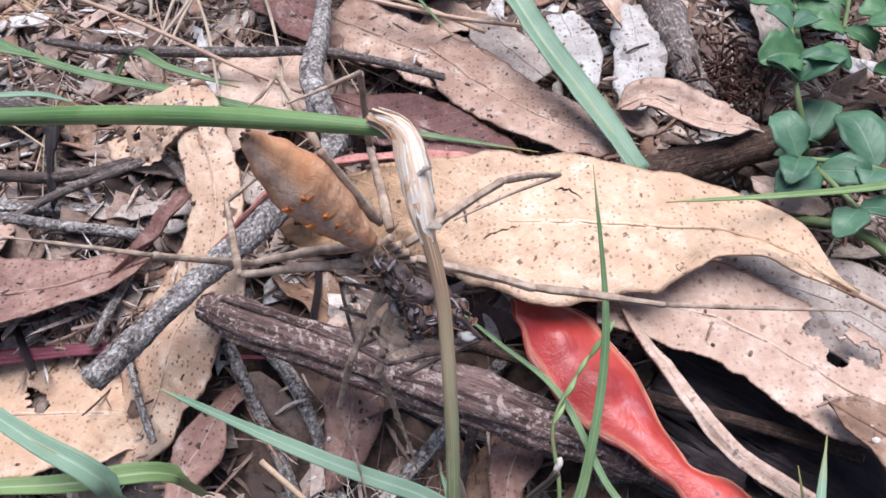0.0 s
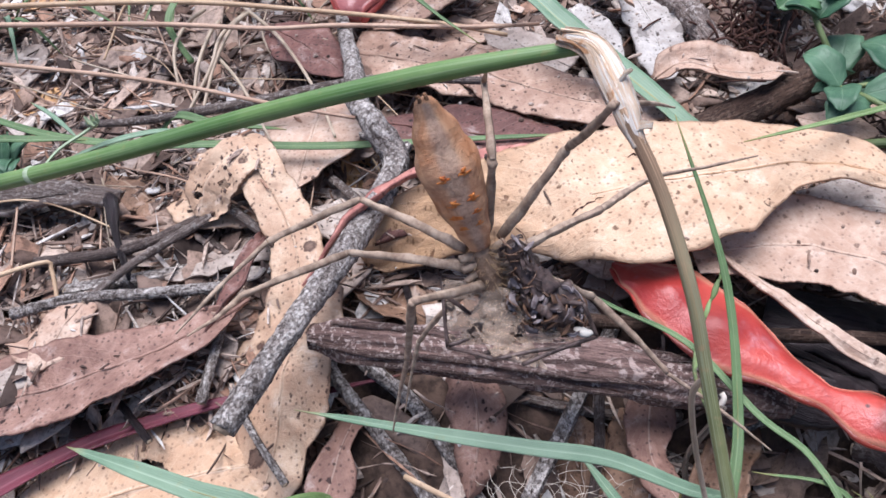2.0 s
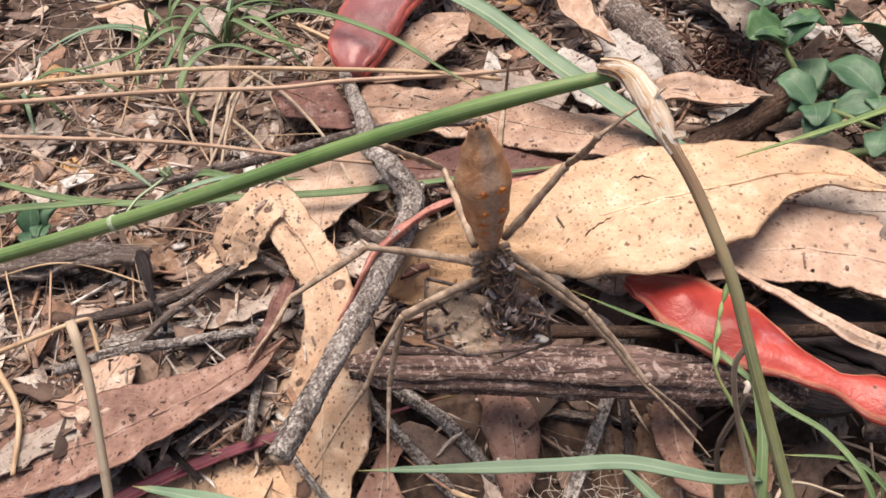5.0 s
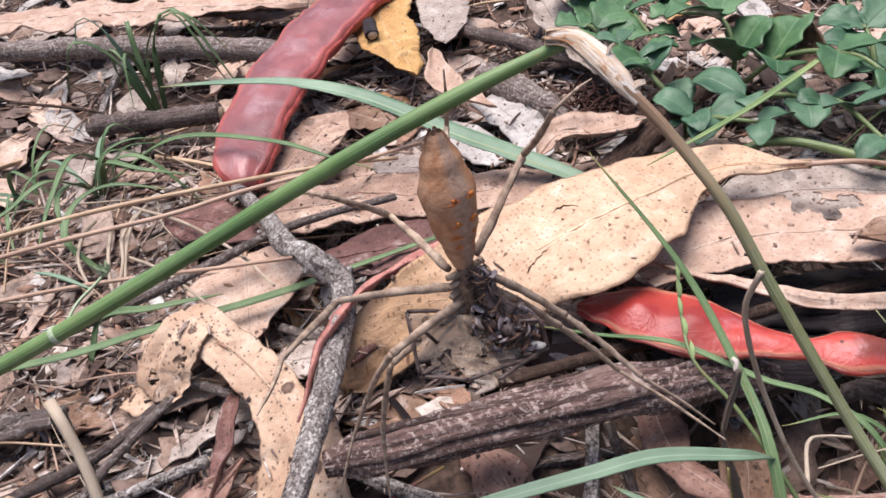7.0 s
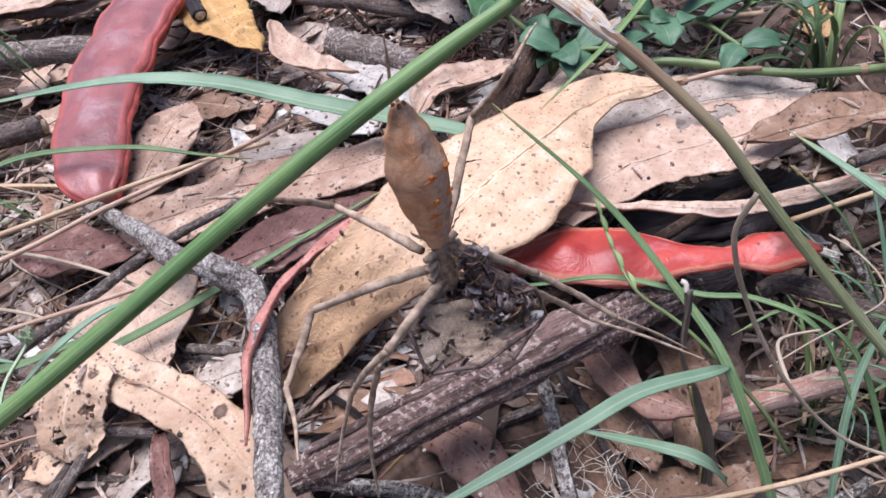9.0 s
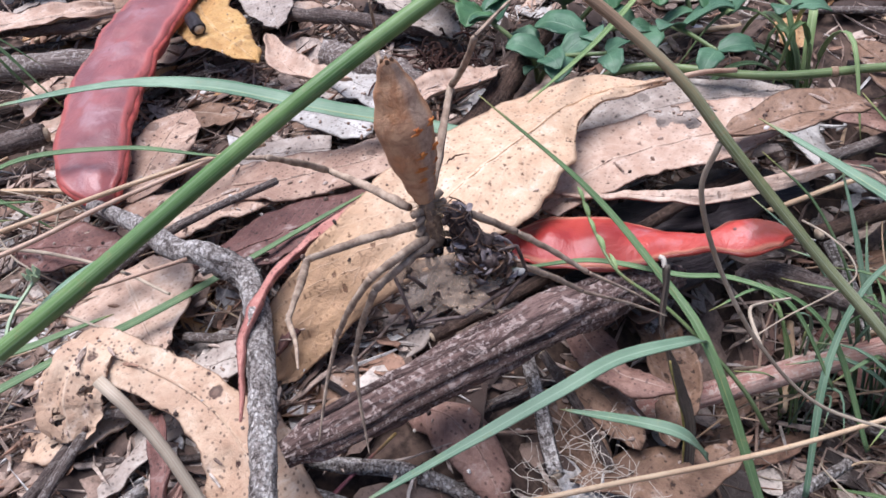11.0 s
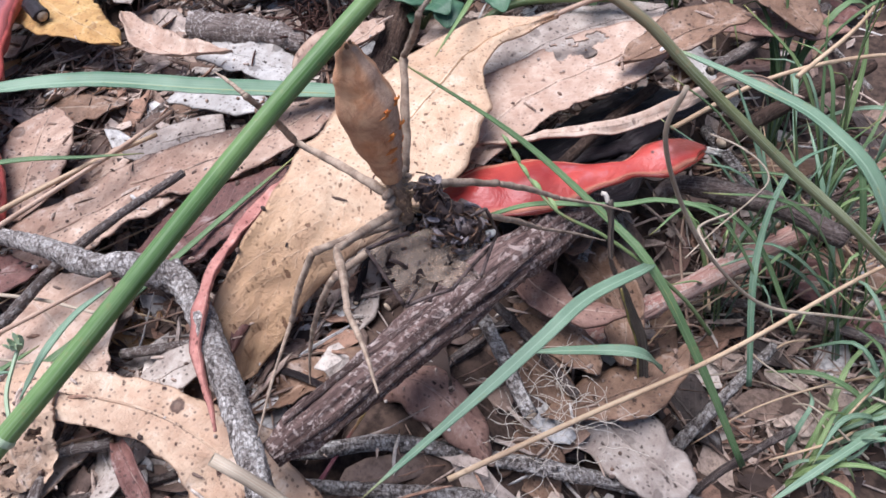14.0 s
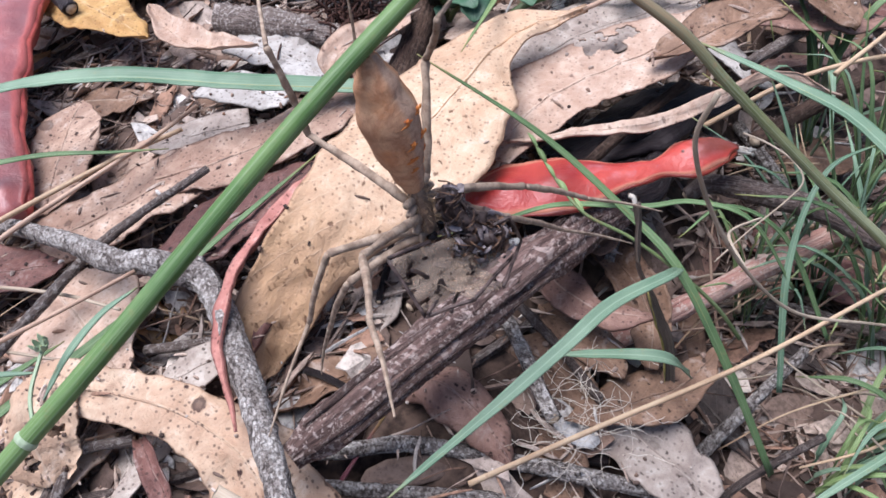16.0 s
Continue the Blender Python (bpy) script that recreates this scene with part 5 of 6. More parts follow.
# dark fibrous clump by the bark
clump = thing("fibre_clump", (60, 133, -6), "clump of dark brown rotting fibres", "litter")
for k in range(150):
    c = Vector((60 + rng.gauss(0, 6), 133 + rng.gauss(0, 6), -7 + rng.uniform(-1, 6)))
    d = Vector((rng.gauss(0, 1.8), rng.gauss(0, 1.8), rng.gauss(0, 1.2)))
    part("fibre", tube([c - d, c + Vector((0, 0, rng.uniform(0, 2))), c + d], rng.uniform(0.14, 0.4), 5, 5, 0.4, k), FIBRE, clump)
# pale hair-like rootlets in the hollow
hair = thing("rootlets", (-3, 35, -17), "tangle of pale hair-like rootlets", "roots")
for k in range(64):
    c = Vector((-5 + rng.gauss(0, 6.0), 34 + rng.gauss(0, 5.5), -17 + rng.uniform(-3, 3)))
    a = rng.uniform(0, 6.28)
    way = [c]
    for _ in range(6):
        a += rng.gauss(0, 0.4)
        c = c + Vector((math.cos(a), math.sin(a), rng.gauss(0.02, 0.35))) * rng.uniform(0.9, 2.2)
        way.append(c)
    part("rootlet", tube(way, 0.055, 16, 4), HAIR, hair)

# ---- the spider ----
TIP = Vector((-18.2, 47.1, 63.3))
WAIST = Vector((-18.0, 45.5, 46.5))
AXIS = (WAIST - TIP).normalized()
BACK = Vector((0.12, -1, 0.1))
BACK = (BACK - AXIS * BACK.dot(AXIS)).normalized()
SIDE = AXIS.cross(BACK)


def spider_skin(name, light, dark, bands=0.0):
    m = Nodes(name)
    p = m.coords()
    u, v, _ = m.split(m.uv)
    n = m.noise(p, 900, 5, 0.7)
    big = m.noise(p, 220, 3)
    col = m.mix(m.step(n, 0.35, 0.7), light, dark)
    col = m.mix(m.step(big, 0.42, 0.7, 0.0, 0.5), col, dark)
    if bands:
        ring = m.math("ABSOLUTE", m.math("SUBTRACT", m.math("FRACT", m.math("MULTIPLY_ADD", u, 2.3, m.math("MULTIPLY", big, 0.6))), 0.5))
        col = m.mix(m.math("MULTIPLY", m.step(ring, 0.08, 0.18, 1.0, 0.0), bands), col, m.mix(0.5, dark, (0.01, 0.008, 0.006, 1)))
    return m.done(col, 0.75, n, 0.6, 0.0002)


def abdomen_skin():
    """UV: x along the abdomen, y round it from the middle of the back."""
    m = Nodes("spider_abdomen")
    p = m.coords()
    u, v, _ = m.split(m.uv)
    n = m.noise(p, 1300, 5, 0.75)
    mid = m.noise(p, 420, 4, 0.7, 0.5)
    big = m.noise(p, 190, 3)
    back = m.math("MINIMUM", v, m.math("SUBTRACT", 1.0, v))
    col = m.mix(m.step(mid, 0.35, 0.65), rgb(236, 188, 148), rgb(198, 146, 112))
    rust = m.math("MULTIPLY", m.step(big, 0.46, 0.62), m.step(back, 0.06, 0.12))
    col = m.mix(m.math("MULTIPLY", rust, 0.5), col, rgb(216, 140, 84))
    edge = m.math("ADD", back, m.math("MULTIPLY_ADD", mid, 0.05, -0.025))
    col = m.mix(m.math("MULTIPLY", m.step(edge, 0.03, 0.08, 1.0, 0.0), 0.6), col, m.mix(m.step(n, 0.35, 0.65), rgb(214, 188, 168), rgb(168, 144, 128)))
    col = m.mix(m.step(edge, 0.2, 0.3, 0.0, 0.5), col, rgb(190, 142, 110))
    ring = m.math("ABSOLUTE", m.math("SUBTRACT", m.math("FRACT", m.math("MULTIPLY_ADD", u, 7.0, m.math("MULTIPLY", mid, 0.5))), 0.5))
    col = m.mix(m.step(ring, 0.0, 0.12, 0.1, 0.0), col, rgb(78, 54, 42))
    col = m.mix(m.step(n, 0.58, 0.7, 0.0, 0.3), col, rgb(104, 78, 60))
    col = m.mix(m.step(n, 0.3, 0.4, 0.3, 0.0), col, rgb(200, 174, 146))
    return m.done(col, 0.85, m.math("MULTIPLY_ADD", mid, 1.2, n), 0.9, 0.0003)


SKIN_ABDOMEN = abdomen_skin()
SKIN = spider_skin("spider_brown", rgb(164, 124, 94), rgb(112, 80, 58))

SKIN_HEAD = spider_skin("spider_head", rgb(176, 148, 124), rgb(110, 86, 70))
SKIN_LEG = spider_skin("spider_leg", rgb(200, 178, 156), rgb(148, 124, 106), 0.4)
ORANGE = plain("orange_mark", rgb(240, 158, 84), rgb(204, 112, 58), 900, 0.6)
PALE = plain("pale_flank", rgb(198, 168, 130), rgb(158, 124, 92), 900, 0.7)
DARK_EYE = plain("dark_eye", rgb(30, 22, 20), rgb(16, 12, 12), 900, 0.2, 0.05)
girth = knots([(0, 0.9), (0.05, 1.35), (0.2, 2.35), (0.42, 3.1), (0.64, 2.75), (0.86, 1.85), (1, 1.2)])
spider = thing("spider", TIP, "long-bodied brown net-casting spider hanging head down by long thin legs", "spider")


def skin_at(s, a, k=1.0):
    """A place on the abdomen: s along it (0 to 1), a degrees from the middle of the back."""
    r = girth(s) * k * (1 + 0.06 * math.exp(-(((s - 0.36) / 0.07) ** 2)) * abs(math.sin(radians(a))))
    return TIP + AXIS * (s * 17.0) + (BACK * math.cos(radians(a)) + SIDE * math.sin(radians(a))) * r


def patch(s0, s1, a0, a1, k, ns, na, rag=0.0, seed=0):
    """A raised patch of the abdomen's skin."""
    top = [skin_at(s0 + (s1 - s0) * i / ns, (a0 + (a1 - a0) * j / na) * (1 + rag * noise.noise(Vector((i * 0.5, seed, j * 0.2)))), k) for i in range(ns + 1) for j in range(na + 1)]
    low = [skin_at(s0 + (s1 - s0) * i / ns, a0 + (a1 - a0) * j / na, 0.9) for i in range(ns + 1) for j in range(na + 1)]
    n, w, faces = len(top), na + 1, []
    for i in range(ns):
        for j in range(na):
            q = (i * w + j, i * w + j + 1, (i + 1) * w + j + 1, (i + 1) * w + j)
            faces += [q, tuple(n + x for x in reversed(q))]
        for j in (0, na):
            faces.append((i * w + j, (i + 1) * w + j, n + (i + 1) * w + j, n + i * w + j))
    for i in (0, ns):
        for j in range(na):
            faces.append((i * w + j, i * w + j + 1, n + i * w + j + 1, n + i * w + j))
    return top + low, faces, [(0, 0)] * (2 * n)


abd = [skin_at(i / 34, 360 * j / 28, 1 + 0.035 * noise.noise(Vector((i * 0.5, math.cos(j * 0.224) * 2, 3)))) for i in range(35) for j in range(29)]
abd_faces = [(i * 29 + j, i * 29 + j + 1, (i + 1) * 29 + j + 1, (i + 1) * 29 + j) for i in range(34) for j in range(28)]
abd += [TIP + AXIS * -0.5, TIP + AXIS * 17.3]
abd_faces += [(len(abd) - 2, j + 1, j) for j in range(28)] + [(len(abd) - 1, 34 * 29 + j, 34 * 29 + j + 1) for j in range(28)]
abdomen = part("abdomen", (abd, abd_faces, [(i / 34, j / 28) for i in range(35) for j in range(29)] + [(0, 0.3), (1, 0.3)]), SKIN_ABDOMEN, spider, "brown velvety abdomen with a greyish stripe")
for s in (-1, 1):
    for u, k in ((0.4, 1.0), (0.58, 1.15)):
        a, b = skin_at(u, 19 * s, 0.97), skin_at(u - 0.02, 20 * s, 1.15)
        part("tubercle", tube([a, b, b + AXIS * -0.25], lambda w: 0.22 * k * (1 - 0.6 * w), 6, 7), ORANGE, abdomen, "orange pointed tubercle")
        part("orange_mark", patch(u - 0.018, u + 0.026, 14 * s, 25 * s, 1.035, 5, 4, 1.2, u), ORANGE, abdomen, "orange mark")
    for u in (0.68, 0.78):
        part("orange_mark", patch(u - 0.014, u + 0.018, 19 * s, 31 * s, 1.03, 5, 4, 1.2, u + s), ORANGE, abdomen, "orange mark")
for a in (40, 140, 220, 320):
    b = TIP + (BACK * math.cos(radians(a)) + SIDE * math.sin(radians(a))) * 0.5
    part("spinneret", tube([b + AXIS * 0.4, b - AXIS * 0.1, b - AXIS * 0.5], lambda w: 0.36 * (1 - 0.5 * w), 6, 7), SKIN, spider)
head_line = [WAIST - AXIS * 0.4, WAIST + AXIS * 1.2, WAIST + AXIS * 3.4, WAIST + AXIS * 5.8, WAIST + AXIS * 7.6]
head = part("cephalothorax", tube(head_line, knots([(0, 0.6), (0.2, 1.15), (0.45, 1.6), (0.75, 1.5), (1, 1.0)]), 30, 18, 0.14, 4, 0.8, 0.1), SKIN_HEAD, spider, "hairy grey-brown head and chest")
hr = random.Random(41)
bristles = []
for k in range(150):
    u, a = hr.uniform(0.3, 5.6), hr.uniform(0, 360)
    o = BACK * math.cos(radians(a)) + SIDE * math.sin(radians(a))
    c = WAIST + AXIS * u + o * 0.95
    bristles.append(tube([c, c + o * hr.uniform(0.4, 0.8) + AXIS * hr.uniform(-0.1, 0.2), c + o * hr.uniform(0.8, 1.3) + AXIS * hr.uniform(-0.2, 0.5)], lambda w: 0.045 * (1 - 0.7 * w), 3, 4))
part("bristles", joined(bristles), PALE, head, "short pale bristles")
for s in (-1, 1):
    for k in range(4):
        c = WAIST + AXIS * (1.4 + 0.9 * k) + SIDE * (0.85 * s)
        o = (SIDE * s + AXIS * (0.3 * k - 0.5) + BACK * 0.15).normalized()
        part("coxa", tube([c - o * 0.5, c + o * 0.8, c + o * 1.9 + AXIS * 0.2], lambda w: 0.52 - 0.1 * w, 10, 9, 0.25, k + s), SKIN_LEG, head, "stout leg base")
for s in (-1, 1):
    e = WAIST + AXIS * 7.0 + SIDE * (0.85 * s) + BACK * 0.9
    part("eye", tube([e - AXIS * 0.5, e, e + AXIS * 0.5], lambda w: 0.7 * math.sin(math.pi * min(0.96, max(0.04, w))) ** 0.5, 8, 10), DARK_EYE, head, "large dark eye")
    e = WAIST + AXIS * 7.2 + SIDE * (0.6 * s) - BACK * 0.4
    part("jaw", tube([e, e + AXIS * 1.4, e + AXIS * 2.4 - SIDE * (0.3 * s)], lambda w: 0.6 * (1 - 0.6 * w), 8, 8), SKIN_HEAD, head)
    e = WAIST + AXIS * 6.2 + SIDE * (1.4 * s)
    part("palp", tube([e, e + SIDE * (1.2 * s) + AXIS * 1.6 + BACK * 0.6, e + SIDE * (0.4 * s) + AXIS * 3.6 + BACK * 1.0], 0.34, 10, 7), SKIN_LEG, head)
LENGTHS = {"A1": (14, 12, 13), "A2": (14, 13, 12), "B": (12, 12, 14), "C": (12, 12, 14), "D": (13, 12, 11), "E1": (13, 13, 14), "E2": (13, 13, 16), "U": (12, 11, 8)}
SEGMENTS = {}
for leg, lengths in LENGTHS.items():
    for k, (length, thick, name) in enumerate(zip(lengths, (0.56, 0.44, 0.28), ("femur", "tibia", "tarsus"))):
        f = knots([(0, 0.8), (0.1, 1.0), (0.5, 0.9), (0.9, 0.75), (0.96, 0.95), (1, 0.7)]) if k < 2 else knots([(0, 1.0), (0.6, 0.7), (1, 0.35)])
        verts, faces, uvs = tube([(0, 0, 0), (0, length * 0.5, 0.25), (0, length, 0)], lambda w: thick * f(w), 26, 9, 0.34, k + length, 1.0, 0.25)
        ob = new(name, mesh_of(name, verts, faces, SKIN_LEG, uvs))
        ob.parent = spider
        SEGMENTS[leg, k] = ob

# ---- the prey in its jaws ----
PREY_DARK = plain("prey_dark", rgb(118, 100, 94), rgb(44, 35, 34), 700, 0.35, 0.8)


def membrane_material():
    m = Nodes("prey_membrane")
    p = m.coords()
    big = m.noise(p, 480, 4, 0.7, 0.6)
    fine = m.noise(p, 1600, 4, 0.7)
    dark = m.math("MAXIMUM", m.step(big, 0.55, 0.62), m.step(fine, 0.6, 0.7, 0.0, 0.7))
    col = m.mix(dark, rgb(196, 172, 150), rgb(50, 38, 34))
    m.put(m.math("MULTIPLY_ADD", dark, 0.5, 0.42), m.shader.inputs["Alpha"])
    return m.done(col, 0.35, big, 0.8, 0.0004)


PREY_PALE = membrane_material()
PREY_GREY = plain("prey_grey", rgb(176, 164, 164), rgb(92, 80, 80), 700, 0.28, 0.8)
PREY_BROWN = plain("prey_brown", rgb(142, 110, 88), rgb(72, 52, 42), 700, 0.4, 0.8)
prey = thing("prey", TIP, "crumpled dark insect with thin legs held in the spider's jaws", "insect")
pr = random.Random(31)
NECK = [(-16.5, 42.6, 45.4), (-16.2, 42.0, 43.4), (-15.8, 41.2, 41.2), (-15.3, 40.4, 39.2)]
LUMP = [(-17.4, 41.4, 39.2), (-15.9, 40.6, 38.2), (-14.2, 39.6, 37.0), (-12.7, 38.6, 35.9)]
part("body", tube(NECK, knots([(0, 0.7), (0.15, 1.2), (0.6, 1.4), (1, 1.8)]), 40, 22, 0.45, 5, 1.0, 0.3, 0.5), PREY_DARK, prey)
part("body", tube(LUMP, knots([(0, 0.9), (0.2, 2.0), (0.55, 2.6), (0.85, 2.0), (1, 0.8)]), 46, 26, 0.5, 8, 0.9, 0.35, 0.45), PREY_DARK, prey)
neck_line, lump_line = spline(NECK, 40)[0], spline(LUMP, 40)[0]
for k in range(290):
    on_neck = k % 3 == 0
    line = neck_line if on_neck else lump_line
    f = pr.random()
    c = line[int(f * 40)]
    o = Vector((pr.gauss(0, 1), pr.gauss(0, 1), pr.gauss(0, 1))).normalized()
    reach = (1.1 + 0.4 * f if on_neck else 0.8 + 1.8 * math.sin(math.pi * min(0.95, 0.1 + 0.85 * f))) * pr.uniform(0.85, 1.2)
    c = c + o * reach
    d = (o.cross(Vector((pr.gauss(0, 1), pr.gauss(0, 1), pr.gauss(0, 1))))).normalized() * pr.uniform(0.35, 1.1)
    if k % 5 < 3:
        w = pr.uniform(0.12, 0.42)
        part("crumpled_skin", sheet([c - d, c + o * pr.uniform(0.05, 0.4), c + d], lambda u: w * OVAL(u), lambda u: w * OVAL(u), 0.08, ripple=0.6, torn=0.5, crumple=0.35, cup=pr.uniform(-0.6, 0.6), nu=10, nv=6, seed=k, roll=pr.uniform(0, 180)), (PREY_DARK, PREY_GREY, PREY_BROWN)[k % 3 if k % 4 else 1], prey)
    else:
        part("fibre", tube([c - d * 1.3, c + o * pr.uniform(0.05, 0.5), c + d * 1.3], lambda w: 0.11 * (1 - 0.5 * w), 7, 5, 0.3, k), PREY_BROWN if k % 2 else PREY_DARK, prey)
part("silk_blob", tube([(-13.2, 37.6, 35.9), (-12.2, 37.2, 35.2), (-11.4, 37.2, 35.0)], lambda w: 0.5 * math.sin(math.pi * min(0.95, max(0.05, w))) ** 0.5, 8, 9, 0.3), SEED_WHITE, prey, "small white drop")
for way in (((-20, 43, 40.5), (-24.9, 45.2, 41.6), (-26.6, 40, 36.2), (-22, 36.6, 36.0), (-13, 36.5, 34.5)), ((-19.5, 43, 39), (-23.2, 41.6, 38.4), (-24.8, 42.0, 41.4)), ((-17, 41.5, 38.5), (-21.5, 40.5, 35.8), (-26.4, 39.8, 36.6)), ((-15, 40, 38), (-11.5, 38, 38.5), (-11.2, 37, 34.4), (-19.2, 34.4, 36.4)), ((-17.5, 42, 37.5), (-20.5, 40, 33.6), (-24, 38.5, 35.0))):
    for a, b in zip(way, way[1:]):
        part("thin_leg", tube([a, (Vector(a) + Vector(b)) / 2 + Vector((0, 0, 0.2)), b], 0.24, 8, 6, 0.1), PREY_DARK, prey)


def membrane(a, b, c, d, name, label, seed, n=18):
    """A thin crumpled skin stretched between four corners."""
    a, b, c, d = (Vector(p) for p in (a, b, c, d))
    nor = (b - a).cross(d - a).normalized()
    top, low, faces, uvs = [], [], [], []
    for i in range(n + 1):
        for j in range(n + 1):
            u, v = i / n, j / n
            p = a.lerp(b, u).lerp(d.lerp(c, u), v)
            p = p + nor * (1.1 * noise.noise(Vector((u * 3, v * 3, seed))) + 0.45 * noise.noise(Vector((u * 8, v * 8, seed))))
            top.append(p + nor * 0.04)
            low.append(p - nor * 0.04)
            uvs.append((u, v))
    m, w = len(top), n + 1
    for i in range(n):
        for j in range(n):
            if noise.noise(Vector((i * 0.45, j * 0.45, seed + 3))) > 0.42:
                continue
            q = (i * w + j, (i + 1) * w + j, (i + 1) * w + j + 1, i * w + j + 1)
            faces += [q, tuple(m + x for x in reversed(q))]
    part(name, (top + low, faces, uvs + uvs), PREY_PALE, prey, label)


membrane((-24.9, 45.0, 41.4), (-26.4, 40.0, 36.4), (-13.4, 36.8, 34.8), (-14.4, 40.2, 39.0), "membrane", "pale translucent crumpled membrane with dark specks", 3)
membrane((-23.5, 41.5, 38.6), (-22.0, 37.0, 35.8), (-17.0, 35.4, 33.4), (-18.2, 39.0, 36.8), "membrane", "pale translucent crumpled membrane with dark specks", 8)

# ---- loose litter ----
def free_spot(r, x0, x1, y0, y1):
    return r.uniform(x0, x1), r.uniform(y0, y1)


def scatter_leaves():
    """Small fallen leaves that lie low on the soil, below the larger ones."""
    r = random.Random(17)
    looks = ["pink", "rose", "brown", "grey", "white", "pink", "dark", "brown", "red", "ochre", "grey", "brown"]
    labels = {"pink": "pale brown dry leaf on the soil", "rose": "reddish brown dry leaf on the soil", "brown": "brown dry leaf on the soil", "grey": "grey weathered leaf on the soil", "dark": "dark rotten leaf on the soil", "white": "bleached leaf on the soil", "red": "dark red-brown leaf on the soil", "ochre": "orange-brown dry leaf on the soil"}
    kinds = []
    for k, look_of in enumerate(looks):
        L, w = r.uniform(20, 40), r.uniform(8, 14)
        b = r.uniform(-5, 5)
        kinds.append(dead_leaf_thing([(0, 0, 0), (L * 0.35, b * 0.7, r.uniform(0.5, 1.8)), (L * 0.7, b, r.uniform(0, 1.5)), (L, 0, 0)], w, look_of, labels[look_of], form=(GUM, OVAL, TORN)[k % 3], ripple=1.1, rag=0.15, cup=r.uniform(-0.2, 0.35), nu=30, nv=10, torn=0.6, crumple=1.0, seed=300 + k, rib=k % 2 == 0))
    spots = []
    for _ in range(3000):
        x, y = free_spot(r, -170, 190, -60, 400)
        if all((x - a) ** 2 + (y - b) ** 2 > 17**2 for a, b in spots):
            spots.append((x, y))
        if len(spots) > 260:
            break
    for k, (x, y) in enumerate(spots):
        low = 1.2 if -100 < x < 90 and 20 < y < 190 else 2.0
        m = pose(x * MM, y * MM, (ground_height(x, y) + low) * MM, r.uniform(-9, 9), r.uniform(-9, 9), r.uniform(0, 360))
        if k < len(kinds) and -50 < x < 60 and y < 90:
            m.translation = ((140 + 3 * k) * MM, 300 * MM, m.translation.z)
        # the hollow draws darker kinds, so its shade is partly in the leaf colours
        low_kinds, high_kinds = (2, 6, 8, 7, 11, 1), (0, 3, 5, 9, 10, 7, 4, 0, 5)
        pool = low_kinds if (y < 56 and x > -20) or (y < 84 and -45 < x < 40) else high_kinds if y > 84 else tuple(range(len(kinds)))
        if k < len(kinds):
            kinds[k].matrix_basis = m
        else:
            copy_thing(kinds[pool[k % len(pool)]], m)


def scatter_twigs():
    r = random.Random(23)
    kinds = []
    for k in range(12):
        L = r.uniform(16, 42)
        look_of = ("grey", "dark", "brown", "straw", "lichen", "black")[k % 6]
        kinds.append(stick_thing([(0, 0, 0), (L * 0.4, r.uniform(-2, 2), r.uniform(0, 1)), (L, r.uniform(-2, 2), 0)], r.uniform(0.45, 1.5), look_of, {"grey": "small grey twig on the litter", "dark": "small dark twig on the litter", "brown": "small brown twig on the litter", "straw": "short pale straw on the litter", "lichen": "small twig flecked with lichen", "black": "small blackish twig on the litter"}[look_of], name="twig", category="twig", group="loose twigs", n=18, sides=7, seed=400 + k))
    for k in range(230):
        x, y = free_spot(r, -165, 185, -50, 380)
        m = pose(x * MM, y * MM, (ground_height(x, y) + r.uniform(1.0, 3.4)) * MM, 0, r.uniform(-7, 7), r.uniform(0, 360))
        if k < len(kinds):
            kinds[k].matrix_basis = m
        else:
            copy_thing(kinds[k % len(kinds)], m)


def bits_on_leaves(skins):
    """Grains of soil and leaf that have fallen on the leaves."""
    r = random.Random(61)
    shapes = []
    for _ in range(420):
        skin = r.choice(skins)
        c = r.choice(skin) + Vector((0, 0, 0.1))
        a = r.uniform(0, 6.28)
        d = Vector((math.cos(a), math.sin(a), r.gauss(0, 0.15))) * r.choice((0.2, 0.3, 0.4, 0.6, 1.2, 2.2))
        w = r.uniform(0.1, 0.34)
        shapes.append(tube([c - d, c + Vector((0, 0, 0.12)), c + d], lambda u: w * (0.5 + math.sin(math.pi * min(0.95, max(0.05, u)))), 3, 6, 0.5, a))
    ob = new("leaf_grains", mesh_of("leaf_grains", *joined(shapes)[:2], LITTER, None, True))
    tagged(ob, "grains of soil and leaf on the dry leaves", "litter", kind="stuff")


def loose_straws():
    r = random.Random(67)
    for k in range(44):
        x, y = r.uniform(-115, -25), r.uniform(105, 200)
        a = r.choice((r.gauss(1.9, 0.3), r.gauss(2.8, 0.25), r.uniform(0, 3.14)))
        d = Vector((math.cos(a), math.sin(a), r.gauss(0, 0.04))) * r.uniform(12, 32)
        c = Vector((x, y, ground_height(x, y) + r.uniform(5, 11)))
        straw([c - d - Vector((0, 0, 3)), c + Vector((r.gauss(0, 2), r.gauss(0, 2), 0.6)), c + d - Vector((0, 0, 3))], r.uniform(0.14, 0.32), r.choice(("straw", "tendril", "orange", "tendril")), "thin dry grass straw on the litter", 70 + k, 24)


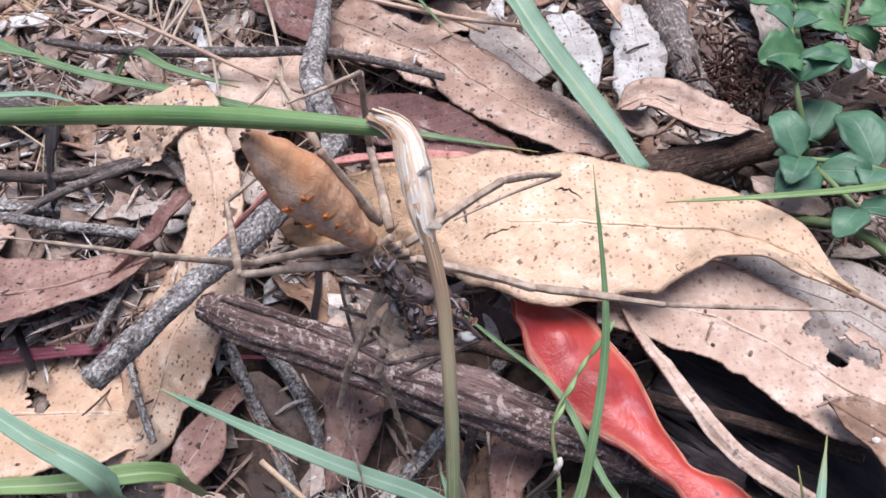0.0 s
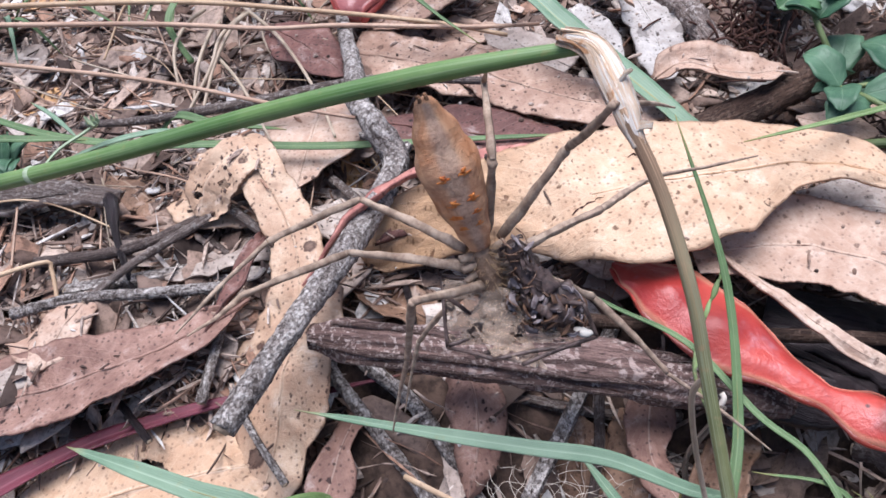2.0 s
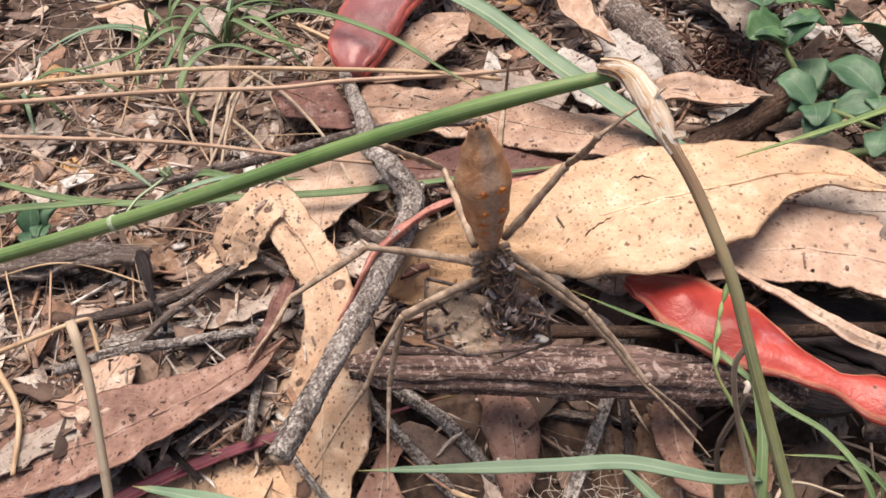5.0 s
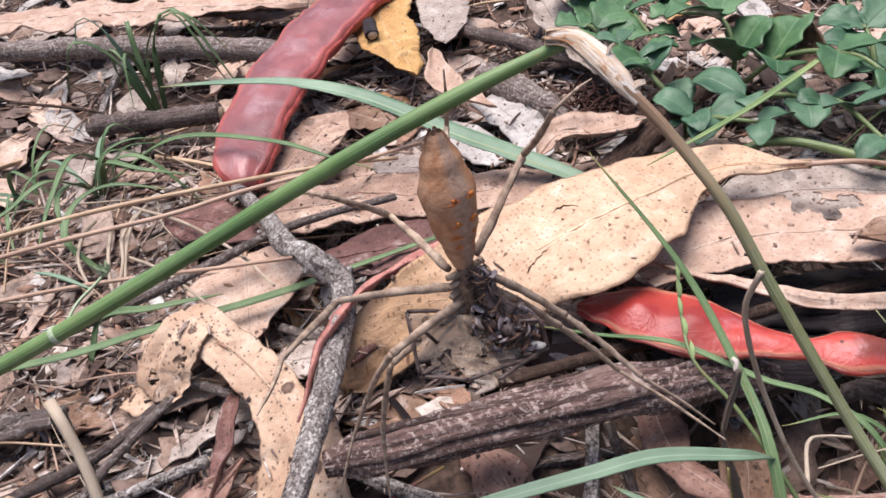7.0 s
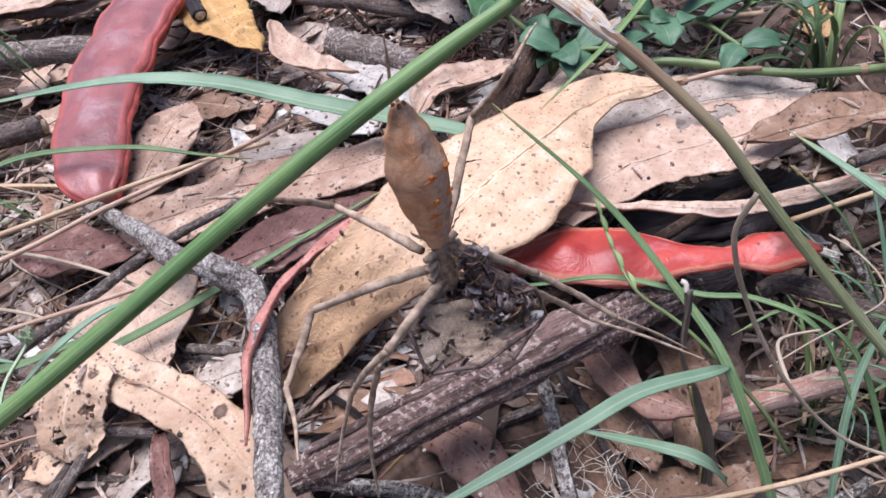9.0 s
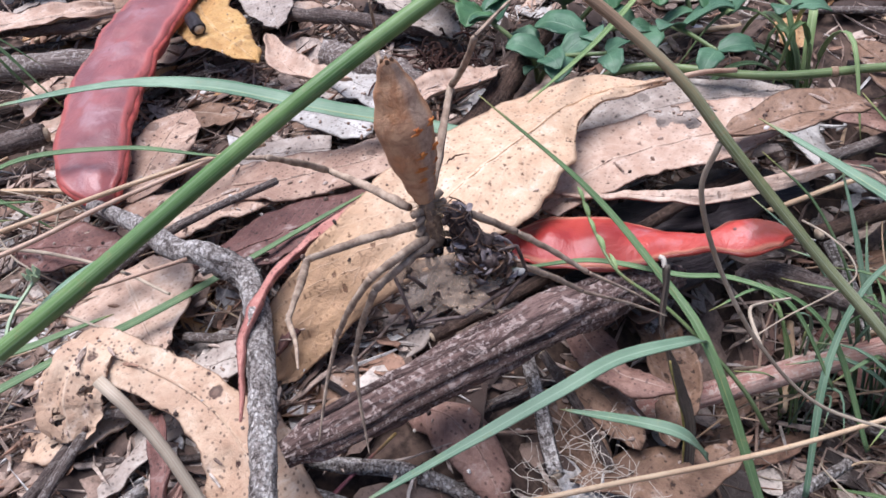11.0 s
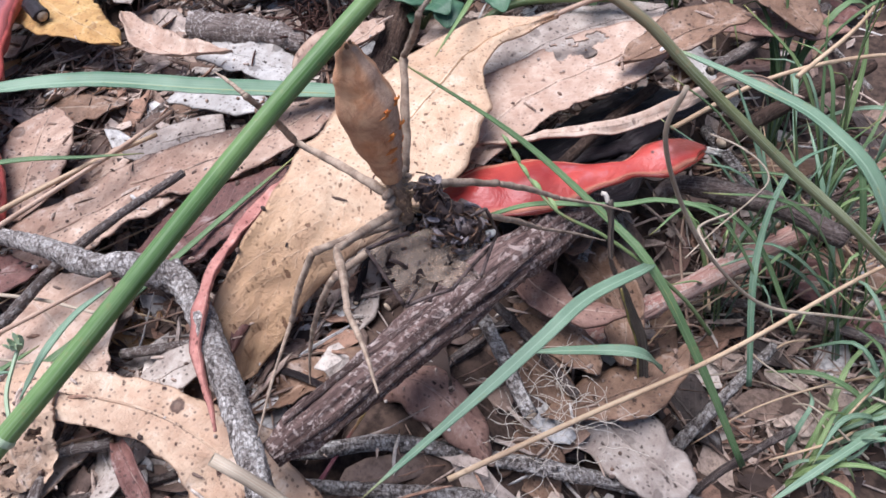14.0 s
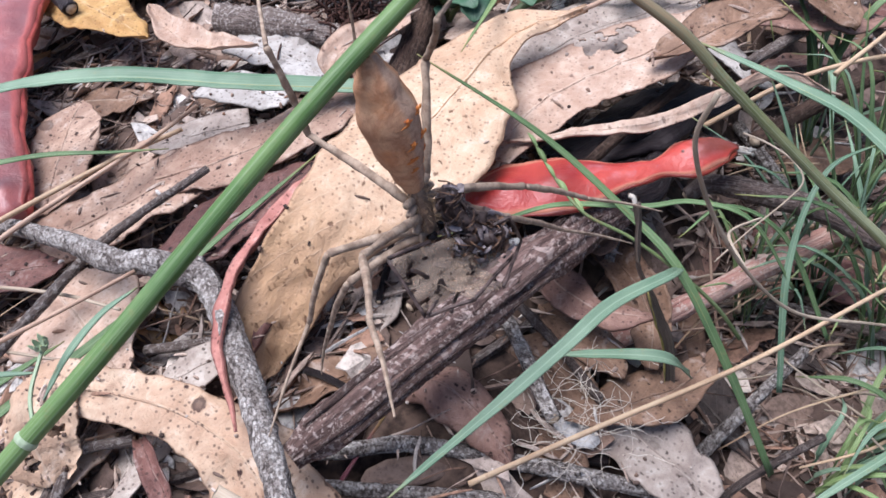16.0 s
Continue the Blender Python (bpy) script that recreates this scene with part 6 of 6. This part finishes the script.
def grass_straws():
    """Dry stems that lie among the green tufts."""
    r = random.Random(68)
    for k in range(34):
        x, y = r.uniform(18, 100), r.uniform(-22, 34)
        a = r.uniform(0, 3.14)
        d = Vector((math.cos(a), math.sin(a), r.gauss(0, 0.25))) * r.uniform(7, 20)
        c = Vector((x, y, ground_height(x, y) + r.uniform(4, 16)))
        straw([c - d - Vector((0, 0, 2)), c + Vector((r.gauss(0, 2), r.gauss(0, 2), 1.5)), c + d - Vector((0, 0, 2))], r.uniform(0.2, 0.4), r.choice(("straw", "tendril", "straw", "orange")), "dry stem among the grass tufts", 90 + k, 20)


def far_litter():
    """The same litter carries on round the place."""
    r = random.Random(71)
    verts, faces = [], []
    for k in range(5200):
        x, y = r.uniform(-900, 900), r.uniform(-700, 1100)
        if -150 < x < 170 and -40 < y < 380:
            continue
        L = r.uniform(6, 26)
        w = L * r.uniform(0.25, 0.5)
        q = Euler((r.gauss(0, 0.15), r.gauss(0, 0.15), r.uniform(0, 6.28))).to_matrix()
        c = Vector((x, y, ground_height(x, y) + r.uniform(1, 4)))
        b = len(verts)
        for dz in (0.5, 0.0):
            for i in range(6):
                u = i / 5
                for v in (-1, 0, 1):
                    verts.append(c + q @ Vector(((u - 0.5) * 2 * L, v * w * GUM(u) * r.uniform(0.85, 1.1), dz + 0.25 * w * v * v + 1.5 * math.sin(3 * u))))
        for i in range(5):
            for j in range(2):
                f = (b + i * 3 + j, b + i * 3 + j + 3, b + i * 3 + j + 4, b + i * 3 + j + 1)
                faces += [tuple(reversed(f)), tuple(18 + t for t in f)]
            for j in (0, 2):
                faces.append((b + i * 3 + j, b + i * 3 + j + 3, b + 18 + i * 3 + j + 3, b + 18 + i * 3 + j))
    ob = new("leaf_litter", mesh_of("leaf_litter", verts, faces, LITTER, None, False))
    tagged(ob, "brown leaf litter covering the ground", "litter", kind="stuff")


bits_on_leaves(list(SKINS))


def crumbs():
    """Uncountable bits of leaf, bark and straw: bent plates and slivers with their own thickness."""
    r = random.Random(29)
    verts, faces = [], []
    for k in range(30000):
        x, y = r.uniform(-170, 190), r.uniform(-60, 400)
        if k < 23000:
            x, y = r.uniform(-125, 110), r.uniform(-15, 200)
        if (x > -25 and y < 52 or x > -40 and y < 80 and x < 30) and r.random() < (0.6 if x > 18 and y < 40 else 0.9):
            continue
        kind = r.random()
        size = r.choice((0.5, 0.8, 1.2, 1.8, 2.6, 3.6))
        long = size * r.uniform(1.0, 2.6)
        if kind < 0.7:
            size, long = r.uniform(0.09, 0.4), r.uniform(1.5, 12)
        q = Euler((r.gauss(0, 0.3), r.gauss(0, 0.3), r.uniform(0, 6.28))).to_matrix()
        c = Vector((x, y, ground_height(x, y) + r.uniform(-0.2, 2.6)))
        bend, curl = r.gauss(0, 0.12), r.uniform(-0.5, 0.5)
        h = r.uniform(0.12, 0.4) if kind >= 0.7 else size * 1.2
        nu, b = 3, len(verts)
        for dz in (h, 0.0):
            for i in range(nu + 1):
                u = 2 * i / nu - 1
                w = size * (1 - 0.55 * u * u) * r.uniform(0.7, 1.15)
                for v in (-1, 0, 1):
                    p = Vector((u * long * (1 + 0.12 * v), v * w + bend * long * u * u, curl * (size * v * v * 0.6 + 0.12 * long * u * u) + dz + r.uniform(-0.06, 0.06)))
                    verts.append(c + q @ p)
        m = (nu + 1) * 3
        for i in range(nu):
            for j in range(2):
                f = (b + i * 3 + j, b + (i + 1) * 3 + j, b + (i + 1) * 3 + j + 1, b + i * 3 + j + 1)
                faces += [f, tuple(m + t for t in reversed(f))]
            for j in (0, 2):
                faces.append((b + i * 3 + j, b + (i + 1) * 3 + j, m + b + (i + 1) * 3 + j, m + b + i * 3 + j))
        for i in (0, nu):
            for j in range(2):
                faces.append((b + i * 3 + j, b + i * 3 + j + 1, m + b + i * 3 + j + 1, m + b + i * 3 + j))
    ob = new("litter_crumbs", mesh_of("litter_crumbs", verts, faces, LITTER, None, True))
    tagged(ob, "crumbs of dry leaves and bark covering the soil", "litter", kind="stuff")


def scraps():
    """Torn plates of leaf and bark, a few millimetres to a centimetre and a half, curled and lying over one another."""
    r = random.Random(37)
    verts, faces = [], []
    for k in range(4200):
        x, y = (r.uniform(-130, 120), r.uniform(-10, 200)) if k < 3200 else (r.uniform(-170, 190), r.uniform(-60, 400))
        a, b = r.choice((1.0, 1.5, 2.2, 3.0, 4.0, 5.5)) * r.uniform(0.8, 1.2), 0.0
        if (x > -25 and y < 52 or x > -40 and y < 80 and x < 30) and r.random() < 0.9:
            continue
        a *= r.uniform(1.0, 1.7)
        b = a * r.choice((0.14, 0.2, 0.28, 0.4, 0.55))
        q = Euler((r.gauss(0, 0.28), r.gauss(0, 0.28), r.uniform(0, 6.28))).to_matrix()
        c = Vector((x, y, ground_height(x, y) + r.uniform(0.6, 4.2)))
        curl, bow, seed = r.uniform(-0.25, 0.4), r.uniform(-0.1, 0.14), r.random() * 40
        h, n = r.uniform(0.2, 0.6), 14
        base = len(verts)
        rim = [1 + 0.55 * noise.noise(Vector((math.cos(6.283 * i / n) * 1.6, math.sin(6.283 * i / n) * 1.6, seed))) + r.uniform(-0.16, 0.1) for i in range(n)]
        for dz in (h, 0.0):
            for f in (1.0, 0.55):
                for i in range(n):
                    g = 6.283 * i / n
                    u, v = math.cos(g) * rim[i] * f, math.sin(g) * rim[i] * f
                    verts.append(c + q @ Vector((u * a, v * b, curl * b * v * v + bow * a * u * u + dz + 0.5 * noise.noise(Vector((u * 2, v * 2, seed))))))
            verts.append(c + q @ Vector((0, 0, dz)))
        m = 2 * n + 1
        for i in range(n):
            j = (i + 1) % n
            for s in (0, m):
                quad = (base + s + i, base + s + j, base + s + n + j, base + s + n + i)
                tri = (base + s + n + i, base + s + n + j, base + s + 2 * n)
                faces += [quad, tri] if s == 0 else [tuple(reversed(quad)), tuple(reversed(tri))]
            faces.append((base + j, base + i, base + m + i, base + m + j))
    ob = new("leaf_scraps", mesh_of("leaf_scraps", verts, faces, LITTER, None, False))
    tagged(ob, "torn curled scraps of dry leaf and bark", "litter", kind="stuff")


scatter_leaves()
scatter_twigs()
scraps()
loose_straws()
grass_straws()
far_litter()
crumbs()

# ---- how the spider moves: seconds, and a leg's hip, knee, ankle and foot in millimetres ----
LEG_A1 = [
    (0, (-8.4, 46.5, 48.4), (-20.9, 47.1, 42.2), (-29.2, 42.5, 49.7), (-40.5, 39.7, 55.4)),
    (2.5, (-19.5, 46.5, 45.5), (-29.7, 56.0, 46.5), (-39.4, 49.2, 48.4), (-48.8, 41.5, 43.6)),
    (3, (-19.5, 46.5, 45.5), (-20.5, 60.4, 46.6), (-27.6, 56.4, 55.4), (-34.1, 65.2, 48.4)),
    (3.5, (-19.5, 46.5, 45.5), (-20.5, 60.4, 46.6), (-27.6, 56.4, 55.4), (-34.1, 65.2, 48.4)),
    (8, (-19.5, 46.5, 45.5), (-21.1, 60.4, 45.2), (-29.5, 58.4, 53.6), (-32.5, 70.2, 49.0)),
    (12.5, (-19.5, 46.5, 45.5), (-20.7, 60.4, 45.3), (-29.1, 57.7, 53.5), (-29.1, 69.4, 47.8)),
    (13.5, (-19.5, 46.5, 45.5), (-17.8, 60.4, 44.7), (-26.4, 58.0, 52.7), (-25.5, 68.6, 45.1)),
    (14.5, (-19.5, 46.5, 45.5), (-19.4, 59.7, 50.2), (-19.7, 60.8, 62.1), (-10.9, 70.4, 62.1)),
]
LEG_A2 = [
    (0, (-6.9, 45.5, 47.0), (-20.1, 41.3, 49.0), (-24.7, 52.9, 45.4), (-15.8, 59.5, 49.9)),
    (2.5, (-19.3, 45.5, 43.5), (-32.4, 50.4, 43.7), (-40.8, 41.5, 48.1), (-44.9, 31.8, 53.9)),
    (3, (-19.3, 45.5, 43.5), (-32.5, 48.6, 46.9), (-42.0, 40.3, 50.1), (-45.6, 29.6, 54.3)),
    (3.5, (-19.3, 45.5, 43.5), (-32.5, 48.6, 46.9), (-42.0, 40.3, 50.1), (-45.6, 29.6, 54.3)),
    (8, (-19.3, 45.5, 43.5), (-32.5, 49.9, 44.7), (-40.8, 40.8, 48.8), (-45.1, 30.7, 53.8)),
    (12.5, (-19.3, 45.5, 43.5), (-32.7, 48.4, 46.2), (-40.5, 38.8, 50.1), (-45.0, 28.9, 55.2)),
    (14.5, (-19.3, 45.5, 43.5), (-31.0, 42.8, 50.6), (-39.1, 34.2, 56.0), (-46.4, 25.4, 59.9)),
]
LEG_B = [
    (0, (-5.3, 44.9, 45.7), (-9.4, 38.8, 36.2), (-11.4, 38.2, 24.4), (-7.5, 30.4, 13.5)),
    (2.5, (-18.8, 44.8, 41.5), (-26.0, 40.2, 50.0), (-27.3, 41.2, 38.1), (-31.2, 40.3, 24.7)),
    (3, (-18.8, 44.8, 41.5), (-29.8, 40.2, 42.8), (-36.7, 34.5, 34.8), (-45.9, 30.1, 25.2)),
    (3.5, (-18.8, 44.8, 41.5), (-29.8, 40.2, 42.8), (-36.7, 34.5, 34.8), (-45.9, 30.1, 25.2)),
    (8, (-18.8, 44.8, 41.5), (-30.1, 40.8, 42.7), (-32.7, 46.8, 32.6), (-38.4, 47.2, 19.8)),
    (12.5, (-18.8, 44.8, 41.5), (-29.5, 41.8, 46.1), (-32.9, 47.0, 35.9), (-40.9, 44.7, 24.6)),
    (14.5, (-18.8, 44.8, 41.5), (-28.0, 52.4, 42.4), (-32.0, 55.8, 31.6), (-44.9, 52.9, 26.9)),
]
LEG_C = [
    (0, (-4.2, 44.7, 45.7), (-6.1, 37.7, 36.1), (-4.0, 37.3, 24.3), (-1.1, 34.9, 10.8)),
    (2.5, (-18.0, 44.6, 40.8), (-21.7, 51.8, 31.9), (-27.8, 53.4, 21.7), (-31.8, 50.0, 8.8)),
    (3, (-18.0, 44.6, 40.8), (-29.7, 42.8, 39.2), (-33.3, 39.6, 28.2), (-36.0, 27.1, 22.5)),
    (3.5, (-18.0, 44.6, 40.8), (-29.7, 42.8, 39.2), (-33.3, 39.6, 28.2), (-36.0, 27.1, 22.5)),
    (8, (-18.0, 44.6, 40.8), (-29.5, 44.2, 37.6), (-32.5, 45.7, 26.0), (-34.4, 46.0, 12.2)),
    (12.5, (-18.0, 44.6, 40.8), (-28.7, 41.1, 44.9), (-31.4, 45.6, 34.2), (-36.0, 40.7, 21.9)),
    (14.5, (-18.0, 44.6, 40.8), (-28.6, 50.0, 39.2), (-30.2, 55.1, 28.4), (-31.4, 60.0, 15.4)),
]
LEG_D = [
    (0, (-5.5, 47.0, 50.6), (-9.0, 59.4, 49.2), (-9.5, 58.6, 61.1), (-14.8, 49.8, 65.1)),
    (2.5, (-15.8, 46.8, 45.5), (-8.9, 45.0, 56.4), (-6.9, 38.6, 66.3), (-0.8, 46.5, 61.6)),
    (3, (-15.8, 46.8, 45.5), (-9.4, 44.9, 56.7), (-8.6, 38.0, 66.4), (-1.0, 45.3, 63.2)),
    (3.5, (-15.8, 46.8, 45.5), (-9.4, 44.9, 56.7), (-8.6, 38.0, 66.4), (-1.0, 45.3, 63.2)),
    (8, (-15.8, 46.8, 45.5), (-6.3, 50.7, 53.5), (-6.5, 43.2, 62.9), (2.5, 49.1, 60.9)),
    (12.5, (-15.8, 46.8, 45.5), (-6.4, 52.3, 52.5), (-8.7, 45.2, 61.9), (2.1, 46.8, 62.8)),
    (14.5, (-15.8, 46.8, 45.5), (-8.6, 49.7, 55.9), (-12.8, 43.5, 65.3), (-2.9, 47.1, 62.2)),
]
LEG_E1 = [
    (0, (-3.9, 46.4, 49.0), (6.0, 54.6, 50.7), (13.6, 62.2, 43.3), (1.2, 57.1, 39.4)),
    (2.5, (-15.6, 46.2, 43.3), (-3.8, 51.5, 41.8), (5.4, 59.5, 37.5), (15.6, 55.2, 46.1)),
    (3, (-15.6, 46.2, 43.3), (-6.3, 40.7, 36.1), (-0.1, 33.1, 27.5), (8.1, 31.4, 16.3)),
    (3.5, (-15.6, 46.2, 43.3), (-6.3, 40.7, 36.1), (-0.1, 33.1, 27.5), (8.1, 31.4, 16.3)),
    (8, (-15.6, 46.2, 43.3), (-7.2, 41.7, 34.5), (-0.9, 34.4, 25.7), (7.3, 28.9, 15.9)),
    (12.5, (-15.6, 46.2, 43.3), (-6.4, 43.3, 34.6), (0.8, 37.9, 25.2), (9.0, 31.4, 15.9)),
    (14.5, (-15.6, 46.2, 43.3), (-5.5, 40.6, 37.4), (3.3, 36.8, 28.5), (12.2, 29.5, 20.6)),
]
LEG_E2 = [
    (0, (-2.8, 45.7, 47.6), (9.9, 42.9, 47.9), (22.3, 40.2, 50.9), (36.3, 36.8, 57.7)),
    (2.5, (-15.6, 45.4, 41.5), (-6.7, 47.0, 32.2), (0.1, 39.5, 24.0), (10.5, 31.2, 15.1)),
    (3, (-15.6, 45.4, 41.5), (-6.0, 42.3, 33.3), (0.2, 36.7, 23.3), (8.9, 29.5, 12.1)),
    (3.5, (-15.6, 45.4, 41.5), (-6.0, 42.3, 33.3), (0.2, 36.7, 23.3), (8.9, 29.5, 12.1)),
    (8, (-15.6, 45.4, 41.5), (-7.5, 42.8, 31.7), (-0.3, 40.4, 21.1), (5.5, 25.8, 18.3)),
    (12.5, (-15.6, 45.4, 41.5), (-9.3, 39.0, 32.1), (-0.7, 36.1, 22.8), (10.6, 33.2, 11.8)),
    (14.5, (-15.6, 45.4, 41.5), (-7.0, 42.3, 32.3), (1.3, 39.6, 22.7), (11.6, 33.4, 12.0)),
]
LEG_U = [
    (0, (-6.7, 48.1, 50.1), (-12.2, 48.5, 60.8), (-17.8, 57.9, 60.9), (-18.7, 50.5, 63.7)),
    (2.5, (-17.0, 48.0, 45.8), (-15.9, 46.5, 57.7), (-14.2, 57.4, 57.9), (-14.3, 54.1, 65.1)),
    (3, (-17.0, 48.0, 45.8), (-15.7, 47.3, 57.7), (-12.9, 58.0, 57.1), (-12.7, 55.9, 64.8)),
    (3.5, (-17.0, 48.0, 45.8), (-15.7, 47.3, 57.7), (-12.9, 58.0, 57.1), (-12.7, 55.9, 64.8)),
    (8, (-17.0, 48.0, 45.8), (-18.3, 46.2, 57.6), (-13.1, 55.8, 57.5), (-12.8, 54.9, 65.4)),
    (12.5, (-17.0, 48.0, 45.8), (-18.8, 46.9, 57.6), (-13.2, 55.9, 60.7), (-15.6, 52.1, 67.3)),
    (14.5, (-17.0, 48.0, 45.8), (-16.1, 49.5, 57.7), (-10.4, 58.4, 54.7), (-9.7, 57.8, 62.7)),
]
SWING = [(0, (-7.7, 45.6, 50.1)), (0.5, (-6.9, 43.9, 51.2)), (1.0, (-8., 47., 49.8)), (1.5, (-11.5, 43.6, 48.2)), (2.0, (-14., 41.8, 47.8)), (2.5, (-18.0, 45.5, 46.5)), (16.0, (-18.0, 45.5, 46.5))]
DRIFT = [(0, (0, 0, 0)), (12.5, (0, 0, 0)), (13.5, (-0.8, 0.6, 1.0)), (14.5, (-0.8, 0.8, 1.4)), (15, (-0.7, 0.4, 1.0)), (16, (-0.7, 0.6, 0.9))]
LEGS = {"A1": LEG_A1, "A2": LEG_A2, "B": LEG_B, "C": LEG_C, "D": LEG_D, "E1": LEG_E1, "E2": LEG_E2, "U": LEG_U}


def body_turn(t):
    """The turn of the body about the end of its abdomen."""
    for (a, p), (b, q) in zip(SWING, SWING[1:]):
        if t <= b:
            w = Vector(p).lerp(Vector(q), (t - a) / (b - a))
            break
    return (WAIST - TIP).rotation_difference(w - TIP).to_matrix().to_4x4()


def swing(t):
    """The body's pose: its turn, and the lift that the stalk gives it."""
    for (a, p), (b, q) in zip(DRIFT, DRIFT[1:]):
        if t <= b:
            lift = Vector(p).lerp(Vector(q), (t - a) / (b - a))
            break
    return Matrix.Translation((TIP + lift) * MM) @ body_turn(t)


def slerp(a, b, s):
    a, b = a.normalized(), b.normalized()
    return a.slerp(b, s, b) if a.angle(b) < 3.1 else a


def leg_at(rows, t):
    """Hip and the three segments' directions at a time."""
    first, last = rows[0], rows[-1]
    if t <= first[0]:
        a = b = first
    elif t >= last[0]:
        a = b = last
    else:
        a, b = next((p, q) for p, q in zip(rows, rows[1:]) if p[0] <= t <= q[0])
    s = smooth((t - a[0]) / (b[0] - a[0])) if b[0] > a[0] else 0.0
    ways = [slerp(Vector(a[k + 2]) - Vector(a[k + 1]), Vector(b[k + 2]) - Vector(b[k + 1]), s) for k in range(3)]
    # the hip rides on the body
    rest = Vector(rows[1][1]) - TIP
    on_body = lambda k: body_turn(k) @ rest + TIP
    off = (Vector(a[1]) - on_body(a[0])).lerp(Vector(b[1]) - on_body(b[0]), s)
    return on_body(t) + off, ways


TIMES = [0, 0.5, 1, 1.5, 2, 2.5, 3, 3.5, 4.5, 5.5, 6.5, 7, 8, 9, 10, 11.3, 12.5, 13, 13.5, 14, 14.5, 15, 16]


DIP = [(0, 4.0), (2.5, 4.0), (3, -2.0), (3.5, -9.0), (6, -5.0), (7, 0.0), (16, 0.0)]


# seconds, turn about the break in degrees, shift in millimetres
SWAY = [
    (0, (0.1, 0, 0), (0, 0, 0)),
    (1, (0.2, -0.5, 0.2), (-0.5, 0.4, 0.7)),
    (2, (0.1, -0.1, 0.5), (-0.4, 0, 0.5)),
    (3.5, (-0.1, -0.1, 0.3), (-0.4, 0.1, -0.1)),
    (6, (-0.2, 0.2, 0.1), (-0.5, -0.4, 0.4)),
    (7, (0.2, -0.1, 0.5), (0.2, 0.4, 0)),
    (9, (0, 0, 0.4), (0.2, -0.2, -0.1)),
    (11.5, (0, -0.2, 0.15), (0, -0.2, 0.8)),
    (12.5, (-0.8, 0.1, 0.05), (0.2, 0, 0.1)),
    (13.5, (-1.0, -0.7, 0.9), (0.1, 0.3, 1.5)),
    (14.5, (-1.4, -0.35, 1.2), (0.1, 0.7, 1.3)),
    (15, (-0.9, -0.1, 0.9), (0.3, -0.3, 1.2)),
    (16, (-0.43, -0.3, 0.35), (1.0, -0.15, 0.55)),
]
PULL = [(0, (-0.8, 0.4, 0.3)), (1, (0.3, 1.0, 0.7)), (2, (1.4, 1.7, 1.4)), (2.5, (1.5, 0.1, 0.4)), (3, (-1.4, 0.3, 0)), (7, (-0.8, 1.0, 0.7)), (9, (0, 0, 0)), (16, (0, 0, 0))]


def pull(t):
    """How far the prey is drawn from its place under the head."""
    for (a, p), (b, q) in zip(PULL, PULL[1:]):
        if t <= b:
            return Matrix.Translation(Vector(p).lerp(Vector(q), (t - a) / (b - a)) * MM)


def motions():
    pivot = Vector(ARM[0]) * MM
    for_stalk = []
    for t, turn, shift in SWAY:
        v = Vector(turn)
        m = Matrix.Rotation(radians(v.length), 4, v.normalized()) if v.length else Matrix.Identity(4)
        for_stalk.append((t, Matrix.Translation(pivot + Vector(shift) * MM) @ m @ Matrix.Translation(Vector(stalk["at"]) * MM - pivot)))
    walk(stalk, for_stalk)
    # the arching blade sways down and up about its foot
    foot = Vector((19.4, 28.4, -0.2))
    axis = (Vector((-41, 45, 0)) - foot).cross(Vector((0, 0, 1))).normalized()
    walk(dipping, [(t, Matrix.Translation(foot * MM) @ Matrix.Rotation(radians(d), 4, axis)) for t, d in DIP])
    walk(spider, [(t, swing(t)) for t in TIMES])
    walk(prey, [(t, pull(t) @ swing(t)) for t in TIMES])
    for leg, rows in LEGS.items():
        keyed = {k: [] for k in range(3)}
        for t in TIMES:
            hip, ways = leg_at(rows, t)
            back = swing(t).inverted()
            for k in range(3):
                turn = Vector((0, 1, 0)).rotation_difference(ways[k]).to_matrix().to_4x4()
                keyed[k].append((t, back @ Matrix.Translation(hip * MM) @ turn))
                hip = hip + ways[k] * LENGTHS[leg][k]
        for k in range(3):
            walk(SEGMENTS[leg, k], keyed[k])


motions()
